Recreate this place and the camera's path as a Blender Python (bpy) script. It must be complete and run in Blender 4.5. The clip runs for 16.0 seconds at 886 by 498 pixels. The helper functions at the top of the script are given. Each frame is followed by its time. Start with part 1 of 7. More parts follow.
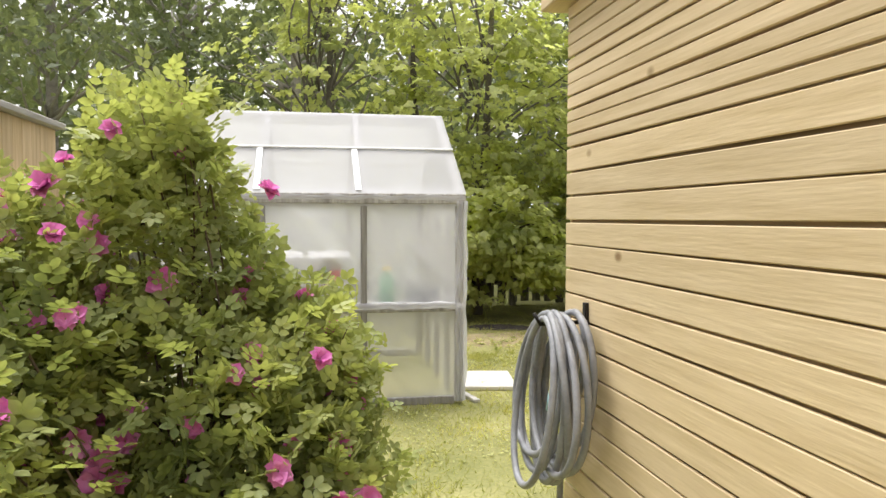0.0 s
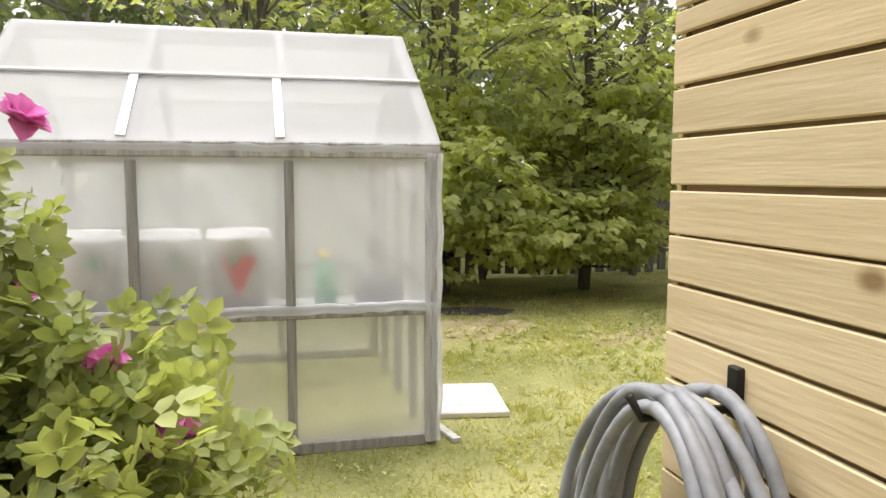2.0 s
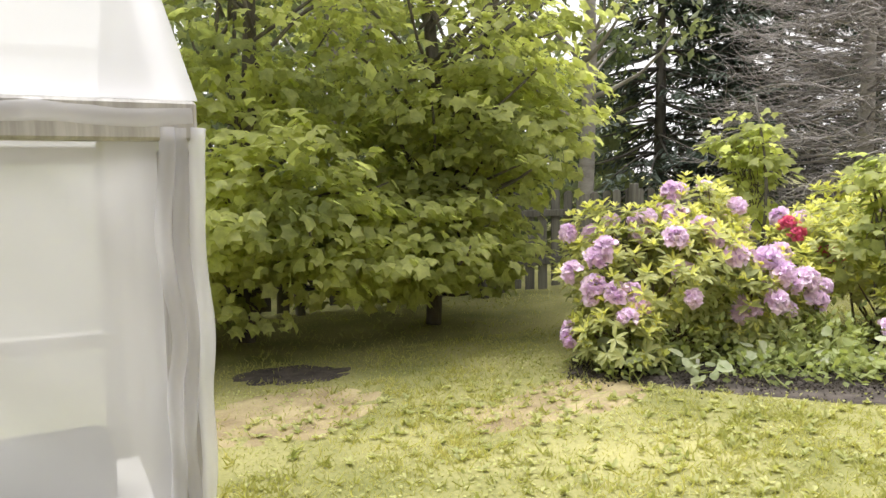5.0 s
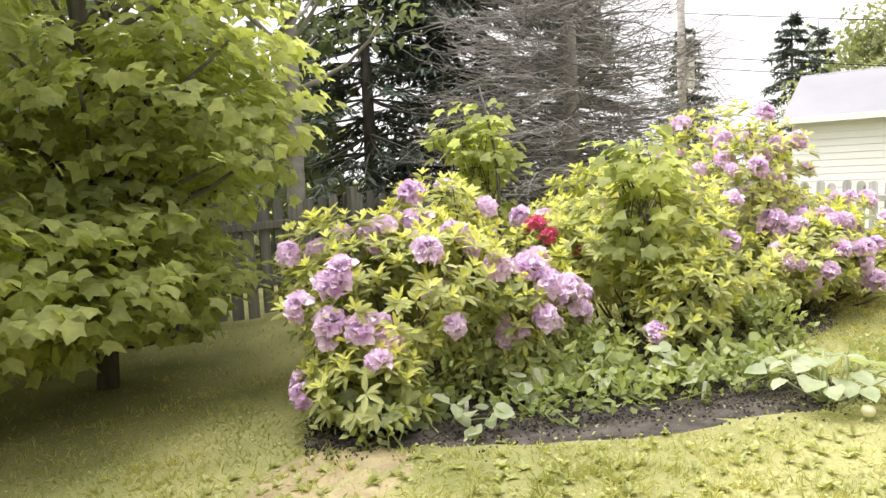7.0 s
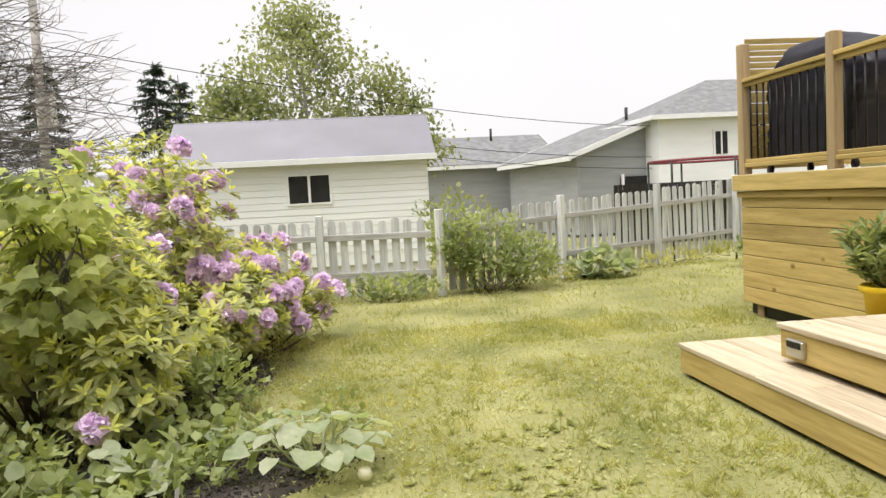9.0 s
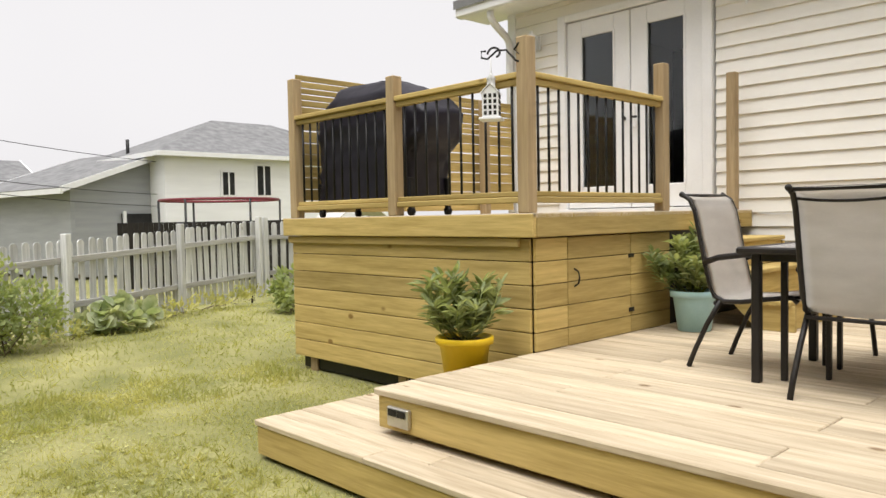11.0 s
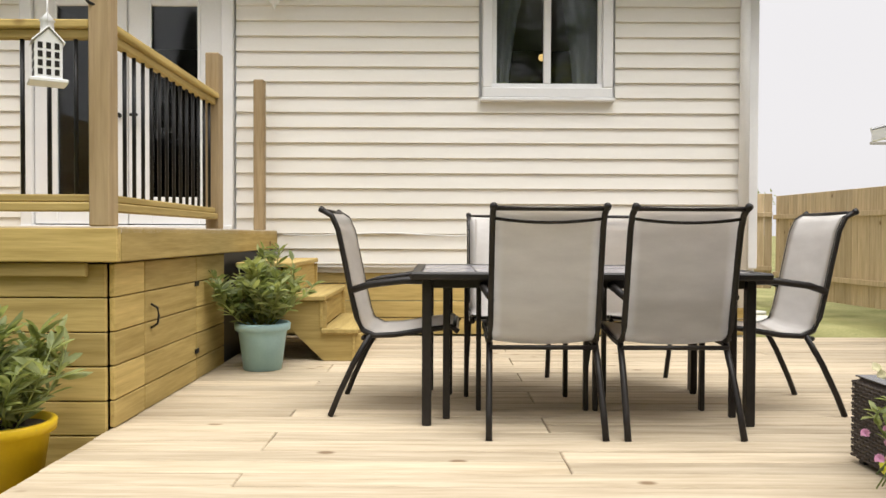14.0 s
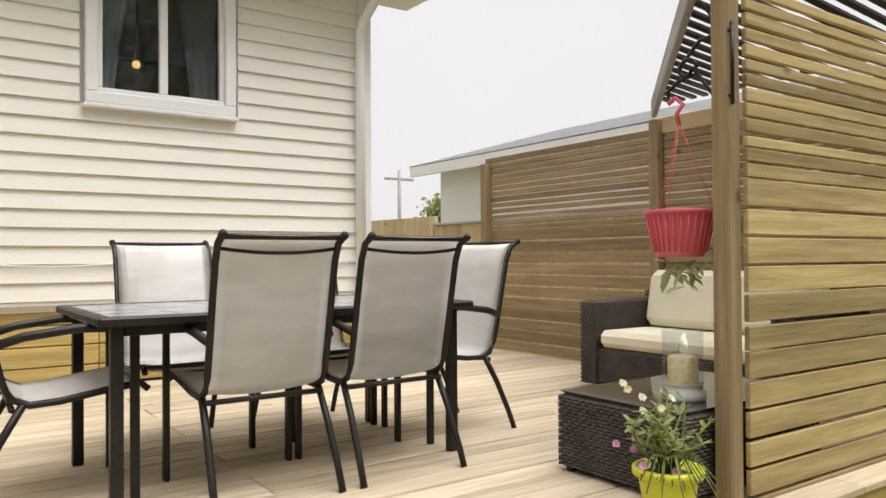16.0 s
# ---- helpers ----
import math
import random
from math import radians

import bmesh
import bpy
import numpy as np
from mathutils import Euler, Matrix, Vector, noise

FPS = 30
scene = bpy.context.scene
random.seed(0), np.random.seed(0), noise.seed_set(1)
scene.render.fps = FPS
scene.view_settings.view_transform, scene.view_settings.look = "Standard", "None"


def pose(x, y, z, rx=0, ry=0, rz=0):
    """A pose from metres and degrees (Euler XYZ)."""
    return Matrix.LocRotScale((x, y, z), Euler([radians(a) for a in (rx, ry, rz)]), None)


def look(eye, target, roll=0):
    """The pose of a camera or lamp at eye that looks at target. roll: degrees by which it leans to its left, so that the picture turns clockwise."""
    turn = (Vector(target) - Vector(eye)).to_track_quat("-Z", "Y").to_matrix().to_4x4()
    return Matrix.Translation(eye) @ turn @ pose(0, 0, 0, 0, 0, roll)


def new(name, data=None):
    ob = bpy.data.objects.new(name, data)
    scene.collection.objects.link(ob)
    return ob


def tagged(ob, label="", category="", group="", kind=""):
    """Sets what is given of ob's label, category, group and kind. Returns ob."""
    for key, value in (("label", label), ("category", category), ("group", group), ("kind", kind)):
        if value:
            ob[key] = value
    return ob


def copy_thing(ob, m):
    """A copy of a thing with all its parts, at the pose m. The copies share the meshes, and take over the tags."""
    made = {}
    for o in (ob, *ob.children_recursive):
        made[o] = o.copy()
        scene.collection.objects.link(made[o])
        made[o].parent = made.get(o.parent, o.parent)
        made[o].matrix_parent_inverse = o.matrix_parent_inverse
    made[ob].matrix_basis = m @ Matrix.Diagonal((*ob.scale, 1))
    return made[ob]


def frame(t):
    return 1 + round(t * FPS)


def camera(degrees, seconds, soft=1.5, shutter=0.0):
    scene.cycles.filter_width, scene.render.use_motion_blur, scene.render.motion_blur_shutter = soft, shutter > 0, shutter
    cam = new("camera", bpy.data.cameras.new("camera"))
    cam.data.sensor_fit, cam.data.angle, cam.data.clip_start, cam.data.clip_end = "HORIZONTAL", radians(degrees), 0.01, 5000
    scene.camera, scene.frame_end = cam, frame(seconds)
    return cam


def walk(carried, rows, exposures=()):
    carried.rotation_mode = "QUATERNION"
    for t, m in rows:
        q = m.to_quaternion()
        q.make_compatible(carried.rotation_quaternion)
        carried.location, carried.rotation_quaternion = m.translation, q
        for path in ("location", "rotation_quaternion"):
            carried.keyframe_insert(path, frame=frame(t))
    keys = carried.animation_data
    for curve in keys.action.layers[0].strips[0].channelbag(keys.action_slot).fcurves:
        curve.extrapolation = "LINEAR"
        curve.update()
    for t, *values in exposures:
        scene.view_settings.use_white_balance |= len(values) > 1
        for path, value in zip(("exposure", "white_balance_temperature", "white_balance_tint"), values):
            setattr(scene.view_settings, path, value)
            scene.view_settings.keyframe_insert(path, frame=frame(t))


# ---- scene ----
cam = camera(61.1, 16.0)
METRES, EYE, TILT, LEAN, TURN = 9.8, 1.38, 0.0, 0.0, -10.3
ROWS = [
    (0.0, -0.0382, -0.0069, 0.0000, 0.01, -2.43, -0.18),
    (0.5, -0.0369, 0.0374, -0.0008, -1.01, -3.72, 0.42),
    (1.0, -0.0395, 0.0815, -0.0022, -1.63, -4.72, 0.63),
    (1.5, -0.0415, 0.1255, -0.0009, -2.32, -5.33, 0.31),
    (2.0, -0.0433, 0.1694, 0.0008, -3.48, -5.54, -0.11),
    (2.5, -0.0502, 0.2095, 0.0004, -5.02, -5.48, -0.24),
    (3.0, -0.0470, 0.2503, 0.0001, -6.58, -5.29, -0.27),
    (12.0, 0.2900, 0.6369, -0.0046, -137.69, -1.92, -0.00),
    (12.5, 0.3185, 0.6325, -0.0046, -145.98, -1.66, -0.16),
    (13.0, 0.3429, 0.6317, -0.0047, -154.00, -1.37, -0.15),
    (13.5, 0.3661, 0.6340, -0.0040, -161.84, -1.21, -0.15),
    (14.0, 0.3891, 0.6260, -0.0050, -169.79, -1.11, -0.22),
    (14.5, 0.4109, 0.6163, -0.0042, -177.98, -0.89, -0.08),
    (15.0, 0.4323, 0.6098, -0.0033, -186.64, -0.48, -0.01),
    (15.5, 0.4496, 0.5955, -0.0038, -195.67, 0.04, 0.22),
    (16.0, 0.4649, 0.5828, -0.0021, -204.87, 0.72, 0.36),
]
BEND = [
    (5.5, (0.694, 4.177, 1.401), (1.775, 5.849, 1.209), -1.2),
    (6.0, (0.928, 4.466, 1.375), (2.169, 6.023, 1.18), -1.8),
    (6.5, (1.106, 4.758, 1.347), (2.488, 6.19, 1.152), -2.4),
    (7.0, (1.292, 5.065, 1.361), (2.826, 6.334, 1.171), -2.8),
    (7.5, (1.528, 5.326, 1.335), (3.223, 6.372, 1.154), -3.2),
    (8.0, (1.737, 5.526, 1.317), (3.6, 6.234, 1.147), -3.0),
    (8.5, (1.927, 5.715, 1.31), (3.903, 5.985, 1.152), -3.0),
    (9.0, (2.172, 5.788, 1.311), (4.155, 5.558, 1.169), -3.0),
    (9.5, (2.372, 5.819, 1.36), (4.259, 5.166, 1.238), -2.8),
]
PATH = [(t, pose(0, 0, EYE, TILT, LEAN, TURN) @ pose(METRES * x, METRES * y, METRES * z, 90 + pitch, roll, yaw)) for t, x, y, z, yaw, pitch, roll in ROWS]
PATH += [(t, look(eye, target, roll)) for t, eye, target, roll in BEND]
walk(cam, sorted(PATH, key=lambda row: row[0]),
     exposures=[(0.0, 1.0), (3.0, 1.0), (5.5, 1.18), (7.0, 1.2), (8.0, 1.0), (9.5, 0.5), (12.0, 0.45), (16.0, 0.46)])

# ---- world and light: bright overcast sky ----
world = bpy.data.worlds.new("world")
scene.world = world
world.use_nodes = True
wn, wl = world.node_tree.nodes, world.node_tree.links
sky = wn.new("ShaderNodeTexSky")
sky.sky_type = "NISHITA"
sky.sun_disc = False
sky.sun_elevation = radians(70)
sky.sun_rotation = radians(-38)
sky.dust_density = 4.0
grey = wn.new("ShaderNodeHueSaturation")
grey.inputs["Saturation"].default_value = 0.12
cloud = wn.new("ShaderNodeTexNoise")
cloud.inputs["Scale"].default_value = 1.6
cloud.inputs["Detail"].default_value = 3.0
cramp = wn.new("ShaderNodeValToRGB")
cramp.color_ramp.elements[0].color = (7.6, 7.4, 7.55, 1)
cramp.color_ramp.elements[1].color = (9.0, 8.8, 8.9, 1)
cmix = wn.new("ShaderNodeMix")
cmix.data_type = "RGBA"
cmix.inputs[0].default_value = 0.85
wl.new(sky.outputs[0], grey.inputs["Color"])
wl.new(cloud.outputs["Fac"], cramp.inputs[0])
wl.new(grey.outputs[0], cmix.inputs[6])
wl.new(cramp.outputs[0], cmix.inputs[7])
wl.new(cmix.outputs[2], wn["Background"].inputs["Color"])
wn["Background"].inputs["Strength"].default_value = 0.085

sun = new("sun", bpy.data.lights.new("sun", "SUN"))
sun.data.energy = 3.1
sun.data.angle = radians(55)
sun.data.color = (1.0, 0.98, 0.95)
sun.matrix_world = look((0, 0, 20), (2.0, -3.8, 20 - 13.0))

# ---- materials ----


def mat(name, c1, c2, scale=6.0, rough=0.7, metal=0.0, bump=0.2, stretch=(1, 1, 1), fine=60.0, spec=0.4, rand=0.0, knots=False, detail=4.0, coat=0.0):
    """Two-scale noise between two colours, with bump; rand varies the brightness from piece to piece."""
    m = bpy.data.materials.new(name)
    m.use_nodes = True
    n, l = m.node_tree.nodes, m.node_tree.links
    b = n["Principled BSDF"]
    b.inputs["Roughness"].default_value = rough
    b.inputs["Metallic"].default_value = metal
    b.inputs["Specular IOR Level"].default_value = spec
    b.inputs["Coat Weight"].default_value = coat
    co = n.new("ShaderNodeTexCoord")
    info = n.new("ShaderNodeObjectInfo")
    off = n.new("ShaderNodeVectorMath")
    off.operation = "MULTIPLY_ADD"
    off.inputs[1].default_value = (1, 1, 1)
    wide = n.new("ShaderNodeVectorMath")
    wide.operation = "SCALE"
    wide.inputs["Scale"].default_value = 17.0
    comb = n.new("ShaderNodeCombineXYZ")
    for k in range(3):
        l.new(info.outputs["Random"], comb.inputs[k])
    l.new(comb.outputs[0], wide.inputs[0])
    l.new(co.outputs["Object"], off.inputs[0])
    l.new(wide.outputs[0], off.inputs[2])
    mp = n.new("ShaderNodeMapping")
    mp.inputs["Scale"].default_value = stretch
    l.new(off.outputs[0], mp.inputs["Vector"])
    n1 = n.new("ShaderNodeTexNoise")
    n1.inputs["Scale"].default_value = scale
    n1.inputs["Detail"].default_value = detail
    n2 = n.new("ShaderNodeTexNoise")
    n2.inputs["Scale"].default_value = fine
    n2.inputs["Detail"].default_value = 3.0
    l.new(mp.outputs[0], n1.inputs["Vector"])
    l.new(mp.outputs[0], n2.inputs["Vector"])
    add = n.new("ShaderNodeMath")
    add.operation = "MULTIPLY_ADD"
    add.inputs[1].default_value = 0.45
    l.new(n2.outputs["Fac"], add.inputs[0])
    l.new(n1.outputs["Fac"], add.inputs[2])
    rmp = n.new("ShaderNodeValToRGB")
    rmp.color_ramp.elements[0].position, rmp.color_ramp.elements[1].position = 0.48, 0.98
    rmp.color_ramp.elements[0].color, rmp.color_ramp.elements[1].color = (*c1, 1), (*c2, 1)
    l.new(add.outputs[0], rmp.inputs[0])
    colour = rmp.outputs[0]
    if knots:
        v = n.new("ShaderNodeTexVoronoi")
        v.inputs["Scale"].default_value = 3.2
        sq = n.new("ShaderNodeMapping")
        sq.inputs["Scale"].default_value = tuple(1.0 if s > 1 else 0.6 for s in stretch)
        l.new(off.outputs[0], sq.inputs["Vector"])
        l.new(sq.outputs[0], v.inputs["Vector"])
        kr = n.new("ShaderNodeValToRGB")
        kr.color_ramp.elements[0].position, kr.color_ramp.elements[1].position = 0.045, 0.085
        kr.color_ramp.elements[0].color, kr.color_ramp.elements[1].color = (0.35, 0.26, 0.18, 1), (1, 1, 1, 1)
        l.new(v.outputs["Distance"], kr.inputs[0])
        mul = n.new("ShaderNodeMix")
        mul.data_type, mul.blend_type = "RGBA", "MULTIPLY"
        mul.inputs[0].default_value = 0.85
        l.new(colour, mul.inputs[6])
        l.new(kr.outputs[0], mul.inputs[7])
        colour = mul.outputs[2]
    if rand:
        hs = n.new("ShaderNodeHueSaturation")
        mr = n.new("ShaderNodeMapRange")
        mr.inputs["To Min"].default_value, mr.inputs["To Max"].default_value = 1 - rand, 1 + rand
        l.new(info.outputs["Random"], mr.inputs["Value"])
        l.new(mr.outputs[0], hs.inputs["Value"])
        l.new(colour, hs.inputs["Color"])
        colour = hs.outputs[0]
    l.new(colour, b.inputs["Base Color"])
    if bump:
        bp = n.new("ShaderNodeBump")
        bp.inputs["Strength"].default_value = bump
        bp.inputs["Distance"].default_value = 0.01
        l.new(add.outputs[0], bp.inputs["Height"])
        l.new(bp.outputs[0], b.inputs["Normal"])
    return m


def wood(name, c1, c2, axis, rough=0.75, rand=0.14, knots=True):
    s = [14, 14, 14]
    s["xyz".index(axis)] = 0.9
    return mat(name, c1, c2, scale=1.7, rough=rough, bump=0.22, stretch=tuple(s), fine=7.0, spec=0.25, rand=rand, knots=knots)


def leafmat(name, c1, c2, scale=1.3, rough=0.5, through_amount=0.42, glow=(1.45, 1.45, 0.85)):
    """Leaf: colour varies in space, light shines through."""
    m = mat(name, c1, c2, scale=scale, rough=rough, bump=0.0, fine=23.0, spec=0.35)
    n, l = m.node_tree.nodes, m.node_tree.links
    b = n["Principled BSDF"]
    src = b.inputs["Base Color"].links[0].from_socket
    tr = n.new("ShaderNodeBsdfTranslucent")
    br = n.new("ShaderNodeMix")
    br.data_type, br.blend_type = "RGBA", "MULTIPLY"
    br.inputs[0].default_value = 1.0
    br.inputs[7].default_value = (*glow, 1)
    l.new(src, br.inputs[6])
    l.new(br.outputs[2], tr.inputs["Color"])
    mx = n.new("ShaderNodeMixShader")
    mx.inputs[0].default_value = through_amount
    l.new(b.outputs[0], mx.inputs[1])
    l.new(tr.outputs[0], mx.inputs[2])
    l.new(mx.outputs[0], n["Material Output"].inputs["Surface"])
    return m


DECKX = wood("deck_wood", (0.4, 0.32, 0.215), (0.63, 0.53, 0.39), "x", rand=0.15)
GOLDX = wood("golden_wood_x", (0.36, 0.26, 0.085), (0.57, 0.425, 0.165), "x", rand=0.19)
GOLDY = wood("golden_wood_y", (0.36, 0.26, 0.085), (0.57, 0.425, 0.165), "y", rand=0.19)
GOLDZ = wood("golden_wood_z", (0.323, 0.230, 0.124), (0.490, 0.370, 0.215), "z")
SCREENX = wood("screen_wood_x", (0.3, 0.22, 0.10), (0.54, 0.42, 0.21), "x", rand=0.27)
# inner wall skin: brown from weathering, with shade mixed into the colour
SCREENY = wood("shaded_screen_wood_y", (0.216, 0.150, 0.085), (0.392, 0.290, 0.169), "y", rand=0.2)
CLADY = wood("cladding_wood_y", (0.59, 0.46, 0.27), (0.74, 0.6, 0.39), "y", rand=0.10)
SCREENZ = wood("screen_wood_z", (0.216, 0.155, 0.085), (0.353, 0.260, 0.147), "z")
FENCEZ = wood("fence_new_wood", (0.451, 0.340, 0.203), (0.647, 0.510, 0.339), "z", rand=0.15)
GREYZ = wood("weathered_wood_z", (0.42, 0.42, 0.41), (0.7, 0.7, 0.69), "z", rand=0.2)
GREYX = wood("weathered_wood_x", (0.30, 0.29, 0.27), (0.52, 0.51, 0.49), "x", rand=0.2)
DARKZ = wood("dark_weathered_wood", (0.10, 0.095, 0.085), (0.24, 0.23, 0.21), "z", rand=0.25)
STUD = wood("stud_wood", (0.22, 0.21, 0.20), (0.46, 0.45, 0.44), "z", rand=0.15)
SIDING = mat("cream_vinyl_siding", (0.81, 0.78, 0.72), (0.87, 0.845, 0.79), scale=1.2, rough=0.55, bump=0.04, stretch=(1, 8, 8), fine=30, spec=0.3, rand=0.012)
WHITE = mat("white_paint", (0.78, 0.78, 0.78), (0.85, 0.85, 0.85), scale=3, rough=0.45, bump=0.03)
WHITESIDE = mat("white_siding", (0.80, 0.80, 0.81), (0.88, 0.88, 0.89), scale=0.6, rough=0.55, bump=0.03, stretch=(1, 1, 9))
GREYSIDE = mat("grey_siding", (0.30, 0.31, 0.32), (0.38, 0.39, 0.40), scale=0.6, rough=0.6, bump=0.03, stretch=(1, 1, 9))
ROOFMETAL = mat("grey_metal_roof", (0.19, 0.185, 0.205), (0.25, 0.24, 0.27), scale=0.8, rough=0.45, metal=0.2, bump=0.03)
SHINGLE = mat("grey_shingles", (0.13, 0.13, 0.135), (0.25, 0.25, 0.25), scale=3, rough=0.9, bump=0.4, fine=25)
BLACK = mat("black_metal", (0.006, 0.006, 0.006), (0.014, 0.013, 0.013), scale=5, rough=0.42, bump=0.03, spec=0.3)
BRONZE = mat("dark_bronze_metal", (0.012, 0.010, 0.009), (0.026, 0.022, 0.02), scale=6, rough=0.42, bump=0.03, spec=0.3)
COVER = mat("black_vinyl_cover", (0.007, 0.006, 0.011), (0.017, 0.014, 0.024), scale=4, rough=0.5, bump=0.5, fine=14, spec=0.35)
SLING = mat("grey_beige_sling_fabric", (0.66, 0.63, 0.60), (0.78, 0.75, 0.72), scale=5, rough=0.8, bump=0.15, stretch=(1, 1, 3), fine=180)
TABLETOP = mat("slate_tile", (0.20, 0.19, 0.20), (0.36, 0.35, 0.37), scale=7, rough=0.25, bump=0.05, fine=40)
WICKER = mat("dark_wicker", (0.045, 0.035, 0.03), (0.10, 0.082, 0.07), scale=9, rough=0.55, bump=0.2, fine=60)
CUSHION = mat("cream_cushion", (0.74, 0.68, 0.52), (0.82, 0.77, 0.62), scale=3, rough=0.9, bump=0.15, fine=150)
YELLOW = mat("yellow_plastic", (0.72, 0.47, 0.012), (0.80, 0.55, 0.02), scale=4, rough=0.42, bump=0.03)
LIME = mat("lime_plastic", (0.58, 0.60, 0.03), (0.68, 0.70, 0.05), scale=4, rough=0.45, bump=0.03)
AQUA = mat("aqua_plastic", (0.36, 0.58, 0.63), (0.45, 0.66, 0.71), scale=4, rough=0.5, bump=0.03)
PINKPOT = mat("pink_plastic", (0.66, 0.10, 0.16), (0.74, 0.15, 0.22), scale=4, rough=0.45, bump=0.03)
HOSE = mat("grey_rubber_hose", (0.20, 0.205, 0.22), (0.33, 0.335, 0.36), scale=12, rough=0.5, bump=0.05)
SOIL = mat("dark_soil", (0.022, 0.018, 0.016), (0.11, 0.092, 0.08), scale=9, rough=0.95, bump=1.0, fine=70)
CONCRETE = mat("pale_concrete", (0.52, 0.50, 0.46), (0.66, 0.64, 0.60), scale=5, rough=0.9, bump=0.2)
BARK = mat("grey_bark", (0.075, 0.065, 0.055), (0.17, 0.155, 0.14), scale=6, rough=0.95, bump=0.6, stretch=(2, 2, 0.5), fine=30)
PALEBARK = mat("pale_bark", (0.26, 0.24, 0.22), (0.46, 0.43, 0.40), scale=4, rough=0.9, bump=0.4, stretch=(1, 1, 2.5), fine=25)
TWIG = mat("dead_grey_twig", (0.22, 0.20, 0.19), (0.40, 0.37, 0.35), scale=8, rough=0.95, bump=0.1)
STEM = mat("brown_stem", (0.09, 0.065, 0.04), (0.20, 0.15, 0.10), scale=9, rough=0.9, bump=0.2)
MAPLE = leafmat("maple_leaf", (0.235, 0.265, 0.115), (0.60, 0.62, 0.27), scale=1.1, through_amount=0.66, glow=(1.56, 1.58, 1.1))
ROSELEAF = leafmat("rose_leaf", (0.17, 0.21, 0.08), (0.47, 0.50, 0.20), scale=2.2)
RHODOLEAF = leafmat("rhododendron_leaf", (0.26, 0.29, 0.12), (0.62, 0.62, 0.28), scale=2.4, rough=0.4)
RHODONEW = leafmat("rhododendron_young_leaf", (0.54, 0.56, 0.14), (0.80, 0.78, 0.32), scale=3.0, rough=0.45)
SHRUB = leafmat("shrub_leaf", (0.17, 0.215, 0.08), (0.44, 0.48, 0.20), scale=2.0)
BIRCHLEAF = leafmat("birch_leaf", (0.139, 0.176, 0.077), (0.378, 0.387, 0.191), scale=0.5)
WOODLEAF = leafmat("wood_leaf", (0.085, 0.119, 0.063), (0.293, 0.324, 0.188), scale=0.5)
SPRUCE = leafmat("spruce_needles", (0.040, 0.062, 0.051), (0.132, 0.166, 0.128), scale=0.7, through_amount=0.12)
BROADLEAF = leafmat("broad_pale_leaf", (0.259, 0.326, 0.157), (0.546, 0.555, 0.420), scale=4.0)
POTLEAF = leafmat("pot_plant_leaf", (0.11, 0.15, 0.06), (0.40, 0.43, 0.20), scale=5.0)
ROSEPINK = leafmat("pink_petal", (0.72, 0.12, 0.47), (0.92, 0.42, 0.76), scale=9.0, through_amount=0.25, glow=(1, 1, 1))
LILAC = leafmat("lilac_petal", (0.82, 0.58, 0.86), (0.97, 0.84, 0.96), scale=9.0, through_amount=0.25, glow=(1, 1, 1))
RED = leafmat("crimson_petal", (0.72, 0.1, 0.24), (0.88, 0.26, 0.42), scale=9.0, through_amount=0.2, glow=(1, 1, 1))
CREAM = leafmat("cream_petal", (0.80, 0.76, 0.50), (0.90, 0.88, 0.75), scale=9.0, glow=(1, 1, 1))
GRASS = leafmat("grass_blade", (0.25, 0.27, 0.08), (0.58, 0.54, 0.24), scale=1.6, through_amount=0.5)
WEED = leafmat("lawn_weed_leaf", (0.27, 0.30, 0.11), (0.56, 0.55, 0.28), scale=3.0)
LAWN = mat("lawn_soil_and_thatch", (0.13, 0.14, 0.045), (0.37, 0.345, 0.16), scale=1.1, rough=0.95, bump=0.8, fine=45, spec=0.1, detail=8.0)
CANDLE = mat("candle_wax", (0.7, 0.52, 0.2), (0.85, 0.76, 0.52), scale=60, rough=0.6, bump=0.05)
# near-black that puts the shade of unlit spaces into the colour
UNLIT = mat("painted_unlit_shade", (0.012, 0.012, 0.012), (0.03, 0.03, 0.03), scale=3, rough=0.9, bump=0.0)
CURTAIN = mat("grey_curtain", (0.36, 0.36, 0.36), (0.5, 0.5, 0.5), scale=3, rough=0.95, bump=0.1, stretch=(8, 8, 1))
TRIRED = mat("red_print", (0.62, 0.06, 0.05), (0.70, 0.09, 0.07), scale=4, rough=0.6, bump=0.0)
GREENP = mat("green_plastic", (0.10, 0.36, 0.18), (0.15, 0.45, 0.24), scale=4, rough=0.5, bump=0.0)


def glassmat(name, tint, rough=0.02, shine=None):
    m = bpy.data.materials.new(name)
    m.use_nodes = True
    n, l = m.node_tree.nodes, m.node_tree.links
    g = n.new("ShaderNodeBsdfGlossy")
    g.inputs["Roughness"].default_value = rough
    t = n.new("ShaderNodeBsdfTransparent")
    t.inputs["Color"].default_value = (*tint, 1)
    f = n.new("ShaderNodeFresnel")
    f.inputs["IOR"].default_value = 1.5
    mx = n.new("ShaderNodeMixShader")
    if shine is None:
        l.new(f.outputs[0], mx.inputs[0])
    else:
        mx.inputs[0].default_value = shine
    l.new(t.outputs[0], mx.inputs[1])
    l.new(g.outputs[0], mx.inputs[2])
    l.new(mx.outputs[0], n["Material Output"].inputs["Surface"])
    return m


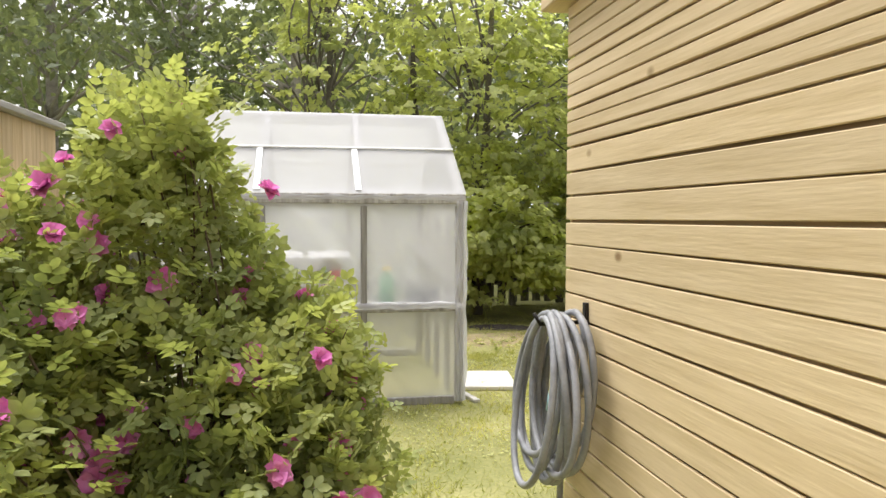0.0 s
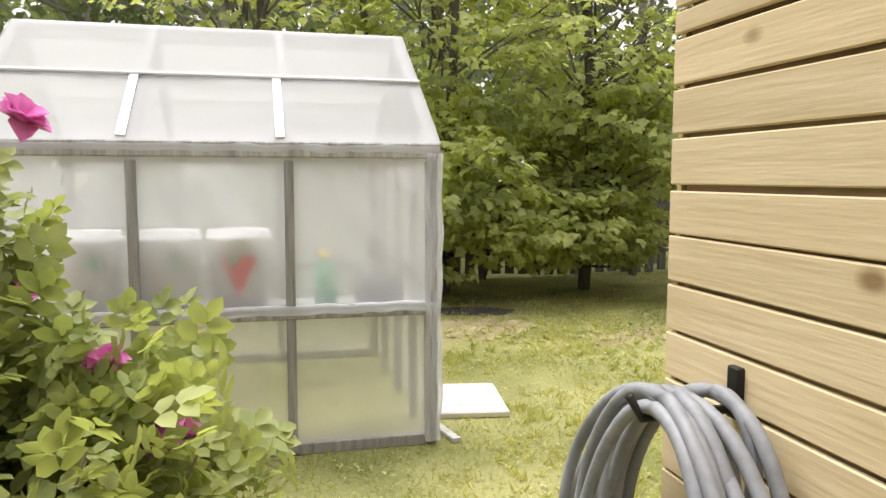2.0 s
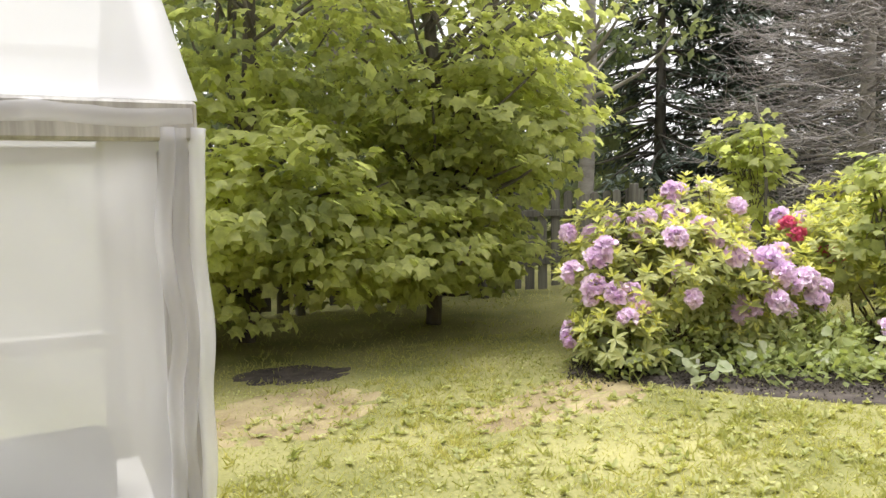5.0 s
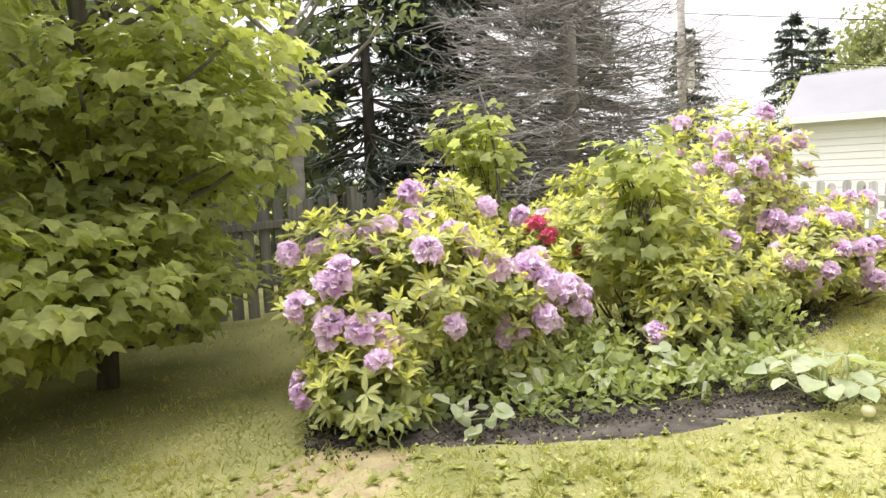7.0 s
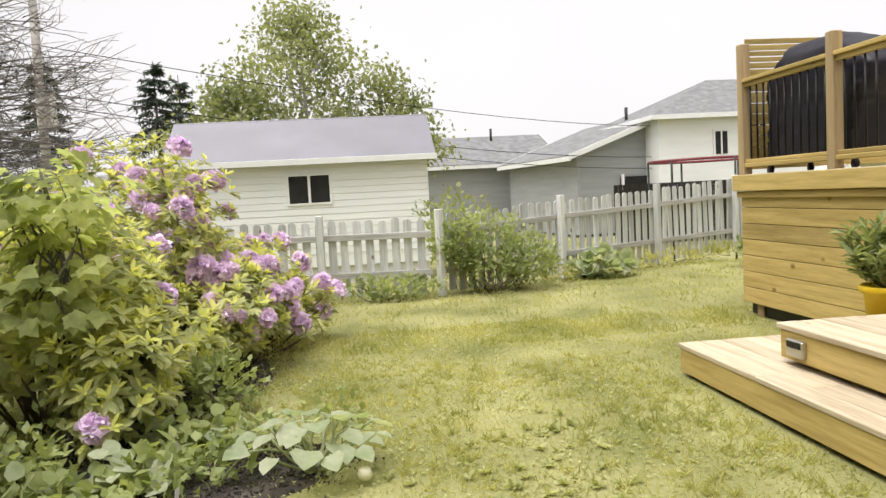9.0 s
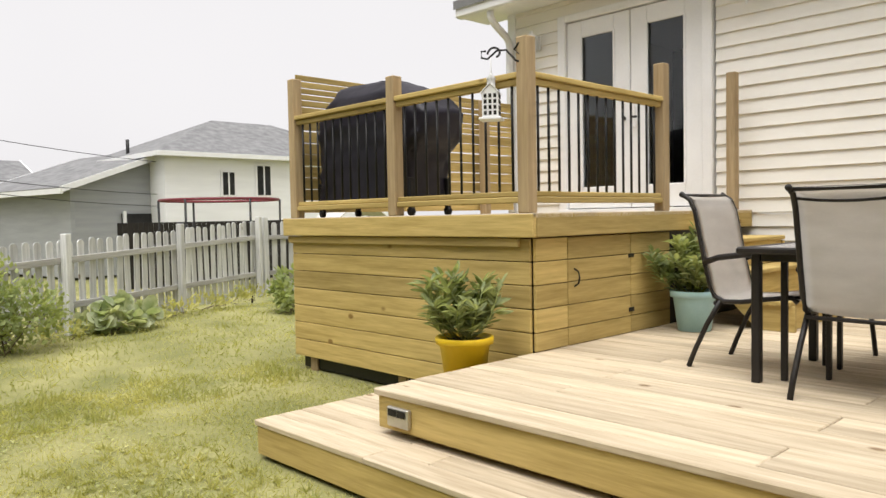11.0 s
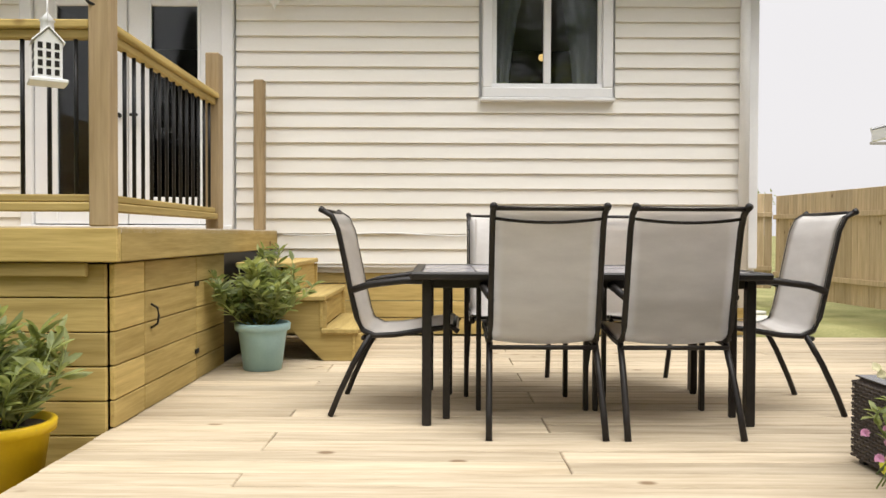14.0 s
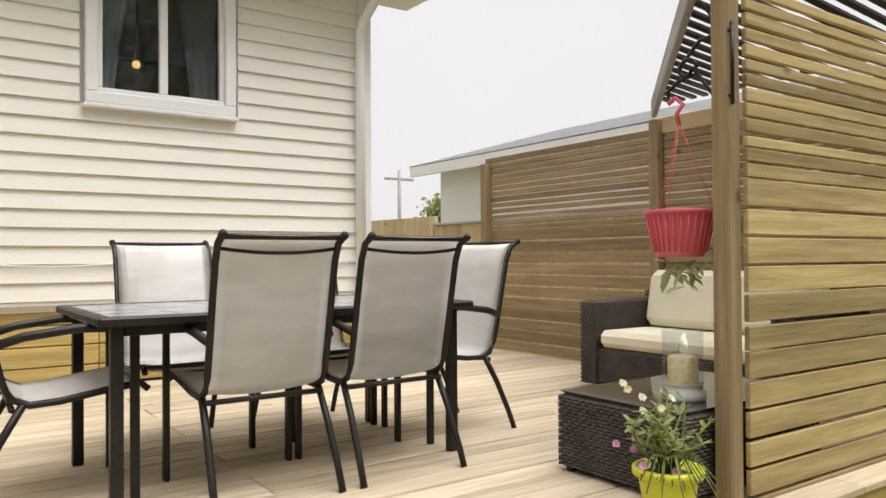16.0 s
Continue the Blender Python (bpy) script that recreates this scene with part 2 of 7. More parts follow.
def filmmat(name, clear, colour):
    """Milky polythene film: part clear, part scattering, with a weak gloss."""
    m = mat(name, tuple(c * 0.93 for c in colour), colour, scale=2.0, rough=0.35, bump=0.25, fine=9)
    n, l = m.node_tree.nodes, m.node_tree.links
    b = n["Principled BSDF"]
    tr = n.new("ShaderNodeBsdfTranslucent")
    tr.inputs["Color"].default_value = (*colour, 1)
    m1 = n.new("ShaderNodeMixShader")
    m1.inputs[0].default_value = 0.66
    tp = n.new("ShaderNodeBsdfTransparent")
    m2 = n.new("ShaderNodeMixShader")
    m2.inputs[0].default_value = clear
    l.new(b.outputs[0], m1.inputs[1])
    l.new(tr.outputs[0], m1.inputs[2])
    l.new(m1.outputs[0], m2.inputs[1])
    l.new(tp.outputs[0], m2.inputs[2])
    l.new(m2.outputs[0], n["Material Output"].inputs["Surface"])
    return m


GLASS = glassmat("window_glass", (0.75, 0.78, 0.78))
CLEAR = glassmat("clear_glass", (0.95, 0.96, 0.96), shine=0.07)
FILM = filmmat("milky_film", 0.42, (0.82, 0.82, 0.85))
ROOFFILM = filmmat("white_roof_film", 0.16, (0.56, 0.56, 0.58))

# ---- mesh helpers ----
RNG = np.random.default_rng(7)


def put(ob, parent, m=None):
    if parent is not None:
        ob.parent = parent
    if m is not None:
        ob.matrix_basis = m
    return ob


def root(name, x=0, y=0, z=0, rz=0, **tags):
    e = new(name)
    e.empty_display_size = 0.1
    e.matrix_basis = pose(x, y, z, 0, 0, rz)
    return tagged(e, **tags)


def from_bm(name, bm, material, parent=None, m=None, smooth=False):
    me = bpy.data.meshes.new(name)
    bm.to_mesh(me)
    bm.free()
    me.materials.append(material)
    if smooth:
        me.shade_smooth()
    return put(new(name, me), parent, m)


BOXES = {}


def boxmesh(sx, sy, sz, material, bevel=0.004):
    key = (round(sx, 4), round(sy, 4), round(sz, 4), material.name, bevel)
    if key not in BOXES:
        bm = bmesh.new()
        bmesh.ops.create_cube(bm, size=1.0)
        bmesh.ops.scale(bm, vec=(sx, sy, sz), verts=bm.verts)
        if bevel:
            bmesh.ops.bevel(bm, geom=bm.edges[:], offset=min(bevel, 0.3 * min(sx, sy, sz)), segments=1, affect="EDGES")
        me = bpy.data.meshes.new("piece")
        bm.to_mesh(me)
        bm.free()
        me.materials.append(material)
        BOXES[key] = me
    return BOXES[key]


def box(name, x0, x1, y0, y1, z0, z1, material, parent=None, bevel=0.004, rot=(0, 0, 0)):
    """A board or block between two corners, in the parent's frame."""
    me = boxmesh(abs(x1 - x0), abs(y1 - y0), abs(z1 - z0), material, bevel)
    return put(new(name, me), parent, pose((x0 + x1) / 2, (y0 + y1) / 2, (z0 + z1) / 2, *rot))


def tube(name, paths, r, material, parent=None, sides=8, closed=False, m=None, taper=None):
    """Round bars along one or more paths, in one mesh."""
    V, F = [], []
    for path in paths:
        P = [Vector(p) for p in path]
        n = len(P)
        base = len(V)
        up = Vector((0.13, 0.27, 0.95))
        for i, p in enumerate(P):
            a = P[(i - 1) % n] if closed or i else P[i]
            b = P[(i + 1) % n] if closed or i < n - 1 else P[i]
            d = (b - a).normalized()
            if abs(d.dot(up)) > 0.95:
                up = Vector((0.9, 0.3, 0.1))
            s = d.cross(up).normalized()
            u = s.cross(d).normalized()
            rr = r * (taper[i * (len(taper) - 1) // max(n - 1, 1)] if taper else 1)
            for k in range(sides):
                w = 2 * math.pi * k / sides
                V.append(p + s * (rr * math.cos(w)) + u * (rr * math.sin(w)))
        for i in range(n if closed else n - 1):
            for k in range(sides):
                a0, a1 = base + i * sides, base + ((i + 1) % n) * sides
                F.append((a0 + k, a0 + (k + 1) % sides, a1 + (k + 1) % sides, a1 + k))
        if not closed:
            F.append(tuple(base + k for k in reversed(range(sides))))
            F.append(tuple(base + (n - 1) * sides + k for k in range(sides)))
    me = bpy.data.meshes.new(name)
    me.from_pydata([tuple(v) for v in V], [], F)
    me.materials.append(material)
    me.shade_smooth()
    return put(new(name, me), parent, m)


def lathe(name, profile, material, parent=None, m=None, steps=28, smooth=True):
    V, F = [], []
    for r, z in profile:
        for k in range(steps):
            w = 2 * math.pi * k / steps
            V.append((r * math.cos(w), r * math.sin(w), z))
    for i in range(len(profile) - 1):
        for k in range(steps):
            F.append((i * steps + k, i * steps + (k + 1) % steps, (i + 1) * steps + (k + 1) % steps, (i + 1) * steps + k))
    me = bpy.data.meshes.new(name)
    me.from_pydata(V, [], F)
    me.materials.append(material)
    if smooth:
        me.shade_smooth()
    return put(new(name, me), parent, m)


def prism(name, outline, depth, material, parent=None, m=None, bevel=0.004):
    """An outline in x, z, thickened along y."""
    bm = bmesh.new()
    vs = [bm.verts.new((x, -depth / 2, z)) for x, z in outline]
    f = bm.faces.new(vs)
    r = bmesh.ops.extrude_face_region(bm, geom=[f])
    bmesh.ops.translate(bm, vec=(0, depth, 0), verts=[v for v in r["geom"] if isinstance(v, bmesh.types.BMVert)])
    bmesh.ops.recalc_face_normals(bm, faces=bm.faces[:])
    if bevel:
        bmesh.ops.bevel(bm, geom=bm.edges[:], offset=bevel, segments=1, affect="EDGES")
    return from_bm(name, bm, material, parent, m)


# leaf outlines: points in x (across), y (along), z (bend), and faces
def fan(pts):
    return np.array(pts, float), [tuple(range(len(pts)))]


LEAF_LONG = (np.array([(0, 0, 0), (0.16, 0.35, 0.05), (0.13, 0.75, 0.02), (0, 1, -0.08), (-0.13, 0.75, 0.02), (-0.16, 0.35, 0.05), (0, 0.5, -0.02)], float),
             [(0, 1, 6), (1, 2, 6), (2, 3, 6), (3, 4, 6), (4, 5, 6), (5, 0, 6)])
LEAF_OVAL = (np.array([(0, 0, 0), (0.3, 0.45, 0.07), (0, 1, -0.05), (-0.3, 0.45, 0.07)], float), [(0, 1, 2), (0, 2, 3)])
LEAF_MAPLE = (np.array([(0, 0, 0), (0.34, -0.1, -0.06), (0.40, 0.15, 0), (0.62, 0.44, -0.10), (0.36, 0.50, 0.02), (0.25, 0.66, 0), (0, 1, -0.12),
                        (-0.25, 0.66, 0), (-0.36, 0.50, 0.02), (-0.62, 0.44, -0.10), (-0.40, 0.15, 0), (-0.34, -0.1, -0.06)], float),
              [(0, 1, 2), (0, 2, 3, 4), (0, 4, 5, 6), (0, 6, 7, 8), (0, 8, 9, 10), (0, 10, 11)])
LEAF_ROUND = (np.array([(0, 0, 0), (0.38, 0.02, 0.05), (0.52, 0.42, 0.06), (0.3, 0.82, 0.0), (0, 1, -0.1), (-0.3, 0.82, 0.0), (-0.52, 0.42, 0.06), (-0.38, 0.02, 0.05), (0, 0.45, -0.05)], float),
              [(0, 1, 8), (1, 2, 8), (2, 3, 8), (3, 4, 8), (4, 5, 8), (5, 6, 8), (6, 7, 8), (7, 0, 8)])
ROUNDED = (np.array([(0, 0, 0), (0.29, 0.28, 0.07), (0.27, 0.68, 0.06), (0, 1, -0.05), (-0.27, 0.68, 0.06), (-0.29, 0.28, 0.07)], float), [(0, 1, 2, 3), (0, 3, 4, 5)])
_rose = []
_rosef = []
for _a, _y in ((0, 0.55), (1.1, 0.5), (-1.1, 0.5), (1.2, 0.2), (-1.2, 0.2)):
    _b = len(_rose)
    for _px, _py, _pz in ROUNDED[0] * 0.50:
        _rose.append((_px * math.cos(_a) + _py * math.sin(_a), _y - _px * math.sin(_a) + _py * math.cos(_a), _pz - 0.05 * abs(_a)))
    _rosef += [tuple(_b + i for i in f) for f in ROUNDED[1]]
LEAF_ROSE = (np.array(_rose), _rosef)
BLADE = (np.array([(-0.035, 0, 0), (0.035, 0, 0), (0, 1, 0.18)], float), [(0, 1, 2)])


def leaves(name, template, P, D, U, S, material, parent=None, kind=""):
    """Many leaves in one mesh: base points P, directions D, face normals near U, lengths S."""
    tv, tf = template
    P, D, U, S = (np.asarray(a, float) for a in (P, D, U, S))
    D = D / np.linalg.norm(D, axis=1)[:, None]
    X = np.cross(D, U)
    X /= np.maximum(np.linalg.norm(X, axis=1), 1e-6)[:, None]
    Z = np.cross(X, D)
    co = P[:, None] + S[:, None, None] * (tv[None, :, 0:1] * X[:, None] + tv[None, :, 1:2] * D[:, None] + tv[None, :, 2:3] * Z[:, None])
    n, k = len(P), len(tv)
    loops = np.concatenate([np.array(f) for f in tf])
    sizes = np.array([len(f) for f in tf])
    allloops = (loops[None] + (np.arange(n) * k)[:, None]).ravel()
    allsizes = np.tile(sizes, n)
    me = bpy.data.meshes.new(name)
    me.vertices.add(n * k)
    me.vertices.foreach_set("co", co.ravel())
    me.loops.add(len(allloops))
    me.loops.foreach_set("vertex_index", allloops.astype(np.int32))
    me.polygons.add(len(allsizes))
    me.polygons.foreach_set("loop_start", np.concatenate([[0], np.cumsum(allsizes)[:-1]]).astype(np.int32))
    me.update(calc_edges=True)
    me.materials.append(material)
    ob = put(new(name, me), parent)
    if kind:
        ob["kind"] = kind
    return ob


def unit(n):
    v = RNG.normal(size=(n, 3))
    return v / np.linalg.norm(v, axis=1)[:, None]


def shell(n, c, r, fill=0.35, low=-0.9, bumps=9, rough=0.28):
    """Points in the outer part of a lumpy ellipsoid, with the outward way at each."""
    v = unit(int(n * 1.6))
    v = v[v[:, 2] > low][:n]
    lump = unit(bumps)
    k = 1 - rough + rough * 1.6 * np.max(np.clip(v @ lump.T, 0, 1) ** 6, axis=1)
    d = 1 - fill * RNG.random(len(v)) ** 1.6
    return np.array(c) + v * np.array(r) * (k * d)[:, None], v


def sprays(P, V, per, spread):
    """Each point becomes a spray of several leaves."""
    n = len(P)
    Q = np.repeat(P, per, axis=0) + RNG.normal(size=(n * per, 3)) * spread
    return Q, np.repeat(V, per, axis=0)


def limb(a, b, bend=0.1, n=6):
    a, b = np.array(a, float), np.array(b, float)
    w = RNG.normal(size=3) * bend * np.linalg.norm(b - a)
    return [tuple(a + (b - a) * t + w * math.sin(math.pi * t)) for t in np.linspace(0, 1, n)]


# ---- ground ----


def ground_height(x, y):
    east = min(max((x - 13.5) / 5.0, 0), 1)
    south = min(max((-1.3 - y) / 1.2, 0), 1) * min(max((2.4 - x) / 0.4, 0), 1) * min(max((x + 0.5) / 1.0, 0), 1)
    west = min(max((-6 - x) / 6.0, 0), 1)
    return -0.7 * east * east * (3 - 2 * east) + 0.36 * south + 0.0 * west


def build_ground():
    xs = np.concatenate([[-3000, -400, -80, -30], np.arange(-14, 24, 0.5), [30, 45, 80, 400, 3000]])
    ys = np.concatenate([[-3000, -400, -80, -40, -28], np.arange(-20, 20, 0.5), [26, 40, 80, 400, 3000]])
    V = [(x, y, ground_height(x, y) + (0.012 * noise.noise((x * 1.3, y * 1.3, 0)) if abs(x) < 26 and abs(y) < 26 else 0)) for y in ys for x in xs]
    nx = len(xs)
    F = [(j * nx + i, j * nx + i + 1, (j + 1) * nx + i + 1, (j + 1) * nx + i) for j in range(len(ys) - 1) for i in range(nx - 1)]
    me = bpy.data.meshes.new("ground")
    me.from_pydata(V, [], F)
    me.materials.append(LAWN)
    me.shade_smooth()
    tagged(new("ground", me), "mown yellow-green lawn with thatch and clover", "lawn", kind="structure")


build_ground()


def patch(name, cx, cy, rx, ry, rz, material, h, label, category, seed):
    """A low uneven mound of soil or bare earth with a ragged rim."""
    bm = bmesh.new()
    rings, steps = 7, 40
    c = bm.verts.new((0, 0, h))
    prev = None
    for i in range(1, rings + 1):
        f = i / rings
        ring = []
        for k in range(steps):
            w = 2 * math.pi * k / steps
            q = 1 + 0.22 * noise.noise((math.cos(w) * 1.7 + seed, math.sin(w) * 1.7, f)) + 0.1 * noise.noise((math.cos(w) * 6, math.sin(w) * 6 + seed, 0))
            z = h * (1 - f ** 3) + (0.025 * noise.noise((f * 9 * math.cos(w), f * 9 * math.sin(w), seed)) if i < rings else -0.03)
            ring.append(bm.verts.new((rx * f * q * math.cos(w), ry * f * q * math.sin(w), z)))
        for k in range(steps):
            if prev is None:
                bm.faces.new((c, ring[k], ring[(k + 1) % steps]))
            else:
                bm.faces.new((prev[k], ring[k], ring[(k + 1) % steps], prev[(k + 1) % steps]))
        prev = ring
    ob = from_bm(name, bm, material, None, pose(cx, cy, 0, 0, 0, rz), smooth=True)
    return tagged(ob, label, category, kind="structure")


STRAW = mat("bare_straw_earth", (0.20, 0.15, 0.085), (0.42, 0.35, 0.20), scale=5, rough=0.95, bump=0.8, fine=60)
patch("soil_bed", 5.0, 7.1, 1.75, 0.5, -42, SOIL, 0.022, "dark crumbly soil of the flower bed", "soil", 1.0)
patch("soil_bed", 7.3, 7.1, 1.7, 0.6, -15, SOIL, 0.02, "dark soil under the rhododendrons", "soil", 4.0)
patch("soil_patch", 2.01, 9.05, 0.5, 0.28, -20, SOIL, 0.014, "dark bare soil patch in the lawn", "soil", 2.0)
patch("earth_patch", 1.7, 8.2, 0.75, 0.5, 30, STRAW, 0.006, "straw-coloured bare earth in the lawn", "earth", 3.0)
patch("earth_patch", 3.3, 7.6, 0.9, 0.35, 10, STRAW, 0.005, "worn straw-coloured patch in the lawn", "earth", 6.0)


def build_grass():
    n = 210000
    near = RNG.random(n) < 0.62
    x = np.where(near, RNG.uniform(-1.4, 9.5, n), RNG.uniform(-1.4, 15, n))
    y = np.where(near, RNG.uniform(1.0, 9.5, n), RNG.uniform(-4, 11.5, n))
    keep = ~((x > 0.8) & (x < 6.4) & (y < 3.35)) & ~((x > 2.5) & (x < 7.05) & (y < 3.65) & (y > 2.2)) & ~((x > 6.2) & (x < 9.0) & (y < 2.05))
    keep &= ~((x < 0.76) & (x > -1.45) & (y > 5.38) & (y < 7.5)) & ~((x < 0.8) & (y < 1.6))
    for cx, cy, rx, ry, rz in ((4.95, 7.0, 1.5, 0.38, -42), (2.01, 9.05, 0.36, 0.18, -20)):
        a = radians(-rz)
        u, v = (x - cx) * math.cos(a) - (y - cy) * math.sin(a), (x - cx) * math.sin(a) + (y - cy) * math.cos(a)
        keep &= ((u / rx) ** 2 + (v / ry) ** 2 > 1) | (RNG.random(n) < 0.06)
    for cx, cy, r in ((1.7, 8.2, 0.6), (3.3, 7.6, 0.5)):
        keep &= (np.hypot(x - cx, y - cy) > r * (0.6 + 0.5 * RNG.random(n))) | (RNG.random(n) < 0.4)
    x, y = x[keep], y[keep]
    P = np.stack([x, y, np.array([ground_height(a, b) for a, b in zip(x, y)])], 1)
    D = RNG.normal(size=P.shape) * 0.75 + (0, 0, 0.8)
    D[:, 2] = np.abs(D[:, 2])
    U = RNG.normal(size=P.shape)
    S = RNG.uniform(0.016, 0.046, len(P)) * (1 + 0.7 * np.clip([noise.noise((a * 2.3, b * 2.3, 7)) for a, b in zip(x, y)], -0.6, 1)) * np.where(x > 8.5, 1.7, 1)
    tv = BLADE[0].copy()
    tv[:, 0] *= 2.6
    tagged(leaves("grass", (tv, BLADE[1]), P, D, U, S, GRASS, kind="stuff"), "short yellow-green mown grass on the lawn", "grass")
    # tufts of longer blades
    n = 5200
    x, y = RNG.uniform(0.9, 9.5, n), RNG.uniform(3.7, 8.6, n)
    k = np.array([noise.noise((a * 0.9, b * 0.9, 11)) for a, b in zip(x, y)]) + RNG.normal(size=n) * 0.2 > 0.05
    k &= ~((x < 1.0) & (y > 5.2)) & ~((x < 7.1) & (y < 3.75))
    P = np.repeat(np.stack([x[k], y[k], np.zeros(k.sum())], 1), 11, 0)
    P[:, :2] += RNG.normal(size=(len(P), 2)) * 0.018
    D = RNG.normal(size=P.shape) * (0.75, 0.75, 0.2) + (0, 0, 0.75)
    tagged(leaves("grass_tufts", (tv, BLADE[1]), P, D, RNG.normal(size=P.shape), RNG.uniform(0.035, 0.075, len(P)), GRASS, kind="stuff"), "longer tufts of grass in the lawn", "grass")
    # rosettes of broad weeds, thickest before the flower bed
    n = 1000
    x, y = RNG.uniform(1.4, 7.0, n), RNG.uniform(4.6, 8.2, n)
    k = np.abs((x - 3.2) * 0.74 + (y - 7.0) * 0.67) + RNG.random(n) * 0.5 < 1.1
    P = np.repeat(np.stack([x[k], y[k], np.full(k.sum(), 0.006)], 1), 8, 0)
    D = RNG.normal(size=P.shape) * (1, 1, 0.1) + (0, 0, 0.6)
    tagged(leaves("lawn_weeds", (ROUNDED[0] * (0.75, 1, 1.5), ROUNDED[1]), P, D, np.tile((0, 0, 1.0), (len(P), 1)) + RNG.normal(size=P.shape) * 0.25, RNG.uniform(0.02, 0.06, len(P)), WEED, kind="stuff"), "leafy rosettes of weeds in the lawn", "weeds")
    n = 26000
    x, y = RNG.uniform(0.2, 9, n), RNG.uniform(3.8, 8.8, n)
    ok = (RNG.random(n) < 0.5) & ~((x < 1.0) & (y > 5.3))
    x, y = x[ok], y[ok]
    k = np.array([noise.noise((a * 1.5, b * 1.5, 3)) for a, b in zip(x, y)]) > -0.05
    x, y = x[k], y[k]
    P = np.stack([x, y, np.full(len(x), 0.012)], 1)
    D = RNG.normal(size=P.shape) * (1, 1, 0.25) + (0, 0, 0.35)
    tagged(leaves("clover", ROUNDED, P, D, np.tile((0, 0, 1.0), (len(P), 1)) + RNG.normal(size=P.shape) * 0.2, RNG.uniform(0.012, 0.032, len(P)), WEED, kind="stuff"),
           "small broad weeds among the lawn grass", "weeds")


build_grass()


def clods():
    """Loose crumbs of soil and bark on the bed."""
    n = 6000
    t, v = RNG.uniform(-1, 1, n), RNG.normal(size=n) * 0.17
    a = radians(-42)
    x, y = 5.0 + 1.6 * t * math.cos(a) - v * math.sin(a), 7.1 + 1.6 * t * math.sin(a) + v * math.cos(a)
    tet = (np.array([(0.5, 0, 0), (-0.3, 0.45, 0), (-0.3, -0.45, 0), (0, 0.1, 0.6)], float), [(0, 1, 3), (1, 2, 3), (2, 0, 3), (0, 2, 1)])
    P = np.stack([x, y, 0.016 - 0.012 * np.abs(t) + RNG.uniform(0, 0.02, n)], 1)
    tagged(leaves("soil_crumbs", tet, P, unit(n), unit(n), RNG.uniform(0.008, 0.026, n), SOIL, kind="stuff"), "dark loose crumbs of soil on the bed", "soil")


clods()

# ---- house ----
WY = -1.07


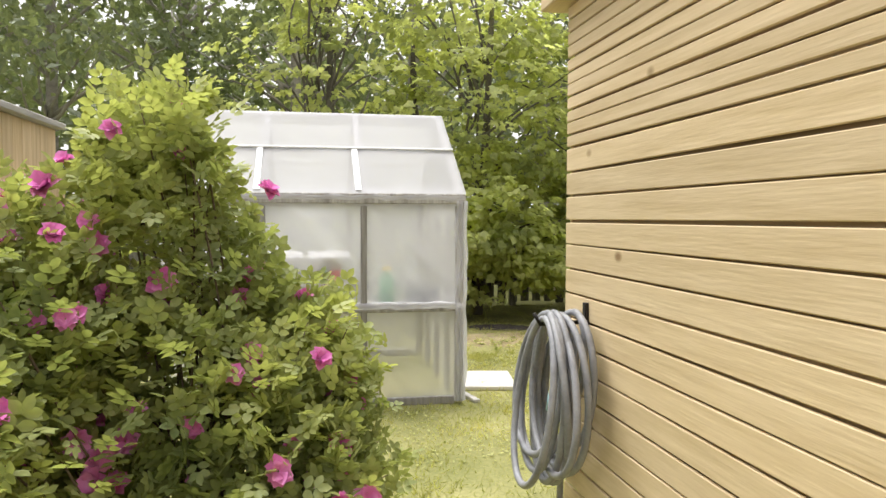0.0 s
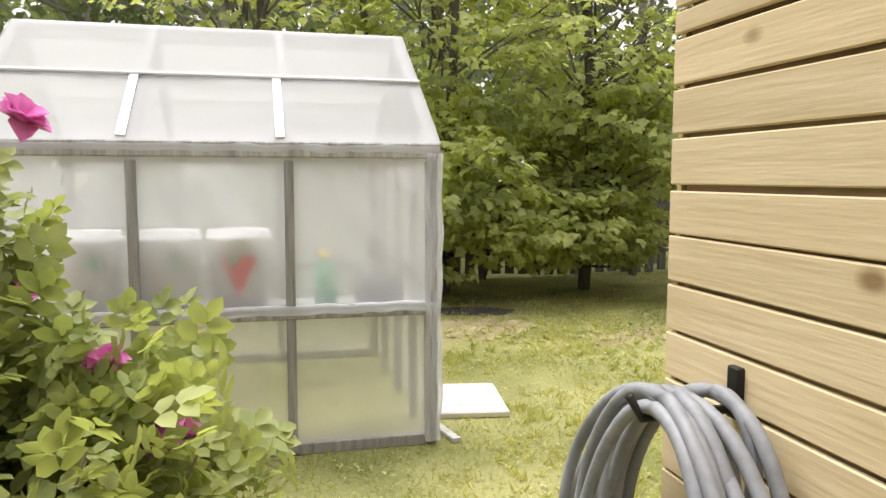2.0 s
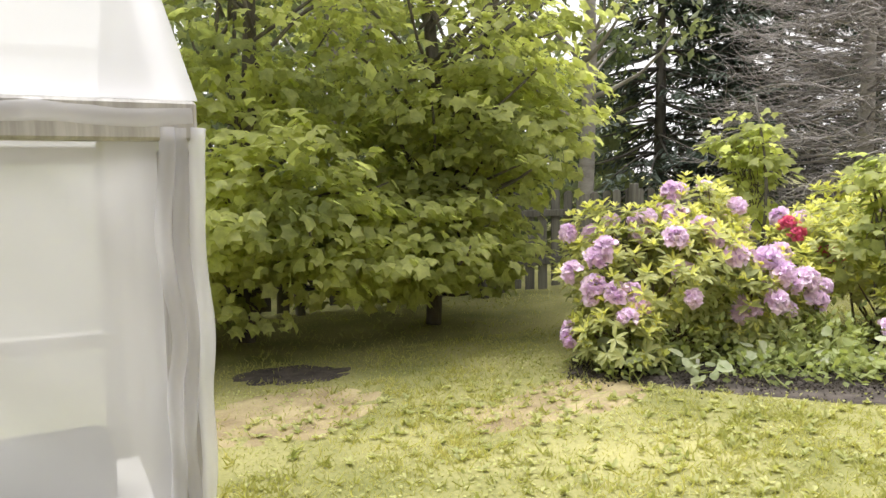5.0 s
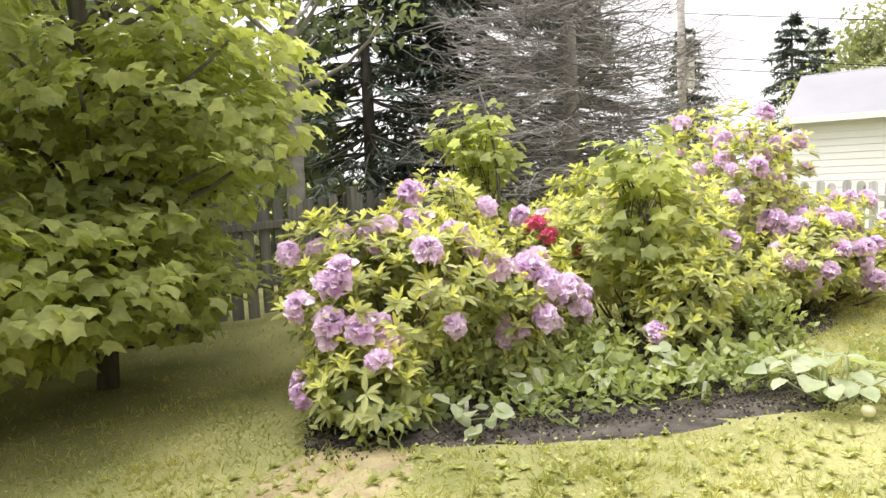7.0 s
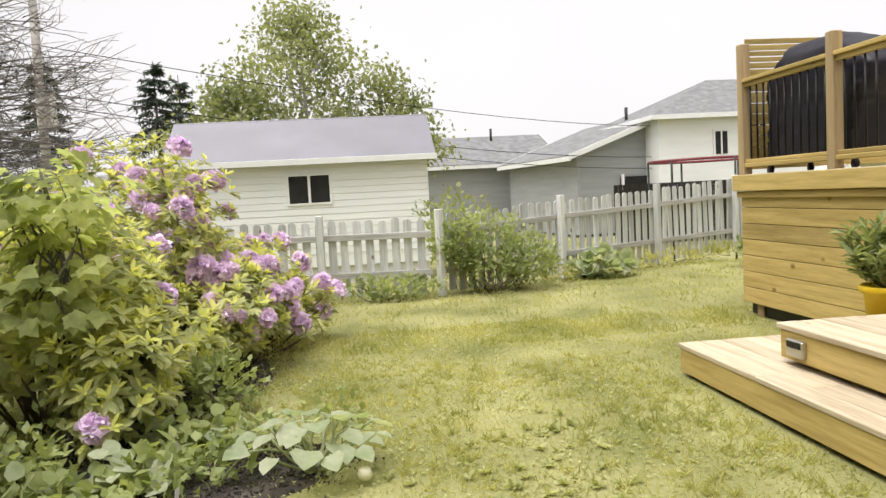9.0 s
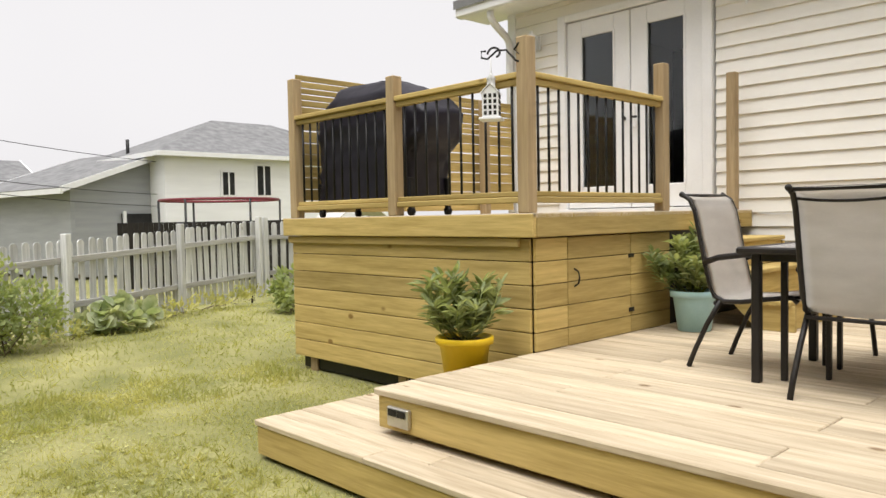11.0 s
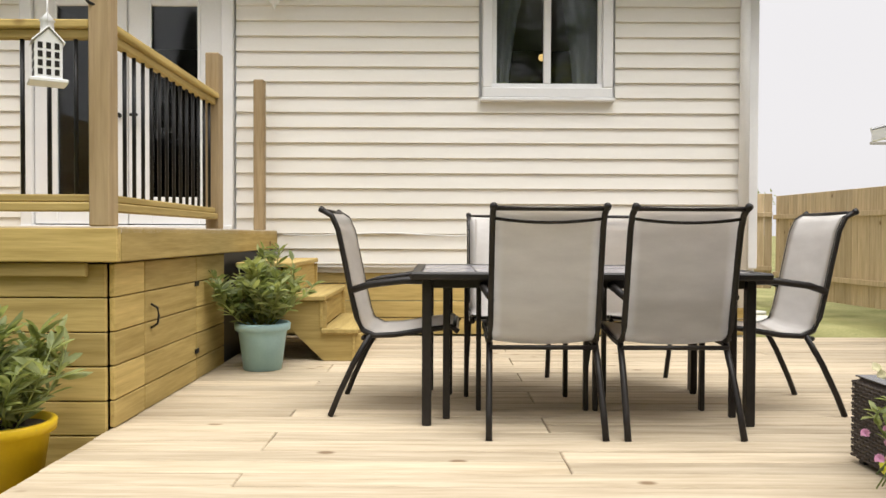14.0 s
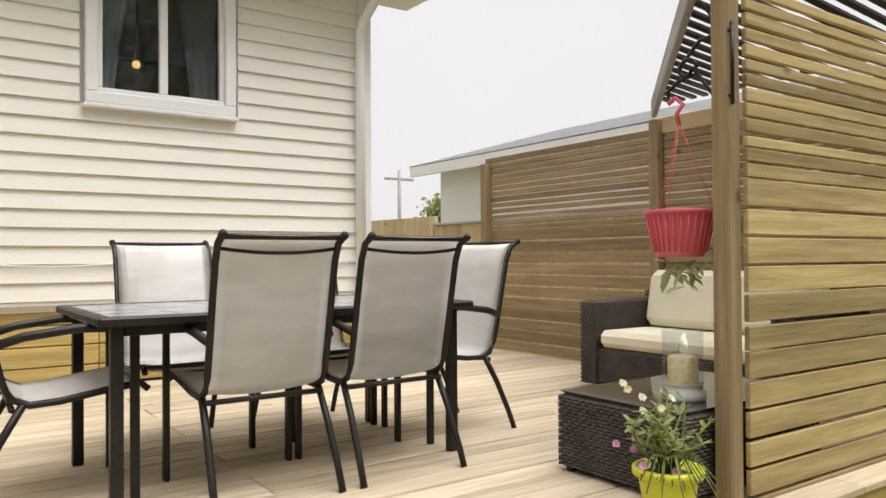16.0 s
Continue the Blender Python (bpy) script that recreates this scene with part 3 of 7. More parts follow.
def build_house():
    house = root("house", 5.7, WY, 0, label="cream vinyl-sided house with white corner trim", category="house", kind="structure")
    X = lambda v: v - 5.7
    # backing wall with the openings left free
    for n, (x0, x1, z0, z1) in enumerate(((2.16, 3.47, 1.0, 3.9), (3.47, 4.45, 1.0, 2.52), (3.47, 4.45, 3.55, 3.9), (4.45, 6.72, 1.0, 3.9), (6.72, 8.32, 3.46, 3.9), (8.32, 9.17, 1.0, 3.9), (6.72, 8.32, 1.0, 1.37))):
        box("wall_north", X(x0), X(x1), -0.18, -0.03, z0, z1, WHITE, house, 0)
    box("wall_west", X(2.16), X(2.31), -8.0, -0.18, 0.2, 3.9, SIDING, house, 0)
    box("wall_east", X(9.02), X(9.17), -8.0, -0.18, 0.2, 3.9, SIDING, house, 0)
    box("wall_south", X(2.16), X(9.17), -8.2, -8.0, 0.2, 3.9, SIDING, house, 0)
    # room surfaces painted nearly black, so the room reads as unlit
    box("room_back", X(2.4), X(9.0), -3.6, -3.5, 1.2, 3.75, UNLIT, house, 0)
    box("room_floor", X(2.4), X(9.0), -3.5, -0.2, 1.25, 1.36, UNLIT, house, 0)
    box("ceiling", X(2.16), X(9.17), -8.0, -0.18, 3.78, 3.88, WHITE, house, 0)
    # lap siding, one board a course, split round the openings
    prof = [(0.0, 0.0), (0.018, 0.0), (0.024, 0.004), (0.022, 0.012), (0.005, 0.11), (0.002, 0.128), (0.0, 0.128)]
    mesh = {}
    step = 0.129
    for i in range(21):
        z = 1.075 + step * i
        spans = [(2.28, 9.05)]
        for a, b, lo, hi in ((3.38, 4.54, 2.44, 3.64), (6.6, 8.42, 1.36, 3.54)):
            if z + step > lo + 0.07 and z < hi - 0.07:
                spans = [s for p, q in spans for s in ((p, min(q, a)), (max(p, b), q)) if s[1] - s[0] > 0.02]
        for p, q in spans:
            key = round(q - p, 3)
            if key not in mesh:
                V = [(sx * (q - p) / 2, y - 0.03, zz) for sx in (-1, 1) for y, zz in prof]
                k = len(prof)
                F = [(j, j + 1, k + j + 1, k + j) for j in range(k - 1)] + [tuple(range(k)), tuple(reversed(range(k, 2 * k)))]
                me = bpy.data.meshes.new("siding_board")
                me.from_pydata(V, [], F)
                me.materials.append(SIDING)
                mesh[key] = me
            put(new("siding_board", mesh[key]), house, pose(X((p + q) / 2), 0.03, z))
    box("corner_trim", X(2.16), X(2.28), -0.1, 0.03, 1.05, 3.74, WHITE, house, 0.006)
    box("corner_trim", X(9.05), X(9.17), -0.1, 0.03, 1.05, 3.74, WHITE, house, 0.006)
    box("starter_strip", X(2.16), X(6.6), -0.03, 0.012, 1.045, 1.075, WHITE, house, 0.003)
    # wooden skirt between deck and siding
    for k in range(4):
        z = 0.47 + 0.146 * k
        box("skirt_board", X(2.16), X(4.4), -0.08, -0.035, z, z + 0.138, GOLDX, house)
        box("skirt_board", X(4.405), X(6.3), -0.08, -0.035, z, z + 0.138, GOLDX, house)
    # eaves, gutter and roof
    box("soffit", X(1.7), X(9.6), -0.1, 0.36, 3.70, 3.74, WHITE, house)
    box("gutter", X(1.7), X(9.6), 0.36, 0.48, 3.68, 3.82, WHITE, house, 0.02)
    prism("roof", [(-4.6, 0), (0, 1.9), (4.6, 0), (4.6, 0.1), (0, 2.02), (-4.6, 0.1)], 7.9, SHINGLE, house, pose(X(5.65), -4.1, 3.78, 0, 0, 90), 0)
    # downspouts with elbows
    for px, s in ((2.30, 1), (9.10, -1)):
        tube("downspout", [[(X(px), 0.40, 3.69), (X(px), 0.40, 3.62), (X(px), 0.34, 3.55), (X(px), 0.14, 3.43), (X(px), 0.08, 3.36), (X(px), 0.08, 3.2), (X(px), 0.08, 0.72)]], 0.042, WHITE, house, sides=10)
    # cable along the wall
    tube("cable", [[(X(v), 0.035, 1.33 + 0.012 * math.sin(v * 5)) for v in np.linspace(2.4, 6.2, 24)]], 0.005, WHITE, house, sides=5)
    return house


build_house()


def build_window():
    w = root("window_1", 3.96, WY, 2.49, label="white vinyl slider window with parted grey curtains", category="window", kind="structure")
    for a in ((-0.55, 0.55, -0.02, 0.07, 0.0, 0.085), (-0.55, 0.55, -0.02, 0.07, 1.04, 1.12), (-0.55, -0.465, -0.02, 0.07, 0.085, 1.04), (0.465, 0.55, -0.02, 0.07, 0.085, 1.04)):
        box("frame", a[0], a[1], a[2], a[3], a[4], a[5], WHITE, w, 0.008)
    box("sill", -0.57, 0.57, -0.02, 0.085, -0.03, -0.002, WHITE, w, 0.005)
    for a in ((-0.465, 0.465, -0.03, 0.03, 0.087, 0.125), (-0.465, -0.43, -0.03, 0.03, 0.125, 1.0), (0.43, 0.465, -0.03, 0.03, 0.125, 1.0), (-0.03, 0.03, -0.03, 0.035, 0.125, 1.0), (-0.465, 0.465, -0.03, 0.03, 1.0, 1.038)):
        box("sash", *a, WHITE, w, 0.005)
    for x0, x1 in ((-0.43, -0.03), (0.03, 0.43)):
        p = box("pane", x0, x1, -0.012, -0.006, 0.125, 1.0, GLASS, w, 0)
        p.visible_shadow = False
    for s in (-1, 1):
        bm = bmesh.new()
        cols = []
        for i in range(15):
            t = i / 14
            col = []
            for j in range(9):
                u = j / 8
                inner = 0.13 + 0.17 * u ** 1.6 if s > 0 else 0.20 + 0.15 * u ** 1.5
                col.append(bm.verts.new((s * (0.45 - t * inner), -0.11 + 0.03 * math.sin(t * 17), 0.02 + 1.1 * u)))
            cols.append(col)
        for i in range(14):
            for j in range(8):
                bm.faces.new((cols[i][j], cols[i + 1][j], cols[i + 1][j + 1], cols[i][j + 1]))
        from_bm("curtain", bm, CURTAIN, w, smooth=True)


build_window()


def build_doors():
    d = root("door_1", 7.52, WY, 1.37, label="white double patio door with tall glass panes", category="door", kind="structure")
    for a in ((-0.9, -0.8, -0.04, 0.06, 0.0, 2.16), (0.8, 0.9, -0.04, 0.06, 0.0, 2.16), (-0.8, 0.8, -0.04, 0.06, 2.08, 2.16)):
        box("frame", *a, WHITE, d, 0.008)
    box("sill", -0.9, 0.9, -0.04, 0.08, -0.02, 0.03, WHITE, d, 0.006)
    for s in (-1, 1):
        a, b = (0.005, 0.795) if s > 0 else (-0.795, -0.005)
        leaf = put(new("leaf"), d)
        leaf.empty_display_size = 0.1
        for q in ((a, a + 0.19, 0.04, 2.07), (b - 0.19, b, 0.04, 2.07), (a + 0.19, b - 0.19, 0.04, 0.27), (a + 0.19, b - 0.19, 1.89, 2.07)):
            box("rail", q[0], q[1], -0.03, 0.02, q[2], q[3], WHITE, leaf, 0.006)
        p = box("pane", a + 0.19, b - 0.19, -0.01, -0.004, 0.27, 1.89, GLASS, leaf, 0)
        p.visible_shadow = False
        for q in ((a + 0.175, a + 0.2, 0.255, 1.905), (b - 0.2, b - 0.175, 0.255, 1.905)):
            box("bead", q[0], q[1], 0.02, 0.032, q[2], q[3], WHITE, leaf, 0.004)
    box("handle", -0.075, -0.05, 0.022, 0.07, 0.86, 1.08, WHITE, d, 0.008)
    box("handle", 0.05, 0.075, 0.022, 0.07, 0.94, 0.98, BRONZE, d, 0.008)
    box("handle", -0.10, -0.03, 0.055, 0.075, 0.95, 0.975, BRONZE, d, 0.006)


build_doors()


def lantern(x, z):
    w = root("wall_lantern", x, WY + 0.03, z, label="white carriage wall lantern on the siding", category="lamp", group="wall lanterns")
    box("backplate", -0.05, 0.05, 0.0, 0.02, 0.0, 0.16, WHITE, w, 0.008)
    tube("arm", [[(0, 0.02, 0.06), (0, 0.06, 0.04), (0, 0.1, 0.08), (0, 0.11, 0.12)]], 0.009, WHITE, w)
    lathe("cap", [(0.0, 0.21), (0.02, 0.2), (0.025, 0.17), (0.075, 0.135), (0.075, 0.125)], WHITE, w, pose(0, 0.11, 0), 6, False)
    lathe("glass", [(0.062, 0.125), (0.045, -0.02)], CLEAR, w, pose(0, 0.11, 0), 6, False)
    lathe("base", [(0.048, -0.02), (0.05, -0.03), (0.02, -0.06), (0.008, -0.1), (0.0, -0.11)], WHITE, w, pose(0, 0.11, 0), 12)
    tube("ribs", [[(0.11 * 0 + 0.066 * math.cos(k * math.pi / 3), 0.11 + 0.066 * math.sin(k * math.pi / 3), 0.125), (0.048 * math.cos(k * math.pi / 3), 0.11 + 0.048 * math.sin(k * math.pi / 3), -0.02)] for k in range(6)], 0.005, WHITE, w, sides=5)


lantern(6.25, 3.30)
lantern(8.72, 3.22)
bulb = lathe("bulb_lamp", [(0.0, 0.04), (0.028, 0.028), (0.04, 0), (0.028, -0.028), (0, -0.04)], WHITE, None, pose(3.80, -2.6, 3.2), 16)
em = bpy.data.materials.new("warm_lamp_glow")
em.use_nodes = True
em.node_tree.nodes["Principled BSDF"].inputs["Emission Color"].default_value = (1.0, 0.62, 0.22, 1)
em.node_tree.nodes["Principled BSDF"].inputs["Emission Strength"].default_value = 1.2
bulb.data.materials[0] = em
tagged(bulb, "lit warm globe lamp hanging inside the room", "lamp")
tube("cord", [[(0, 0, 0.05), (0, 0, 0.8)]], 0.004, BRONZE, bulb, sides=5)

# ---- decks ----
DZ = 0.46


def build_deck():
    d = root("patio_deck", 3.6, 1.1, 0, label="low pale wooden deck of long planks", category="deck", kind="structure")
    x0, x1, y0, y1 = 0.80 - 3.6, 6.30 - 3.6, WY + 0.0 - 1.1, 3.33 - 1.1
    box("joists", x0 + 0.05, x1 - 0.08, y0 + 0.1, y1 - 0.08, 0.02, DZ - 0.045, SCREENX, d, 0)
    box("fascia", x0, x1, y1 - 0.03, y1, DZ - 0.2, DZ - 0.034, GOLDX, d)
    box("fascia", x1 - 0.03, x1, y0, y1 - 0.032, DZ - 0.2, DZ - 0.034, GOLDY, d)
    n = 31
    w = (y1 - y0 + 0.02) / n
    for i in range(n):
        a = y0 + i * w
        joint = 4.37 - 3.6 if i % 4 < 2 else 4.37 - 3.6 + (-1.9 if i % 3 == 0 else 1.2)
        box("plank", x0, joint - 0.002, a + 0.0045, a + w - 0.0045, DZ - 0.032, DZ + 0.0015 * (i % 3), DECKX, d, 0.005)
        box("plank", joint + 0.002, x1 + 0.02, a + 0.0045, a + w - 0.0045, DZ - 0.032, DZ + 0.0012 * ((i + 1) % 3), DECKX, d, 0.005)
    s = root("deck_step", 5.0, 3.2, 0, label="wide low wooden step along the deck edge", category="step", kind="structure")
    sx0, sx1, sy1 = 3.3 - 5.0, 7.02 - 5.0, 3.63 - 3.2
    box("fascia", sx0, sx1, sy1 - 0.03, sy1, 0.03, 0.19, GOLDX, s)
    box("fascia", sx1 - 0.03, sx1, 2.72 - 3.2, sy1 - 0.032, 0.03, 0.19, GOLDY, s)
    box("frame", sx0 + 0.05, sx1 - 0.08, 2.75 - 3.2, sy1 - 0.08, 0.0, 0.18, SCREENX, s, 0)
    m = 6
    ww = (sy1 + 0.01 - (2.72 - 3.2)) / m
    for i in range(m):
        a = 2.72 - 3.2 + i * ww
        box("plank", sx0, 0.75 + 0.3 * (i % 2), a + 0.003, a + ww - 0.003, 0.19, 0.222, DECKX, s, 0.005)
        box("plank", 0.754 + 0.3 * (i % 2), sx1 + 0.02, a + 0.003, a + ww - 0.003, 0.19, 0.222, DECKX, s, 0.005)
    light = root("solar_light", 6.12, 3.33, DZ - 0.115, label="small silver solar light on the deck edge", category="solar light")
    prism("body", [(-0.08, -0.055), (0.08, -0.055), (0.08, 0.045), (-0.08, 0.045)], 0.03, mat("brushed_alloy", (0.42, 0.40, 0.36), (0.55, 0.53, 0.48), rough=0.35, metal=0.8, bump=0.02), light, pose(0, 0.016, 0), 0.006)
    for s2 in (-1, 1):
        box("cell", 0.003 if s2 > 0 else -0.065, 0.065 if s2 > 0 else -0.003, 0.033, 0.036, 0.0, 0.035, BLACK, light, 0.002)


build_deck()

UZ = 1.36


def build_upper():
    d = root("raised_deck", 7.65, 0.5, 0, label="raised golden-stained deck with boarded skirt", category="deck", kind="structure")
    X, Y = (lambda v: v - 7.65), (lambda v: v - 0.5)
    x0, x1, y0, y1 = 6.30, 9.08, WY + 0.03, 2.05
    # skirt boards: north and west sides
    zs = [(0.13 + 0.153 * k, 0.13 + 0.153 * k + 0.1475) for k in range(7)]
    for a, b in zs:
        box("skirt_board", X(x0 + 0.03), X(x1), Y(y1 - 0.025), Y(y1), a, b, GOLDX, d)
        if b > DZ + 0.03:
            a2 = max(a, DZ + 0.005)
            for p, q in ((y1 - 0.026, y1 - 0.36), (y1 - 0.368, y1 - 1.13), (y1 - 1.138, 0.35)):
                box("skirt_board", X(x0), X(x0 + 0.025), Y(q), Y(p), a2, b, GOLDY, d)
        box("skirt_board", X(x1 - 0.025), X(x1), Y(y0), Y(y1 - 0.026), a, b, GOLDY, d)
    # black block added as painted shade under the deck, seen through the gaps
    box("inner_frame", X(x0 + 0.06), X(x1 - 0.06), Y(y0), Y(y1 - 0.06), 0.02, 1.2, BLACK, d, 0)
    for px in (6.5, 7.6, 8.8):
        box("foot_post", X(px), X(px + 0.1), Y(y1 - 0.14), Y(y1 - 0.04), 0.0, 0.16, SCREENZ, d)
    # rim boards
    box("rim_board", X(x0 - 0.05), X(x1 + 0.06), Y(y1 + 0.02), Y(y1 + 0.06), 1.205, UZ - 0.004, GOLDX, d, 0.006)
    box("rim_board", X(x0 + 0.1), X(x1 + 0.03), Y(y1 + 0.002), Y(y1 + 0.03), 1.14, 1.2, GOLDX, d, 0.005)
    box("rim_board", X(x0 - 0.05), X(x0 - 0.012), Y(y0), Y(y1 + 0.018), 1.205, UZ - 0.004, GOLDY, d, 0.006)
    box("rim_board", X(x1 + 0.022), X(x1 + 0.06), Y(y0), Y(y1 + 0.018), 1.205, UZ - 0.004, GOLDY, d, 0.006)
    n = 22
    w = (y1 + 0.06 - y0) / n
    for i in range(n):
        box("plank", X(x0 - 0.05), X(x1 + 0.06), Y(y0 + i * w + 0.003), Y(y0 + (i + 1) * w - 0.003), UZ - 0.032, UZ, DECKX, d)
    # hatch pull
    tube("handle", [[(X(x0 - 0.004), Y(y1 - 0.43), 0.86), (X(x0 - 0.035), Y(y1 - 0.435), 0.88), (X(x0 - 0.04), Y(y1 - 0.44), 0.92), (X(x0 - 0.035), Y(y1 - 0.435), 0.96), (X(x0 - 0.004), Y(y1 - 0.43), 0.98)]], 0.006, BRONZE, d)
    for z in (0.62, 1.02):
        box("hinge", X(x0 - 0.006), X(x0 - 0.001), Y(y1 - 1.17), Y(y1 - 1.10), z, z + 0.03, BRONZE, d, 0.001)
    return d


build_upper()


def railing(name, ax, ay, bx, by, label):
    """Two wooden rails between posts, with black round balusters."""
    L = math.hypot(bx - ax, by - ay)
    r = root(name, ax, ay, UZ, math.degrees(math.atan2(by - ay, bx - ax)), label=label, category="railing", group="deck railing panels")
    g = GOLDX
    box("top_rail", 0.045, L - 0.045, -0.022, 0.022, 0.815, 0.855, g, r, 0.005)
    box("top_rail", 0.045, L - 0.045, -0.045, 0.045, 0.857, 0.893, g, r, 0.006)
    box("bottom_rail", 0.045, L - 0.045, -0.035, 0.035, 0.065, 0.105, g, r, 0.006)
    box("bottom_rail", 0.045, L - 0.045, -0.02, 0.02, 0.107, 0.14, g, r, 0.005)
    n = max(2, round((L - 0.1) / 0.115))
    for i in range(n):
        x = 0.06 + (L - 0.12) * (i + 0.5) / n
        tube("baluster", [[(0, 0, 0.13), (0, 0, 0.82)]], 0.0095, BLACK, r, 8, m=pose(x, 0, 0))


def post(x, y, z0, z1, w, label="square golden-stained wooden railing post", group="deck posts", material=None):
    p = box("post", x - w / 2, x + w / 2, y - w / 2, y + w / 2, z0, z1, material or GOLDZ, None, 0.007)
    return tagged(p, label, "post", group)


for px, py, top in ((6.33, 2.06, 2.47), (7.62, 2.06, 2.41), (8.97, 2.06, 2.58), (6.36, 0.36, 2.52)):
    post(px, py, UZ, top, 0.092)
post(6.36, -0.88, UZ, 2.60, 0.085)
post(8.93, -0.35, UZ, 2.62, 0.09)
railing("deck_railing", 6.33, 2.06, 7.62, 2.06, "wooden deck railing with thin black metal balusters")
railing("deck_railing", 7.62, 2.06, 8.97, 2.06, "wooden deck railing in front of the covered grill")
railing("deck_railing", 6.33, 2.06, 6.36, 0.36, "wooden deck railing beside the stair opening")


def slat_screen(name, ax, ay, bx, by, z0, wide, narrow, label, boardmat, flip=1, pitch=0.106, thin=0.056, gap=0.009, thick=0.02, join=None):
    """Horizontal boards: wide ones below, narrow ones above; each is a piece."""
    L = math.hypot(bx - ax, by - ay)
    r = root(name, ax, ay, 0, 0, label=label, category="screen", kind="structure")
    ux, uy = (bx - ax) / L, (by - ay) / L
    z = z0
    rr = random.Random(int(100 * L) + int(z0 * 10))
    for k in range(wide + narrow):
        h = pitch if k < wide else thin
        g = gap * rr.uniform(0.5, 1.5)
        cuts = [0, L] if join is None else [0, join, L]
        for a, b in zip(cuts[:-1], cuts[1:]):
            a, b = a + 0.002, b - 0.002
            if abs(uy) > 0.5:
                box("slat", -thick / 2, thick / 2, min(a * uy, b * uy), max(a * uy, b * uy), z, z + h - g, boardmat, r, 0.003, rot=(rr.uniform(-0.12, 0.12), 0, 0))
            else:
                box("slat", min(a * ux, b * ux), max(a * ux, b * ux), -thick / 2, thick / 2, z, z + h - g, boardmat, r, 0.003, rot=(0, rr.uniform(-0.12, 0.12), 0))
        z += h
    return z


slat_screen("grill_screen", 9.045, 2.0, 9.045, -0.95, UZ + 0.05, 8, 7, "golden slatted privacy screen behind the covered grill", GOLDY)


def build_stairs():
    s = root("deck_stairs", 6.11, -0.3, DZ, label="short wooden stair up to the raised deck", category="stairs", kind="structure")
    for i in range(3):
        x, z = -0.22 - 0.225 * (2 - i), 0.225 * (i + 1)
        box("tread", x - 0.245 + 0.22, x + 0.03 + 0.2 + (0.13 if i == 2 else 0), -0.52, 0.55, z - 0.035, z, GOLDY, s, 0.006)
        box("riser", x - 0.0, x + 0.02, -0.5, 0.53, z - 0.22, z - 0.037, GOLDY, s, 0.003)
    for yy in (-0.5, 0.5):
        prism("stringer", [(-0.72, 0.0), (-0.45, 0.0), (-0.02, 0.42), (-0.02, 0.63), (-0.24, 0.63), (-0.24, 0.41), (-0.47, 0.41), (-0.47, 0.19), (-0.72, 0.19)], 0.038, GOLDX, s, pose(0, yy, 0), 0.003)


build_stairs()


def build_grill():
    g = root("covered_grill", 8.27, 1.66, UZ, label="large grill under a wrinkled black vinyl cover", category="grill")
    bm = bmesh.new()
    nx, nz = 64, 34
    grid = []
    for j in range(nz + 1):
        v = j / nz
        z = 0.09 + 1.02 * v
        side_w = float(np.interp(z, (0.09, 0.5, 0.62, 0.80, 0.95, 1.04, 1.11), (0.60, 0.64, 0.78, 0.83, 0.66, 0.46, 0.30)))
        side_e = float(np.interp(z, (0.09, 0.8, 0.92, 1.04, 1.11), (0.62, 0.63, 0.58, 0.48, 0.42)))
        dp = float(np.interp(z, (0.09, 0.8, 1.0, 1.11), (0.29, 0.28, 0.25, 0.16)))
        ring = []
        for k in range(nx):
            w = 2 * math.pi * k / nx
            e = 0.28
            cx, sy = math.copysign(abs(math.cos(w)) ** e, math.cos(w)), math.copysign(abs(math.sin(w)) ** e, math.sin(w))
            hw = side_e if cx > 0 else side_w
            px = cx * hw
            pleat = 0.016 * math.sin(px * 26 + 1.5 * math.sin(z * 4)) * (1 - v) + 0.012 * noise.noise((px * 9, sy * 3, z * 2.2))
            crease = 0.035 * abs(noise.noise((px * 5 + z * 4, sy * 4, z * 6 - px * 3))) + 0.012 * noise.noise((px * 16, sy * 9, z * 15))
            f = pleat + crease - 0.02
            ring.append(bm.verts.new((px + cx * f, sy * (dp + f), z + 0.02 * noise.noise((px * 3, sy * 3, 5)) * v)))
        grid.append(ring)
    for j in range(nz):
        for k in range(nx):
            bm.faces.new((grid[j][k], grid[j][(k + 1) % nx], grid[j + 1][(k + 1) % nx], grid[j + 1][k]))
    bm.faces.new(grid[-1])
    from_bm("cover", bm, COVER, g, smooth=True)
    for px in (-0.6, 0.6):
        for py in (-0.2, 0.2):
            tube("caster", [[(0, -0.015, 0.035), (0, 0.015, 0.035)]], 0.035, BLACK, g, 12, m=pose(px, py, 0))
            box("leg", px - 0.02, px + 0.02, py - 0.02, py + 0.02, 0.06, 0.3, BLACK, g)


build_grill()


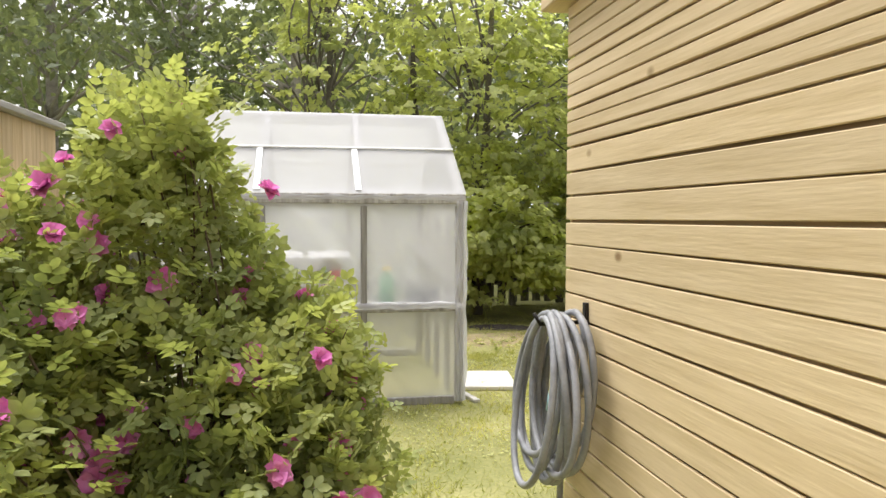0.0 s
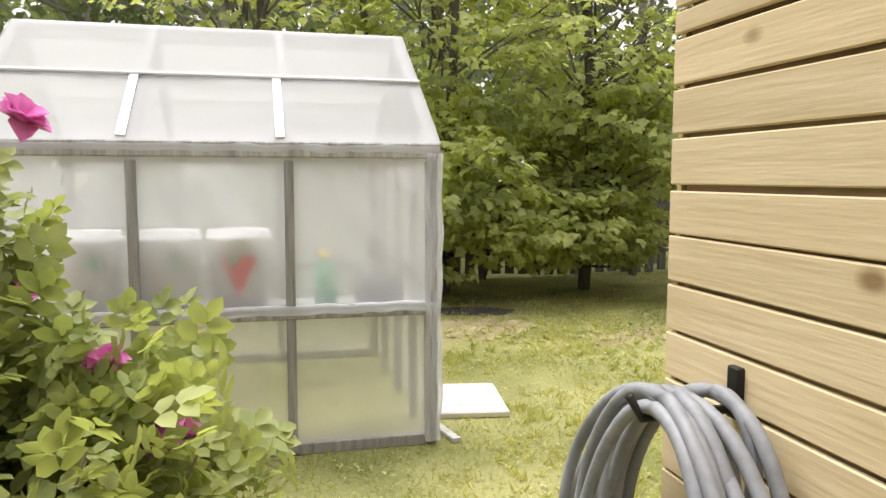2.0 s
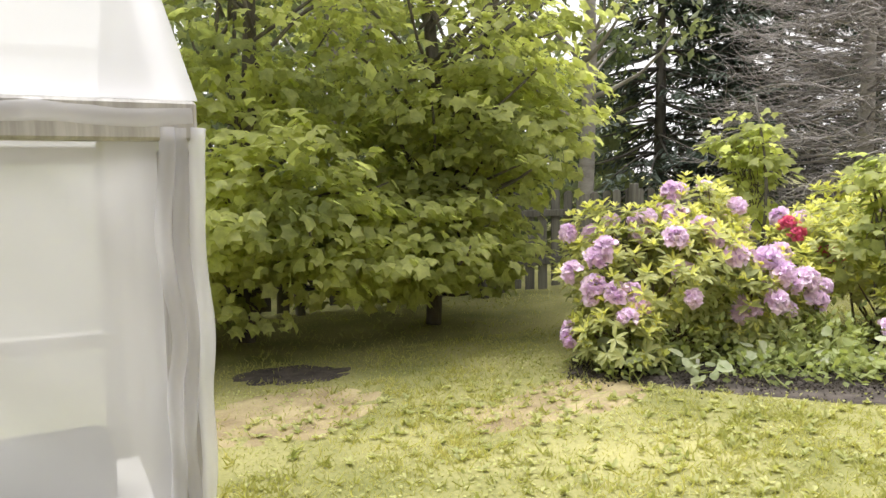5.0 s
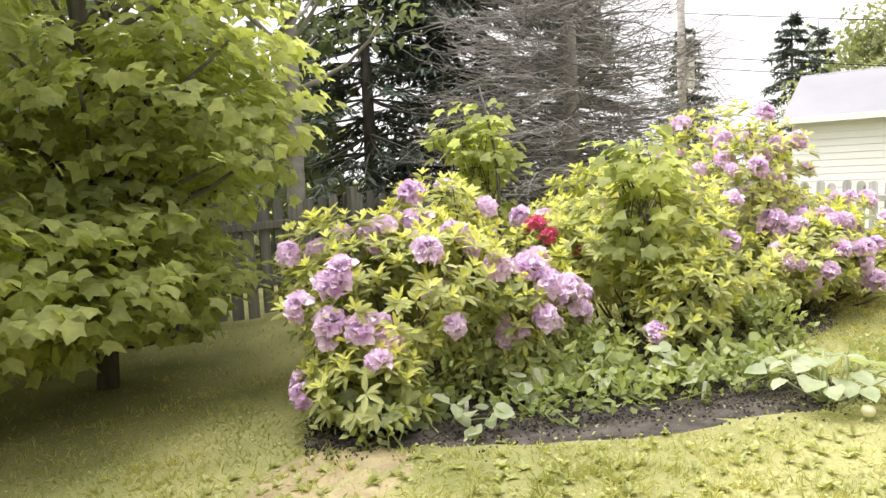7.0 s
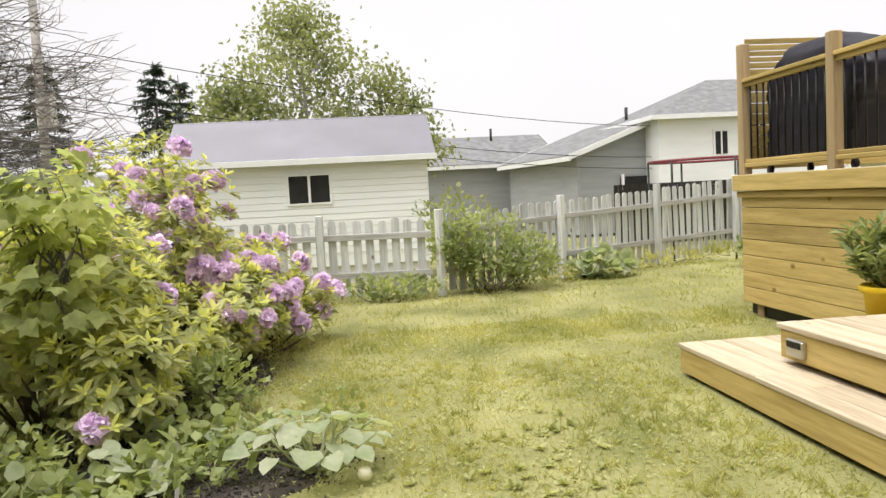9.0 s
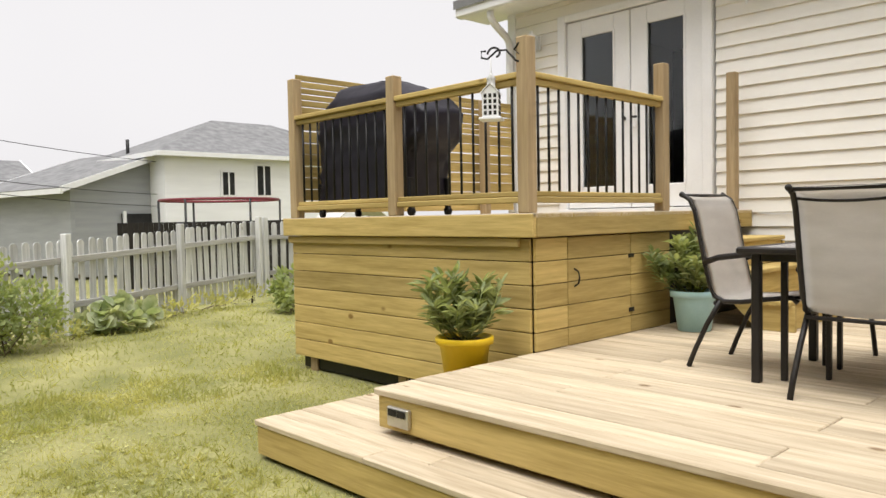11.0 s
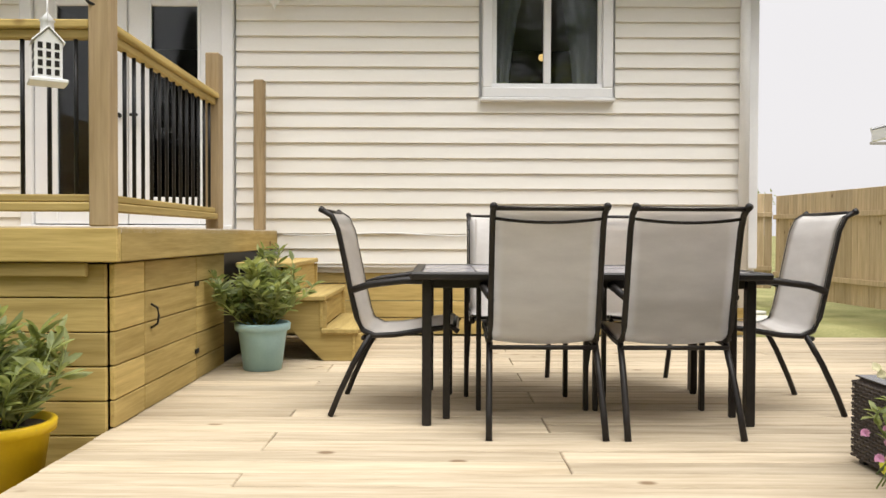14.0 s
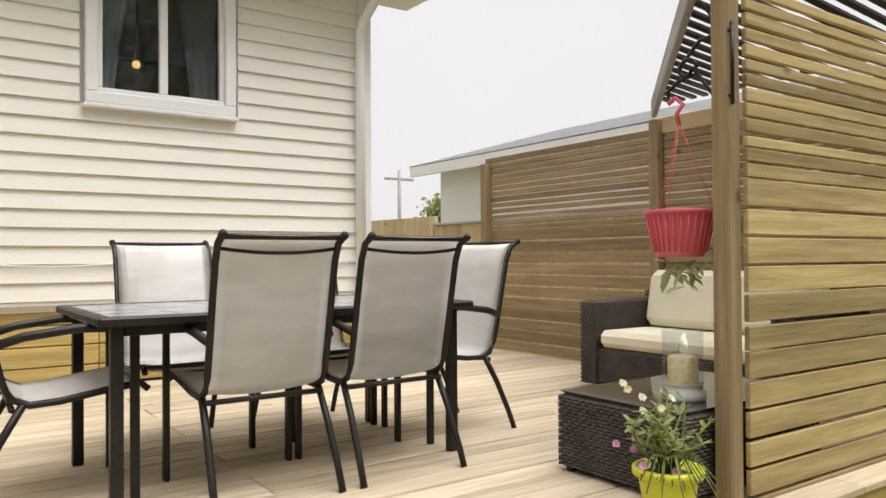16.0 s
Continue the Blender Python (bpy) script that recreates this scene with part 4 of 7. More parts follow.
def build_birdhouse():
    b = root("birdhouse_lantern", 6.50, 2.20, 1.97, -57, label="white tin house-shaped bird feeder hanging from a scrolled bracket", category="bird feeder")
    pts = []
    for k in range(26):
        a = k / 25 * 4.4
        pts.append((0, 0.02 + 0.05 * math.cos(a) * (1 - k / 40) - 0.05, 0.40 + 0.05 * math.sin(a) * (1 - k / 40)))
    tube("bracket", [[(0, -0.23, 0.30), (0, -0.23, 0.48)], [(0, -0.23, 0.33), (0, -0.16, 0.35), (0, -0.1, 0.42), (0, -0.04, 0.42), (0, 0.02, 0.37), (0, 0.06, 0.38), (0, 0.06, 0.42), (0, 0.03, 0.42)],
                     [(0, -0.23, 0.46), (0, -0.18, 0.46), (0, -0.15, 0.42), (0, -0.18, 0.39), (0, -0.2, 0.42)], pts], 0.007, BLACK, b, 6)
    tube("wire", [[(-0.05, 0, 0.2), (0, 0.0, 0.39)], [(0.05, 0, 0.2), (0, 0.0, 0.39)]], 0.002, WHITE, b, 4)
    hb = put(new("house"), b, pose(0, 0, 0, 0, 0, 90))
    prism("body", [(-0.052, 0), (0.052, 0), (0.052, 0.15), (0, 0.205), (-0.052, 0.15)], 0.105, WHITE, hb, None, 0.003)
    for s in (-1, 1):
        box("roof", -0.044, 0.044, -0.062, 0.062, -0.003, 0.003, WHITE, hb, 0.002).matrix_basis = pose(s * 0.031, 0, 0.18, 0, s * 46, 0)
    box("tray", -0.072, 0.072, -0.07, 0.07, -0.018, -0.002, WHITE, hb, 0.003)
    lathe("finial", [(0.028, 0.195), (0.026, 0.24), (0.032, 0.245), (0.0, 0.285)], WHITE, b, None, 10)
    for j in range(4):
        for i in (-1, 0, 1):
            for e in (-1, 1):
                box("opening", i * 0.031 - 0.009, i * 0.031 + 0.009, e * 0.0535 - 0.001, e * 0.0535 + 0.001, 0.012 + j * 0.036, 0.037 + j * 0.036, BRONZE, hb, 0)
                box("opening", e * 0.053 - 0.001, e * 0.053 + 0.001, i * 0.031 - 0.009, i * 0.031 + 0.009, 0.012 + j * 0.036, 0.037 + j * 0.036, BRONZE, hb, 0)


build_birdhouse()

# ---- pots and plants ----


def pot(name, x, y, z, rt, rb, h, material, label, rimh=0.03):
    p = root(name, x, y, z, label=label, category="plant pot")
    lathe("body", [(0, 0.0), (rb, 0.0), (rb + (rt - rb) * 0.8, h - rimh - 0.004), (rt - 0.006, h - rimh), (rt + 0.012, h - rimh + 0.002), (rt + 0.016, h - 0.006), (rt + 0.01, h), (rt - 0.006, h), (rt - 0.012, h - 0.035), (0.0, h - 0.035)], material, p)
    lathe("soil", [(rt - 0.012, h - 0.03), (rt * 0.5, h - 0.02), (0, h - 0.018)], SOIL, p)
    return p


def bushy(p, h0, r, height, n, size, material, template=LEAF_LONG, stems=16, droop=0.0):
    """Leafy stems rising from a pot."""
    paths, P, V = [], [], []
    for k in range(stems):
        a = RNG.random() * 2 * math.pi
        q = r * math.sqrt(RNG.random())
        tip = (q * math.cos(a), q * math.sin(a), h0 + height * RNG.uniform(0.55, 1.0) * (1 - 0.35 * (q / r) ** 2) - droop * q)
        path = limb((0.15 * tip[0], 0.15 * tip[1], h0), tip, 0.12, 7)
        paths.append(path)
        for _ in range(n // stems):
            t = RNG.uniform(0.25, 1.0)
            i = min(int(t * 6), 5)
            w = t * 6 - i
            P.append(np.array(path[i]) * (1 - w) + np.array(path[i + 1]) * w)
            b = RNG.random() * 2 * math.pi
            V.append((math.cos(b), math.sin(b), RNG.uniform(0.0, 1.3)))
    tube("stems", paths, 0.004, SHRUB, p, 5, taper=[1, 0.5])
    V = np.array(V)
    leaves("leaves", template, P, V, np.tile((0, 0, 1.0), (len(P), 1)) + RNG.normal(size=V.shape) * 0.4, RNG.uniform(0.6, 1.2, len(P)) * size, material, p)


yp = pot("yellow_pot", 6.56, 2.42, 0.224, 0.17, 0.115, 0.37, YELLOW, "bright yellow plastic pot with a leafy green plant", 0.045)
bushy(yp, 0.34, 0.30, 0.50, 800, 0.12, POTLEAF, (LEAF_LONG[0] * (0.75, 1, 1), LEAF_LONG[1]), stems=26)
bp_ = pot("aqua_pot", 6.0, 0.53, DZ + 0.003, 0.162, 0.12, 0.30, AQUA, "pale aqua plastic pot with a bushy green plant", 0.05)
bushy(bp_, 0.27, 0.34, 0.55, 1000, 0.10, POTLEAF, stems=34)
fp = pot("lime_pot", 3.42, 3.16, DZ + 0.003, 0.105, 0.075, 0.19, LIME, "small lime-yellow pot of trailing flowers on the deck", 0.03)
bushy(fp, 0.17, 0.15, 0.30, 300, 0.05, POTLEAF, stems=16)
TRAIL = []
for k in range(26):
    a = RNG.uniform(-0.2, 2.6)
    e = RNG.uniform(0.08, 0.2)
    TRAIL.append([(0.03 * math.cos(a), 0.03 * math.sin(a), 0.18), (0.5 * e * math.cos(a), 0.5 * e * math.sin(a), 0.25), (e * math.cos(a), e * math.sin(a), 0.18 - 0.3 * e * RNG.random())])
tube("trailing_stems", TRAIL, 0.0025, POTLEAF, fp, 5)


def blossom_mesh(name, petals, layers, material, size, cup=0.35):
    P, D, U = [], [], []
    for j in range(layers):
        for k in range(petals):
            a = 2 * math.pi * (k + 0.5 * j) / petals + RNG.normal() * 0.15
            up = cup + 0.55 * j
            P.append((0.08 * size * math.cos(a), 0.08 * size * math.sin(a), 0.04 * size * j))
            D.append((math.cos(a) + RNG.normal() * 0.12, math.sin(a) + RNG.normal() * 0.12, up + RNG.normal() * 0.3))
            U.append((-math.cos(a) * up, -math.sin(a) * up, 1.0))
    tv = LEAF_ROUND[0] * (1.1, 1, 3.0)
    ob = leaves(name, (tv, LEAF_ROUND[1]), P, D, U, np.full(len(P), size) * RNG.uniform(0.8, 1.1, len(P)), material)
    me = ob.data
    bpy.data.objects.remove(ob)
    return me


def face_to(p, v, roll, s=1.0):
    return Matrix.LocRotScale(Vector(p), Vector(v).to_track_quat("Z", "Y"), (s, s, s)) @ pose(0, 0, 0, 0, 0, roll)


DAISY = blossom_mesh("blossom", 9, 1, CREAM, 0.015)
PINKSMALL = blossom_mesh("blossom", 6, 2, leafmat("pale_pink_petal", (0.66, 0.28, 0.48), (0.8, 0.5, 0.66), 9.0, glow=(1, 1, 1)), 0.015)
for k in range(16):
    a, q = RNG.random() * 6.28, 0.12 * math.sqrt(RNG.random())
    put(new("blossom", DAISY if k < 6 else PINKSMALL), fp, face_to((q * math.cos(a) + (0.04 if k < 6 else 0.05), q * math.sin(a) - 0.03, 0.46 - 0.02 * k if k < 6 else 0.36 - 0.012 * k), (0.4 + RNG.normal() * 0.3, 0.8, 0.7), 0))

# ---- dining set ----


def build_table():
    t = root("patio_table", 4.18, 1.56, DZ + 0.003, label="dark metal patio table with a grey tiled top", category="table")
    hx, hy, h = 0.81, 0.47, 0.70
    for a in ((-hx, hx, -hy, -hy + 0.05), (-hx, hx, hy - 0.05, hy), (-hx, -hx + 0.05, -hy + 0.05, hy - 0.05), (hx - 0.05, hx, -hy + 0.05, hy - 0.05)):
        box("rim", a[0], a[1], a[2], a[3], h - 0.035, h, BRONZE, t, 0.008)
    n, m = 6, 3
    sx, sy = (2 * hx - 0.1) / n, (2 * hy - 0.1) / m
    for i in range(n):
        for j in range(m):
            box("tile", -hx + 0.05 + i * sx + 0.003, -hx + 0.05 + (i + 1) * sx - 0.003, -hy + 0.05 + j * sy + 0.003, -hy + 0.05 + (j + 1) * sy - 0.003, h - 0.02, h - 0.003, TABLETOP, t, 0.003)
    box("underframe", -hx + 0.05, hx - 0.05, -hy + 0.05, hy - 0.05, h - 0.036, h - 0.021, BRONZE, t, 0)
    for sx2 in (-1, 1):
        for sy2 in (-1, 1):
            x, y = sx2 * (hx - 0.075), sy2 * (hy - 0.085)
            box("leg", x - 0.022, x + 0.022, y - 0.022, y + 0.022, 0, h - 0.037, BRONZE, t, 0.004)
    box("apron", -hx + 0.1, hx - 0.1, hy - 0.1, hy - 0.075, h - 0.075, h - 0.037, BRONZE, t, 0.003)
    box("apron", -hx + 0.1, hx - 0.1, -hy + 0.075, -hy + 0.1, h - 0.075, h - 0.037, BRONZE, t, 0.003)


build_table()


def build_chair():
    """A sling chair: faces -y, its back rises at +y."""
    c = root("patio_chair", label="dark metal patio chair with grey sling seat", category="chair", group="patio chairs round the table")
    W = 0.235
    prof = [(-0.30, 0.405), (-0.27, 0.43), (-0.15, 0.415), (0.0, 0.39), (0.10, 0.385), (0.155, 0.41), (0.185, 0.47), (0.215, 0.6), (0.245, 0.75), (0.275, 0.89), (0.305, 0.955), (0.355, 0.985)]
    for s in (-1, 1):
        tube("side_frame", [[(s * W, y, z) for y, z in prof]], 0.0135, BRONZE, c, 8)
        tube("rear_leg", [[(s * W, 0.12, 0.39), (s * (W + 0.005), 0.2, 0.25), (s * (W + 0.01), 0.27, 0.1), (s * (W + 0.012), 0.31, 0.0)]], 0.0145, BRONZE, c, 8)
        box("front_leg", s * (W + 0.03) - 0.012, s * (W + 0.03) + 0.012, -0.262, -0.228, 0.0, 0.63, BRONZE, c, 0.004)
        tube("armrest", [[(s * (W + 0.03), -0.25, 0.62), (s * (W + 0.032), -0.2, 0.648), (s * (W + 0.032), -0.05, 0.652), (s * (W + 0.025), 0.12, 0.63), (s * (W + 0.005), 0.215, 0.60)]], 0.017, BRONZE, c, 8)
        lathe("cap", [(0, 0.012), (0.016, 0.006), (0.016, -0.01)], BRONZE, c, pose(s * W, 0.357, 0.986, -60, 0, 0), 10)
    for cy, cz in ((-0.28, 0.425), (0.155, 0.372), (0.338, 0.978)):
        tube("crossbar", [[(-W, cy, cz), (W, cy, cz)]], 0.011, BRONZE, c, 8)
    tube("brace", [[(W * u, 0.294 + 0.012 * (1 - u * u), 0.938 - 0.018 * (1 - u * u)) for u in np.linspace(-1, 1, 9)]], 0.007, BRONZE, c, 6)
    bm = bmesh.new()
    rows = []
    fine = []
    for (y0, z0), (y1, z1) in zip(prof[:-1], prof[1:]):
        for t in (0, 0.34, 0.67):
            fine.append((y0 + (y1 - y0) * t, z0 + (z1 - z0) * t))
    fine.append(prof[-1])
    for y, z in fine:
        rows.append([bm.verts.new(((W + 0.008) * u, y - (0.013 if z > 0.45 else 0) + 0.012 * (1 - u * u) * (1 if z > 0.45 else 0), z + (0.0 if z > 0.45 else 0.014) - 0.02 * (1 - u * u) * (1 if z < 0.45 else 0))) for u in np.linspace(-1, 1, 9)])
    for a, b in zip(rows[:-1], rows[1:]):
        for k in range(8):
            bm.faces.new((a[k], a[k + 1], b[k + 1], b[k]))
    bmesh.ops.solidify(bm, geom=bm.faces[:], thickness=0.004)
    from_bm("sling", bm, SLING, c, smooth=True)
    return c


chair = build_chair()
chair.matrix_basis = pose(4.40, 1.90, DZ + 0.003, 0, 0, 0)
for px, py, rz in ((3.82, 1.90, 1), (4.45, 1.10, 180), (3.72, 1.10, 181), (5.06, 1.55, -92), (3.22, 1.52, 91)):
    copy_thing(chair, pose(px, py, DZ + 0.003, 0, 0, rz))

# ---- corner screen with canopy, sofa, coffee table ----
SX, SY = 0.82, 3.20


def build_corner():
    top = slat_screen("slat_wall_west", SX - 0.055, SY + 0.0, SX - 0.055, 1.05, 0.10, 15, 11, "pale wooden slat wall beside the lawn", CLADY, thick=0.014)
    slat_screen("slat_wall_inner", SX - 0.031, SY - 0.06, SX - 0.031, 1.08, 0.47, 11, 12, "weathered wooden slat wall behind the sofa, shade painted into its brown", SCREENY, thick=0.03, gap=0.017)
    slat_screen("slat_wall_inner", SX - 0.031, 0.98, SX - 0.031, -1.12, 0.47, 11, 13, "weathered wooden slat wall beside the deck, shade painted into its brown", SCREENY, thick=0.03, gap=0.017)
    slat_screen("slat_wall_north", 3.02, SY, SX - 0.04, SY, 0.38, 12, 13, "weathered wooden slat wall behind the sofa", SCREENX, thick=0.022, gap=0.013)
    for x, y, z1 in ((SX, -1.08, 2.30), (SX, 1.03, 2.42), (3.06, SY - 0.05, 2.62), (SX, SY - 0.08, 2.42)):
        post(x, y, DZ, z1, 0.09 if x < 2 else 0.075, "square weathered wooden screen post", "screen posts", SCREENZ)
    trim = root("trim", 0, 0, 0, label="pale wooden cap board along the slat wall", category="trim", kind="structure")
    box("cap_board", SX - 0.15, SX - 0.01, 1.0, SY + 0.12, top + 0.005, top + 0.13, CLADY, trim, 0.006)
    can = root("corner_canopy", SX, SY, 2.42, label="triangular slatted corner canopy over the sofa", category="canopy", kind="structure")
    a, b = Vector((0.03, -2.17, 0.08)), Vector((2.36, 0.02, 0.22))
    L = (b - a).length
    beam = box("beam", -L / 2, L / 2, -0.02, 0.02, -0.07, 0.07, GREYX, can, 0.006)
    beam.matrix_basis = Matrix.Translation((a + b) / 2) @ (b - a).to_track_quat("X", "Z").to_matrix().to_4x4()
    for k in range(22):
        t = (k + 0.5) / 22
        p = a + (b - a) * t
        q = Vector((0.0, p.y, 0.06))
        tilt = math.degrees(math.atan2(p.z - 0.06, max(p.x, 0.05)))
        if p.x > 0.12:
            box("lath", -p.x / 2, p.x / 2, -0.022, 0.022, -0.01, 0.01, BRONZE, can, 0.002).matrix_basis = pose(p.x / 2, p.y, (p.z + 0.06) / 2 + 0.05, 0, -tilt, 0)
    tube("bulb_string", [[(1.5, -0.35, -0.12), (1.7, -0.3, -0.2), (1.95, -0.25, -0.14), (2.2, -0.2, -0.05)]], 0.004, BLACK, can, 5)
    for k, (bx, by, bz) in enumerate(((1.55, -0.34, -0.2), (1.72, -0.3, -0.27), (1.95, -0.25, -0.21))):
        lathe("string_bulb", [(0.008, 0.05), (0.01, 0.03), (0.022, 0.0), (0.012, -0.02), (0, -0.025)], CLEAR, can, pose(bx, by, bz), 12)


build_corner()


def build_basket():
    b = root("hanging_basket", 3.04, 2.93, 1.36, label="pink plastic hanging basket on a scrolled bracket", category="hanging basket")
    lathe("bowl", [(0, 0.0), (0.085, 0.0), (0.095, 0.02), (0.128, 0.165), (0.14, 0.168), (0.142, 0.182), (0.128, 0.184), (0.12, 0.16), (0, 0.155)], PINKPOT, b)
    tube("ribs", [[(0.098 * math.cos(w), 0.098 * math.sin(w), 0.02), (0.13 * math.cos(w), 0.13 * math.sin(w), 0.163)] for w in np.linspace(0, 2 * math.pi, 28, endpoint=False)], 0.004, PINKPOT, b, 5)
    tube("hanger", [[(0.132 * math.cos(w), 0.132 * math.sin(w), 0.18), (0, 0, 0.53)] for w in (0.3, 2.4, 4.5)], 0.0022, PINKPOT, b, 5)
    tube("ribbon", [[(0, 0, 0.52), (0.016, 0, 0.56), (-0.012, 0.01, 0.60), (0.0, -0.02, 0.63), (0, -0.05, 0.61)]], 0.009, PINKPOT, b, 6)
    spiral = [(0.03, 0.06 + 0.045 * (1 - k / 34) * math.cos(k / 3.2), 0.72 + 0.045 * (1 - k / 34) * math.sin(k / 3.2)) for k in range(26)]
    tube("bracket", [[(0.05, 0.27, 0.55), (0.05, 0.27, 0.85)], [(0.05, 0.27, 0.58), (0.03, 0.18, 0.6), (0.02, 0.1, 0.7), (0.0, 0.0, 0.69), (0, -0.05, 0.66), (0, -0.05, 0.63)], [(0.05, 0.27, 0.82), (0.03, 0.12, 0.82), (0, 0.0, 0.74)], spiral], 0.008, BLACK, b, 6)
    P = RNG.normal(size=(26, 3)) * (0.06, 0.06, 0.03) + (0, 0, -0.03)
    V = RNG.normal(size=(26, 3)) * (1, 1, 0.3) + (0, 0, -0.5)
    leaves("leaves", LEAF_LONG, P, V, np.tile((0, 0, 1.0), (26, 1)), RNG.uniform(0.07, 0.12, 26), BROADLEAF, b)


build_basket()


def wicker_panel(name, w, h, parent, m):
    """Woven strands over and under upright canes, in one mesh."""
    V, F = [], []
    step, seg = 0.014, 0.02
    nrow, ncol = max(2, int(h / step)), max(2, int(w / seg))
    for r in range(nrow):
        z0 = r * h / nrow
        base = len(V)
        for c in range(ncol + 1):
            x = c * w / ncol
            y = 0.004 * (1 if (c + r) % 2 else -1)
            V += [(x, y - 0.001, z0 + 0.001), (x, y + 0.003, z0 + 0.5 * h / nrow), (x, y - 0.001, z0 + h / nrow - 0.001)]
        for c in range(ncol):
            a = base + c * 3
            F += [(a, a + 3, a + 4, a + 1), (a + 1, a + 4, a + 5, a + 2)]
    me = bpy.data.meshes.new(name)
    me.from_pydata(V, [], F)
    me.materials.append(WICKER)
    return put(new(name, me), parent, m)


def wicker_block(name, x0, x1, y0, y1, z0, z1, parent):
    box(name, x0 + 0.006, x1 - 0.006, y0 + 0.006, y1 - 0.006, z0, z1, WICKER, parent, 0.012)
    wicker_panel("weave", x1 - x0, z1 - z0 - 0.01, parent, pose(x0, y0, z0, 0, 0, 0) @ pose(0, 0, 0, 0, 0, 0) @ Matrix.Scale(-1, 4, (0, 1, 0)))
    wicker_panel("weave", x1 - x0, z1 - z0 - 0.01, parent, pose(x0, y1, z0))
    wicker_panel("weave", y1 - y0, z1 - z0 - 0.01, parent, pose(x1, y1, z0, 0, 0, -90))


def build_lounge():
    o = root("coffee_table", 2.81, 2.78, DZ + 0.003, label="dark wicker coffee table with a glass top", category="coffee table")
    wicker_block("body", -0.48, 0.45, -0.31, 0.31, 0.02, 0.325, o)
    p = box("glass_top", -0.475, 0.445, -0.305, 0.305, 0.328, 0.334, mat("smoked_glass", (0.05, 0.045, 0.042), (0.075, 0.068, 0.062), rough=0.06, bump=0.0, spec=0.7), o, 0.002)
    for sx in (-0.45, 0.41):
        for sy in (-0.28, 0.26):
            box("foot", sx, sx + 0.03, sy, sy + 0.03, 0, 0.022, BLACK, o, 0.003)
    s = root("wicker_sofa", 1.32, 1.85, DZ + 0.003, label="dark wicker sofa with cream cushions", category="sofa")
    wicker_block("arm", -0.40, 0.38, -0.78, -0.64, 0.03, 0.60, s)
    wicker_block("arm", -0.40, 0.38, 0.64, 0.78, 0.03, 0.60, s)
    wicker_block("base", -0.40, 0.36, -0.638, 0.638, 0.05, 0.28, s)
    wicker_block("back", -0.42, -0.30, -0.78, 0.78, 0.05, 0.66, s)
    for sy in (-1, 1):
        cu = box("seat_cushion", -0.28, 0.37, 0.006 if sy > 0 else -0.634, 0.634 if sy > 0 else -0.006, 0.285, 0.40, CUSHION, s, 0.035)
        bc = box("back_cushion", -0.09, 0.09, -0.31, 0.31, -0.2, 0.2, CUSHION, s, 0.05)
        bc.matrix_basis = pose(-0.2, sy * 0.32, 0.60, 0, -12, 0)
    e = root("candle_lantern", 3.02, 2.92, DZ + 0.338, label="glass hurricane candle holder on a grey base", category="candle holder")
    lathe("base", [(0, 0), (0.085, 0), (0.088, 0.01), (0.088, 0.035), (0.075, 0.042), (0.075, 0.06), (0.08, 0.065), (0, 0.066)], CONCRETE, e)
    lathe("candle", [(0.058, 0.066), (0.058, 0.165), (0.05, 0.172), (0.0, 0.165)], CANDLE, e)
    lathe("glass", [(0.078, 0.066), (0.08, 0.27), (0.077, 0.27), (0.075, 0.068)], CLEAR, e)


build_lounge()


def build_hose():
    h = root("garden_hose", SX - 0.065, 2.93, 0.66, label="coiled grey garden hose hung on a wall hook", category="hose")
    paths = []
    for k in range(11):
        n = 40
        ry = 0.215 + 0.010 * (k % 5) + 0.02 * RNG.random()
        rz = 0.285 + 0.015 * (k % 4) + 0.03 * RNG.random()
        dx = -0.07 - 0.024 * (k % 6)
        top = 0.33
        sw = RNG.normal() * 0.06
        cross, lean = RNG.normal() * 0.05, RNG.uniform(0, 1)
        loop = []
        for i in range(n):
            w = 2 * math.pi * i / n
            z = top - rz * (1 - math.cos(w)) - 0.012 * (k % 3)
            z0 = z
            loop.append((dx - 0.05 * (1 - math.cos(w)) * (k % 3) * 0.5, ry * math.sin(w) * (1 + 0.2 * (1 - math.cos(w)) / 2) + sw * (1 - math.cos(w)), z0 + cross * math.sin(w)))
            loop[-1] = (loop[-1][0] - 0.055 * lean * math.sin(w + k), *loop[-1][1:])
        paths.append(loop)
    tube("coils", paths, 0.0145, HOSE, h, 9, closed=True)
    tube("tail", [[(-0.05, 0.1, -0.22), (-0.05, 0.16, -0.4), (-0.06, 0.14, -0.58), (-0.05, 0.05, -0.64)]], 0.0145, HOSE, h, 9)
    box("hook", -0.012, -0.006 + 0.012, -0.018, 0.018, 0.27, 0.37, BRONZE, h, 0.003)
    tube("hook_bar", [[(0.0, 0, 0.29), (-0.2, 0, 0.285), (-0.225, 0, 0.33)]], 0.009, BRONZE, h, 8)
    tube("coupling", [[(-0.16, -0.06, 0.02), (-0.165, -0.04, -0.06)]], 0.02, AQUA, h, 10)
    tube("valve", [[(-0.17, -0.08, 0.06), (-0.17, -0.065, 0.03), (-0.17, -0.06, 0.0)]], 0.010, YELLOW, h, 8)


build_hose()

# ---- greenhouse ----
GX1, GY0, GY1, GXL = 0.755, 5.40, 7.40, -1.22


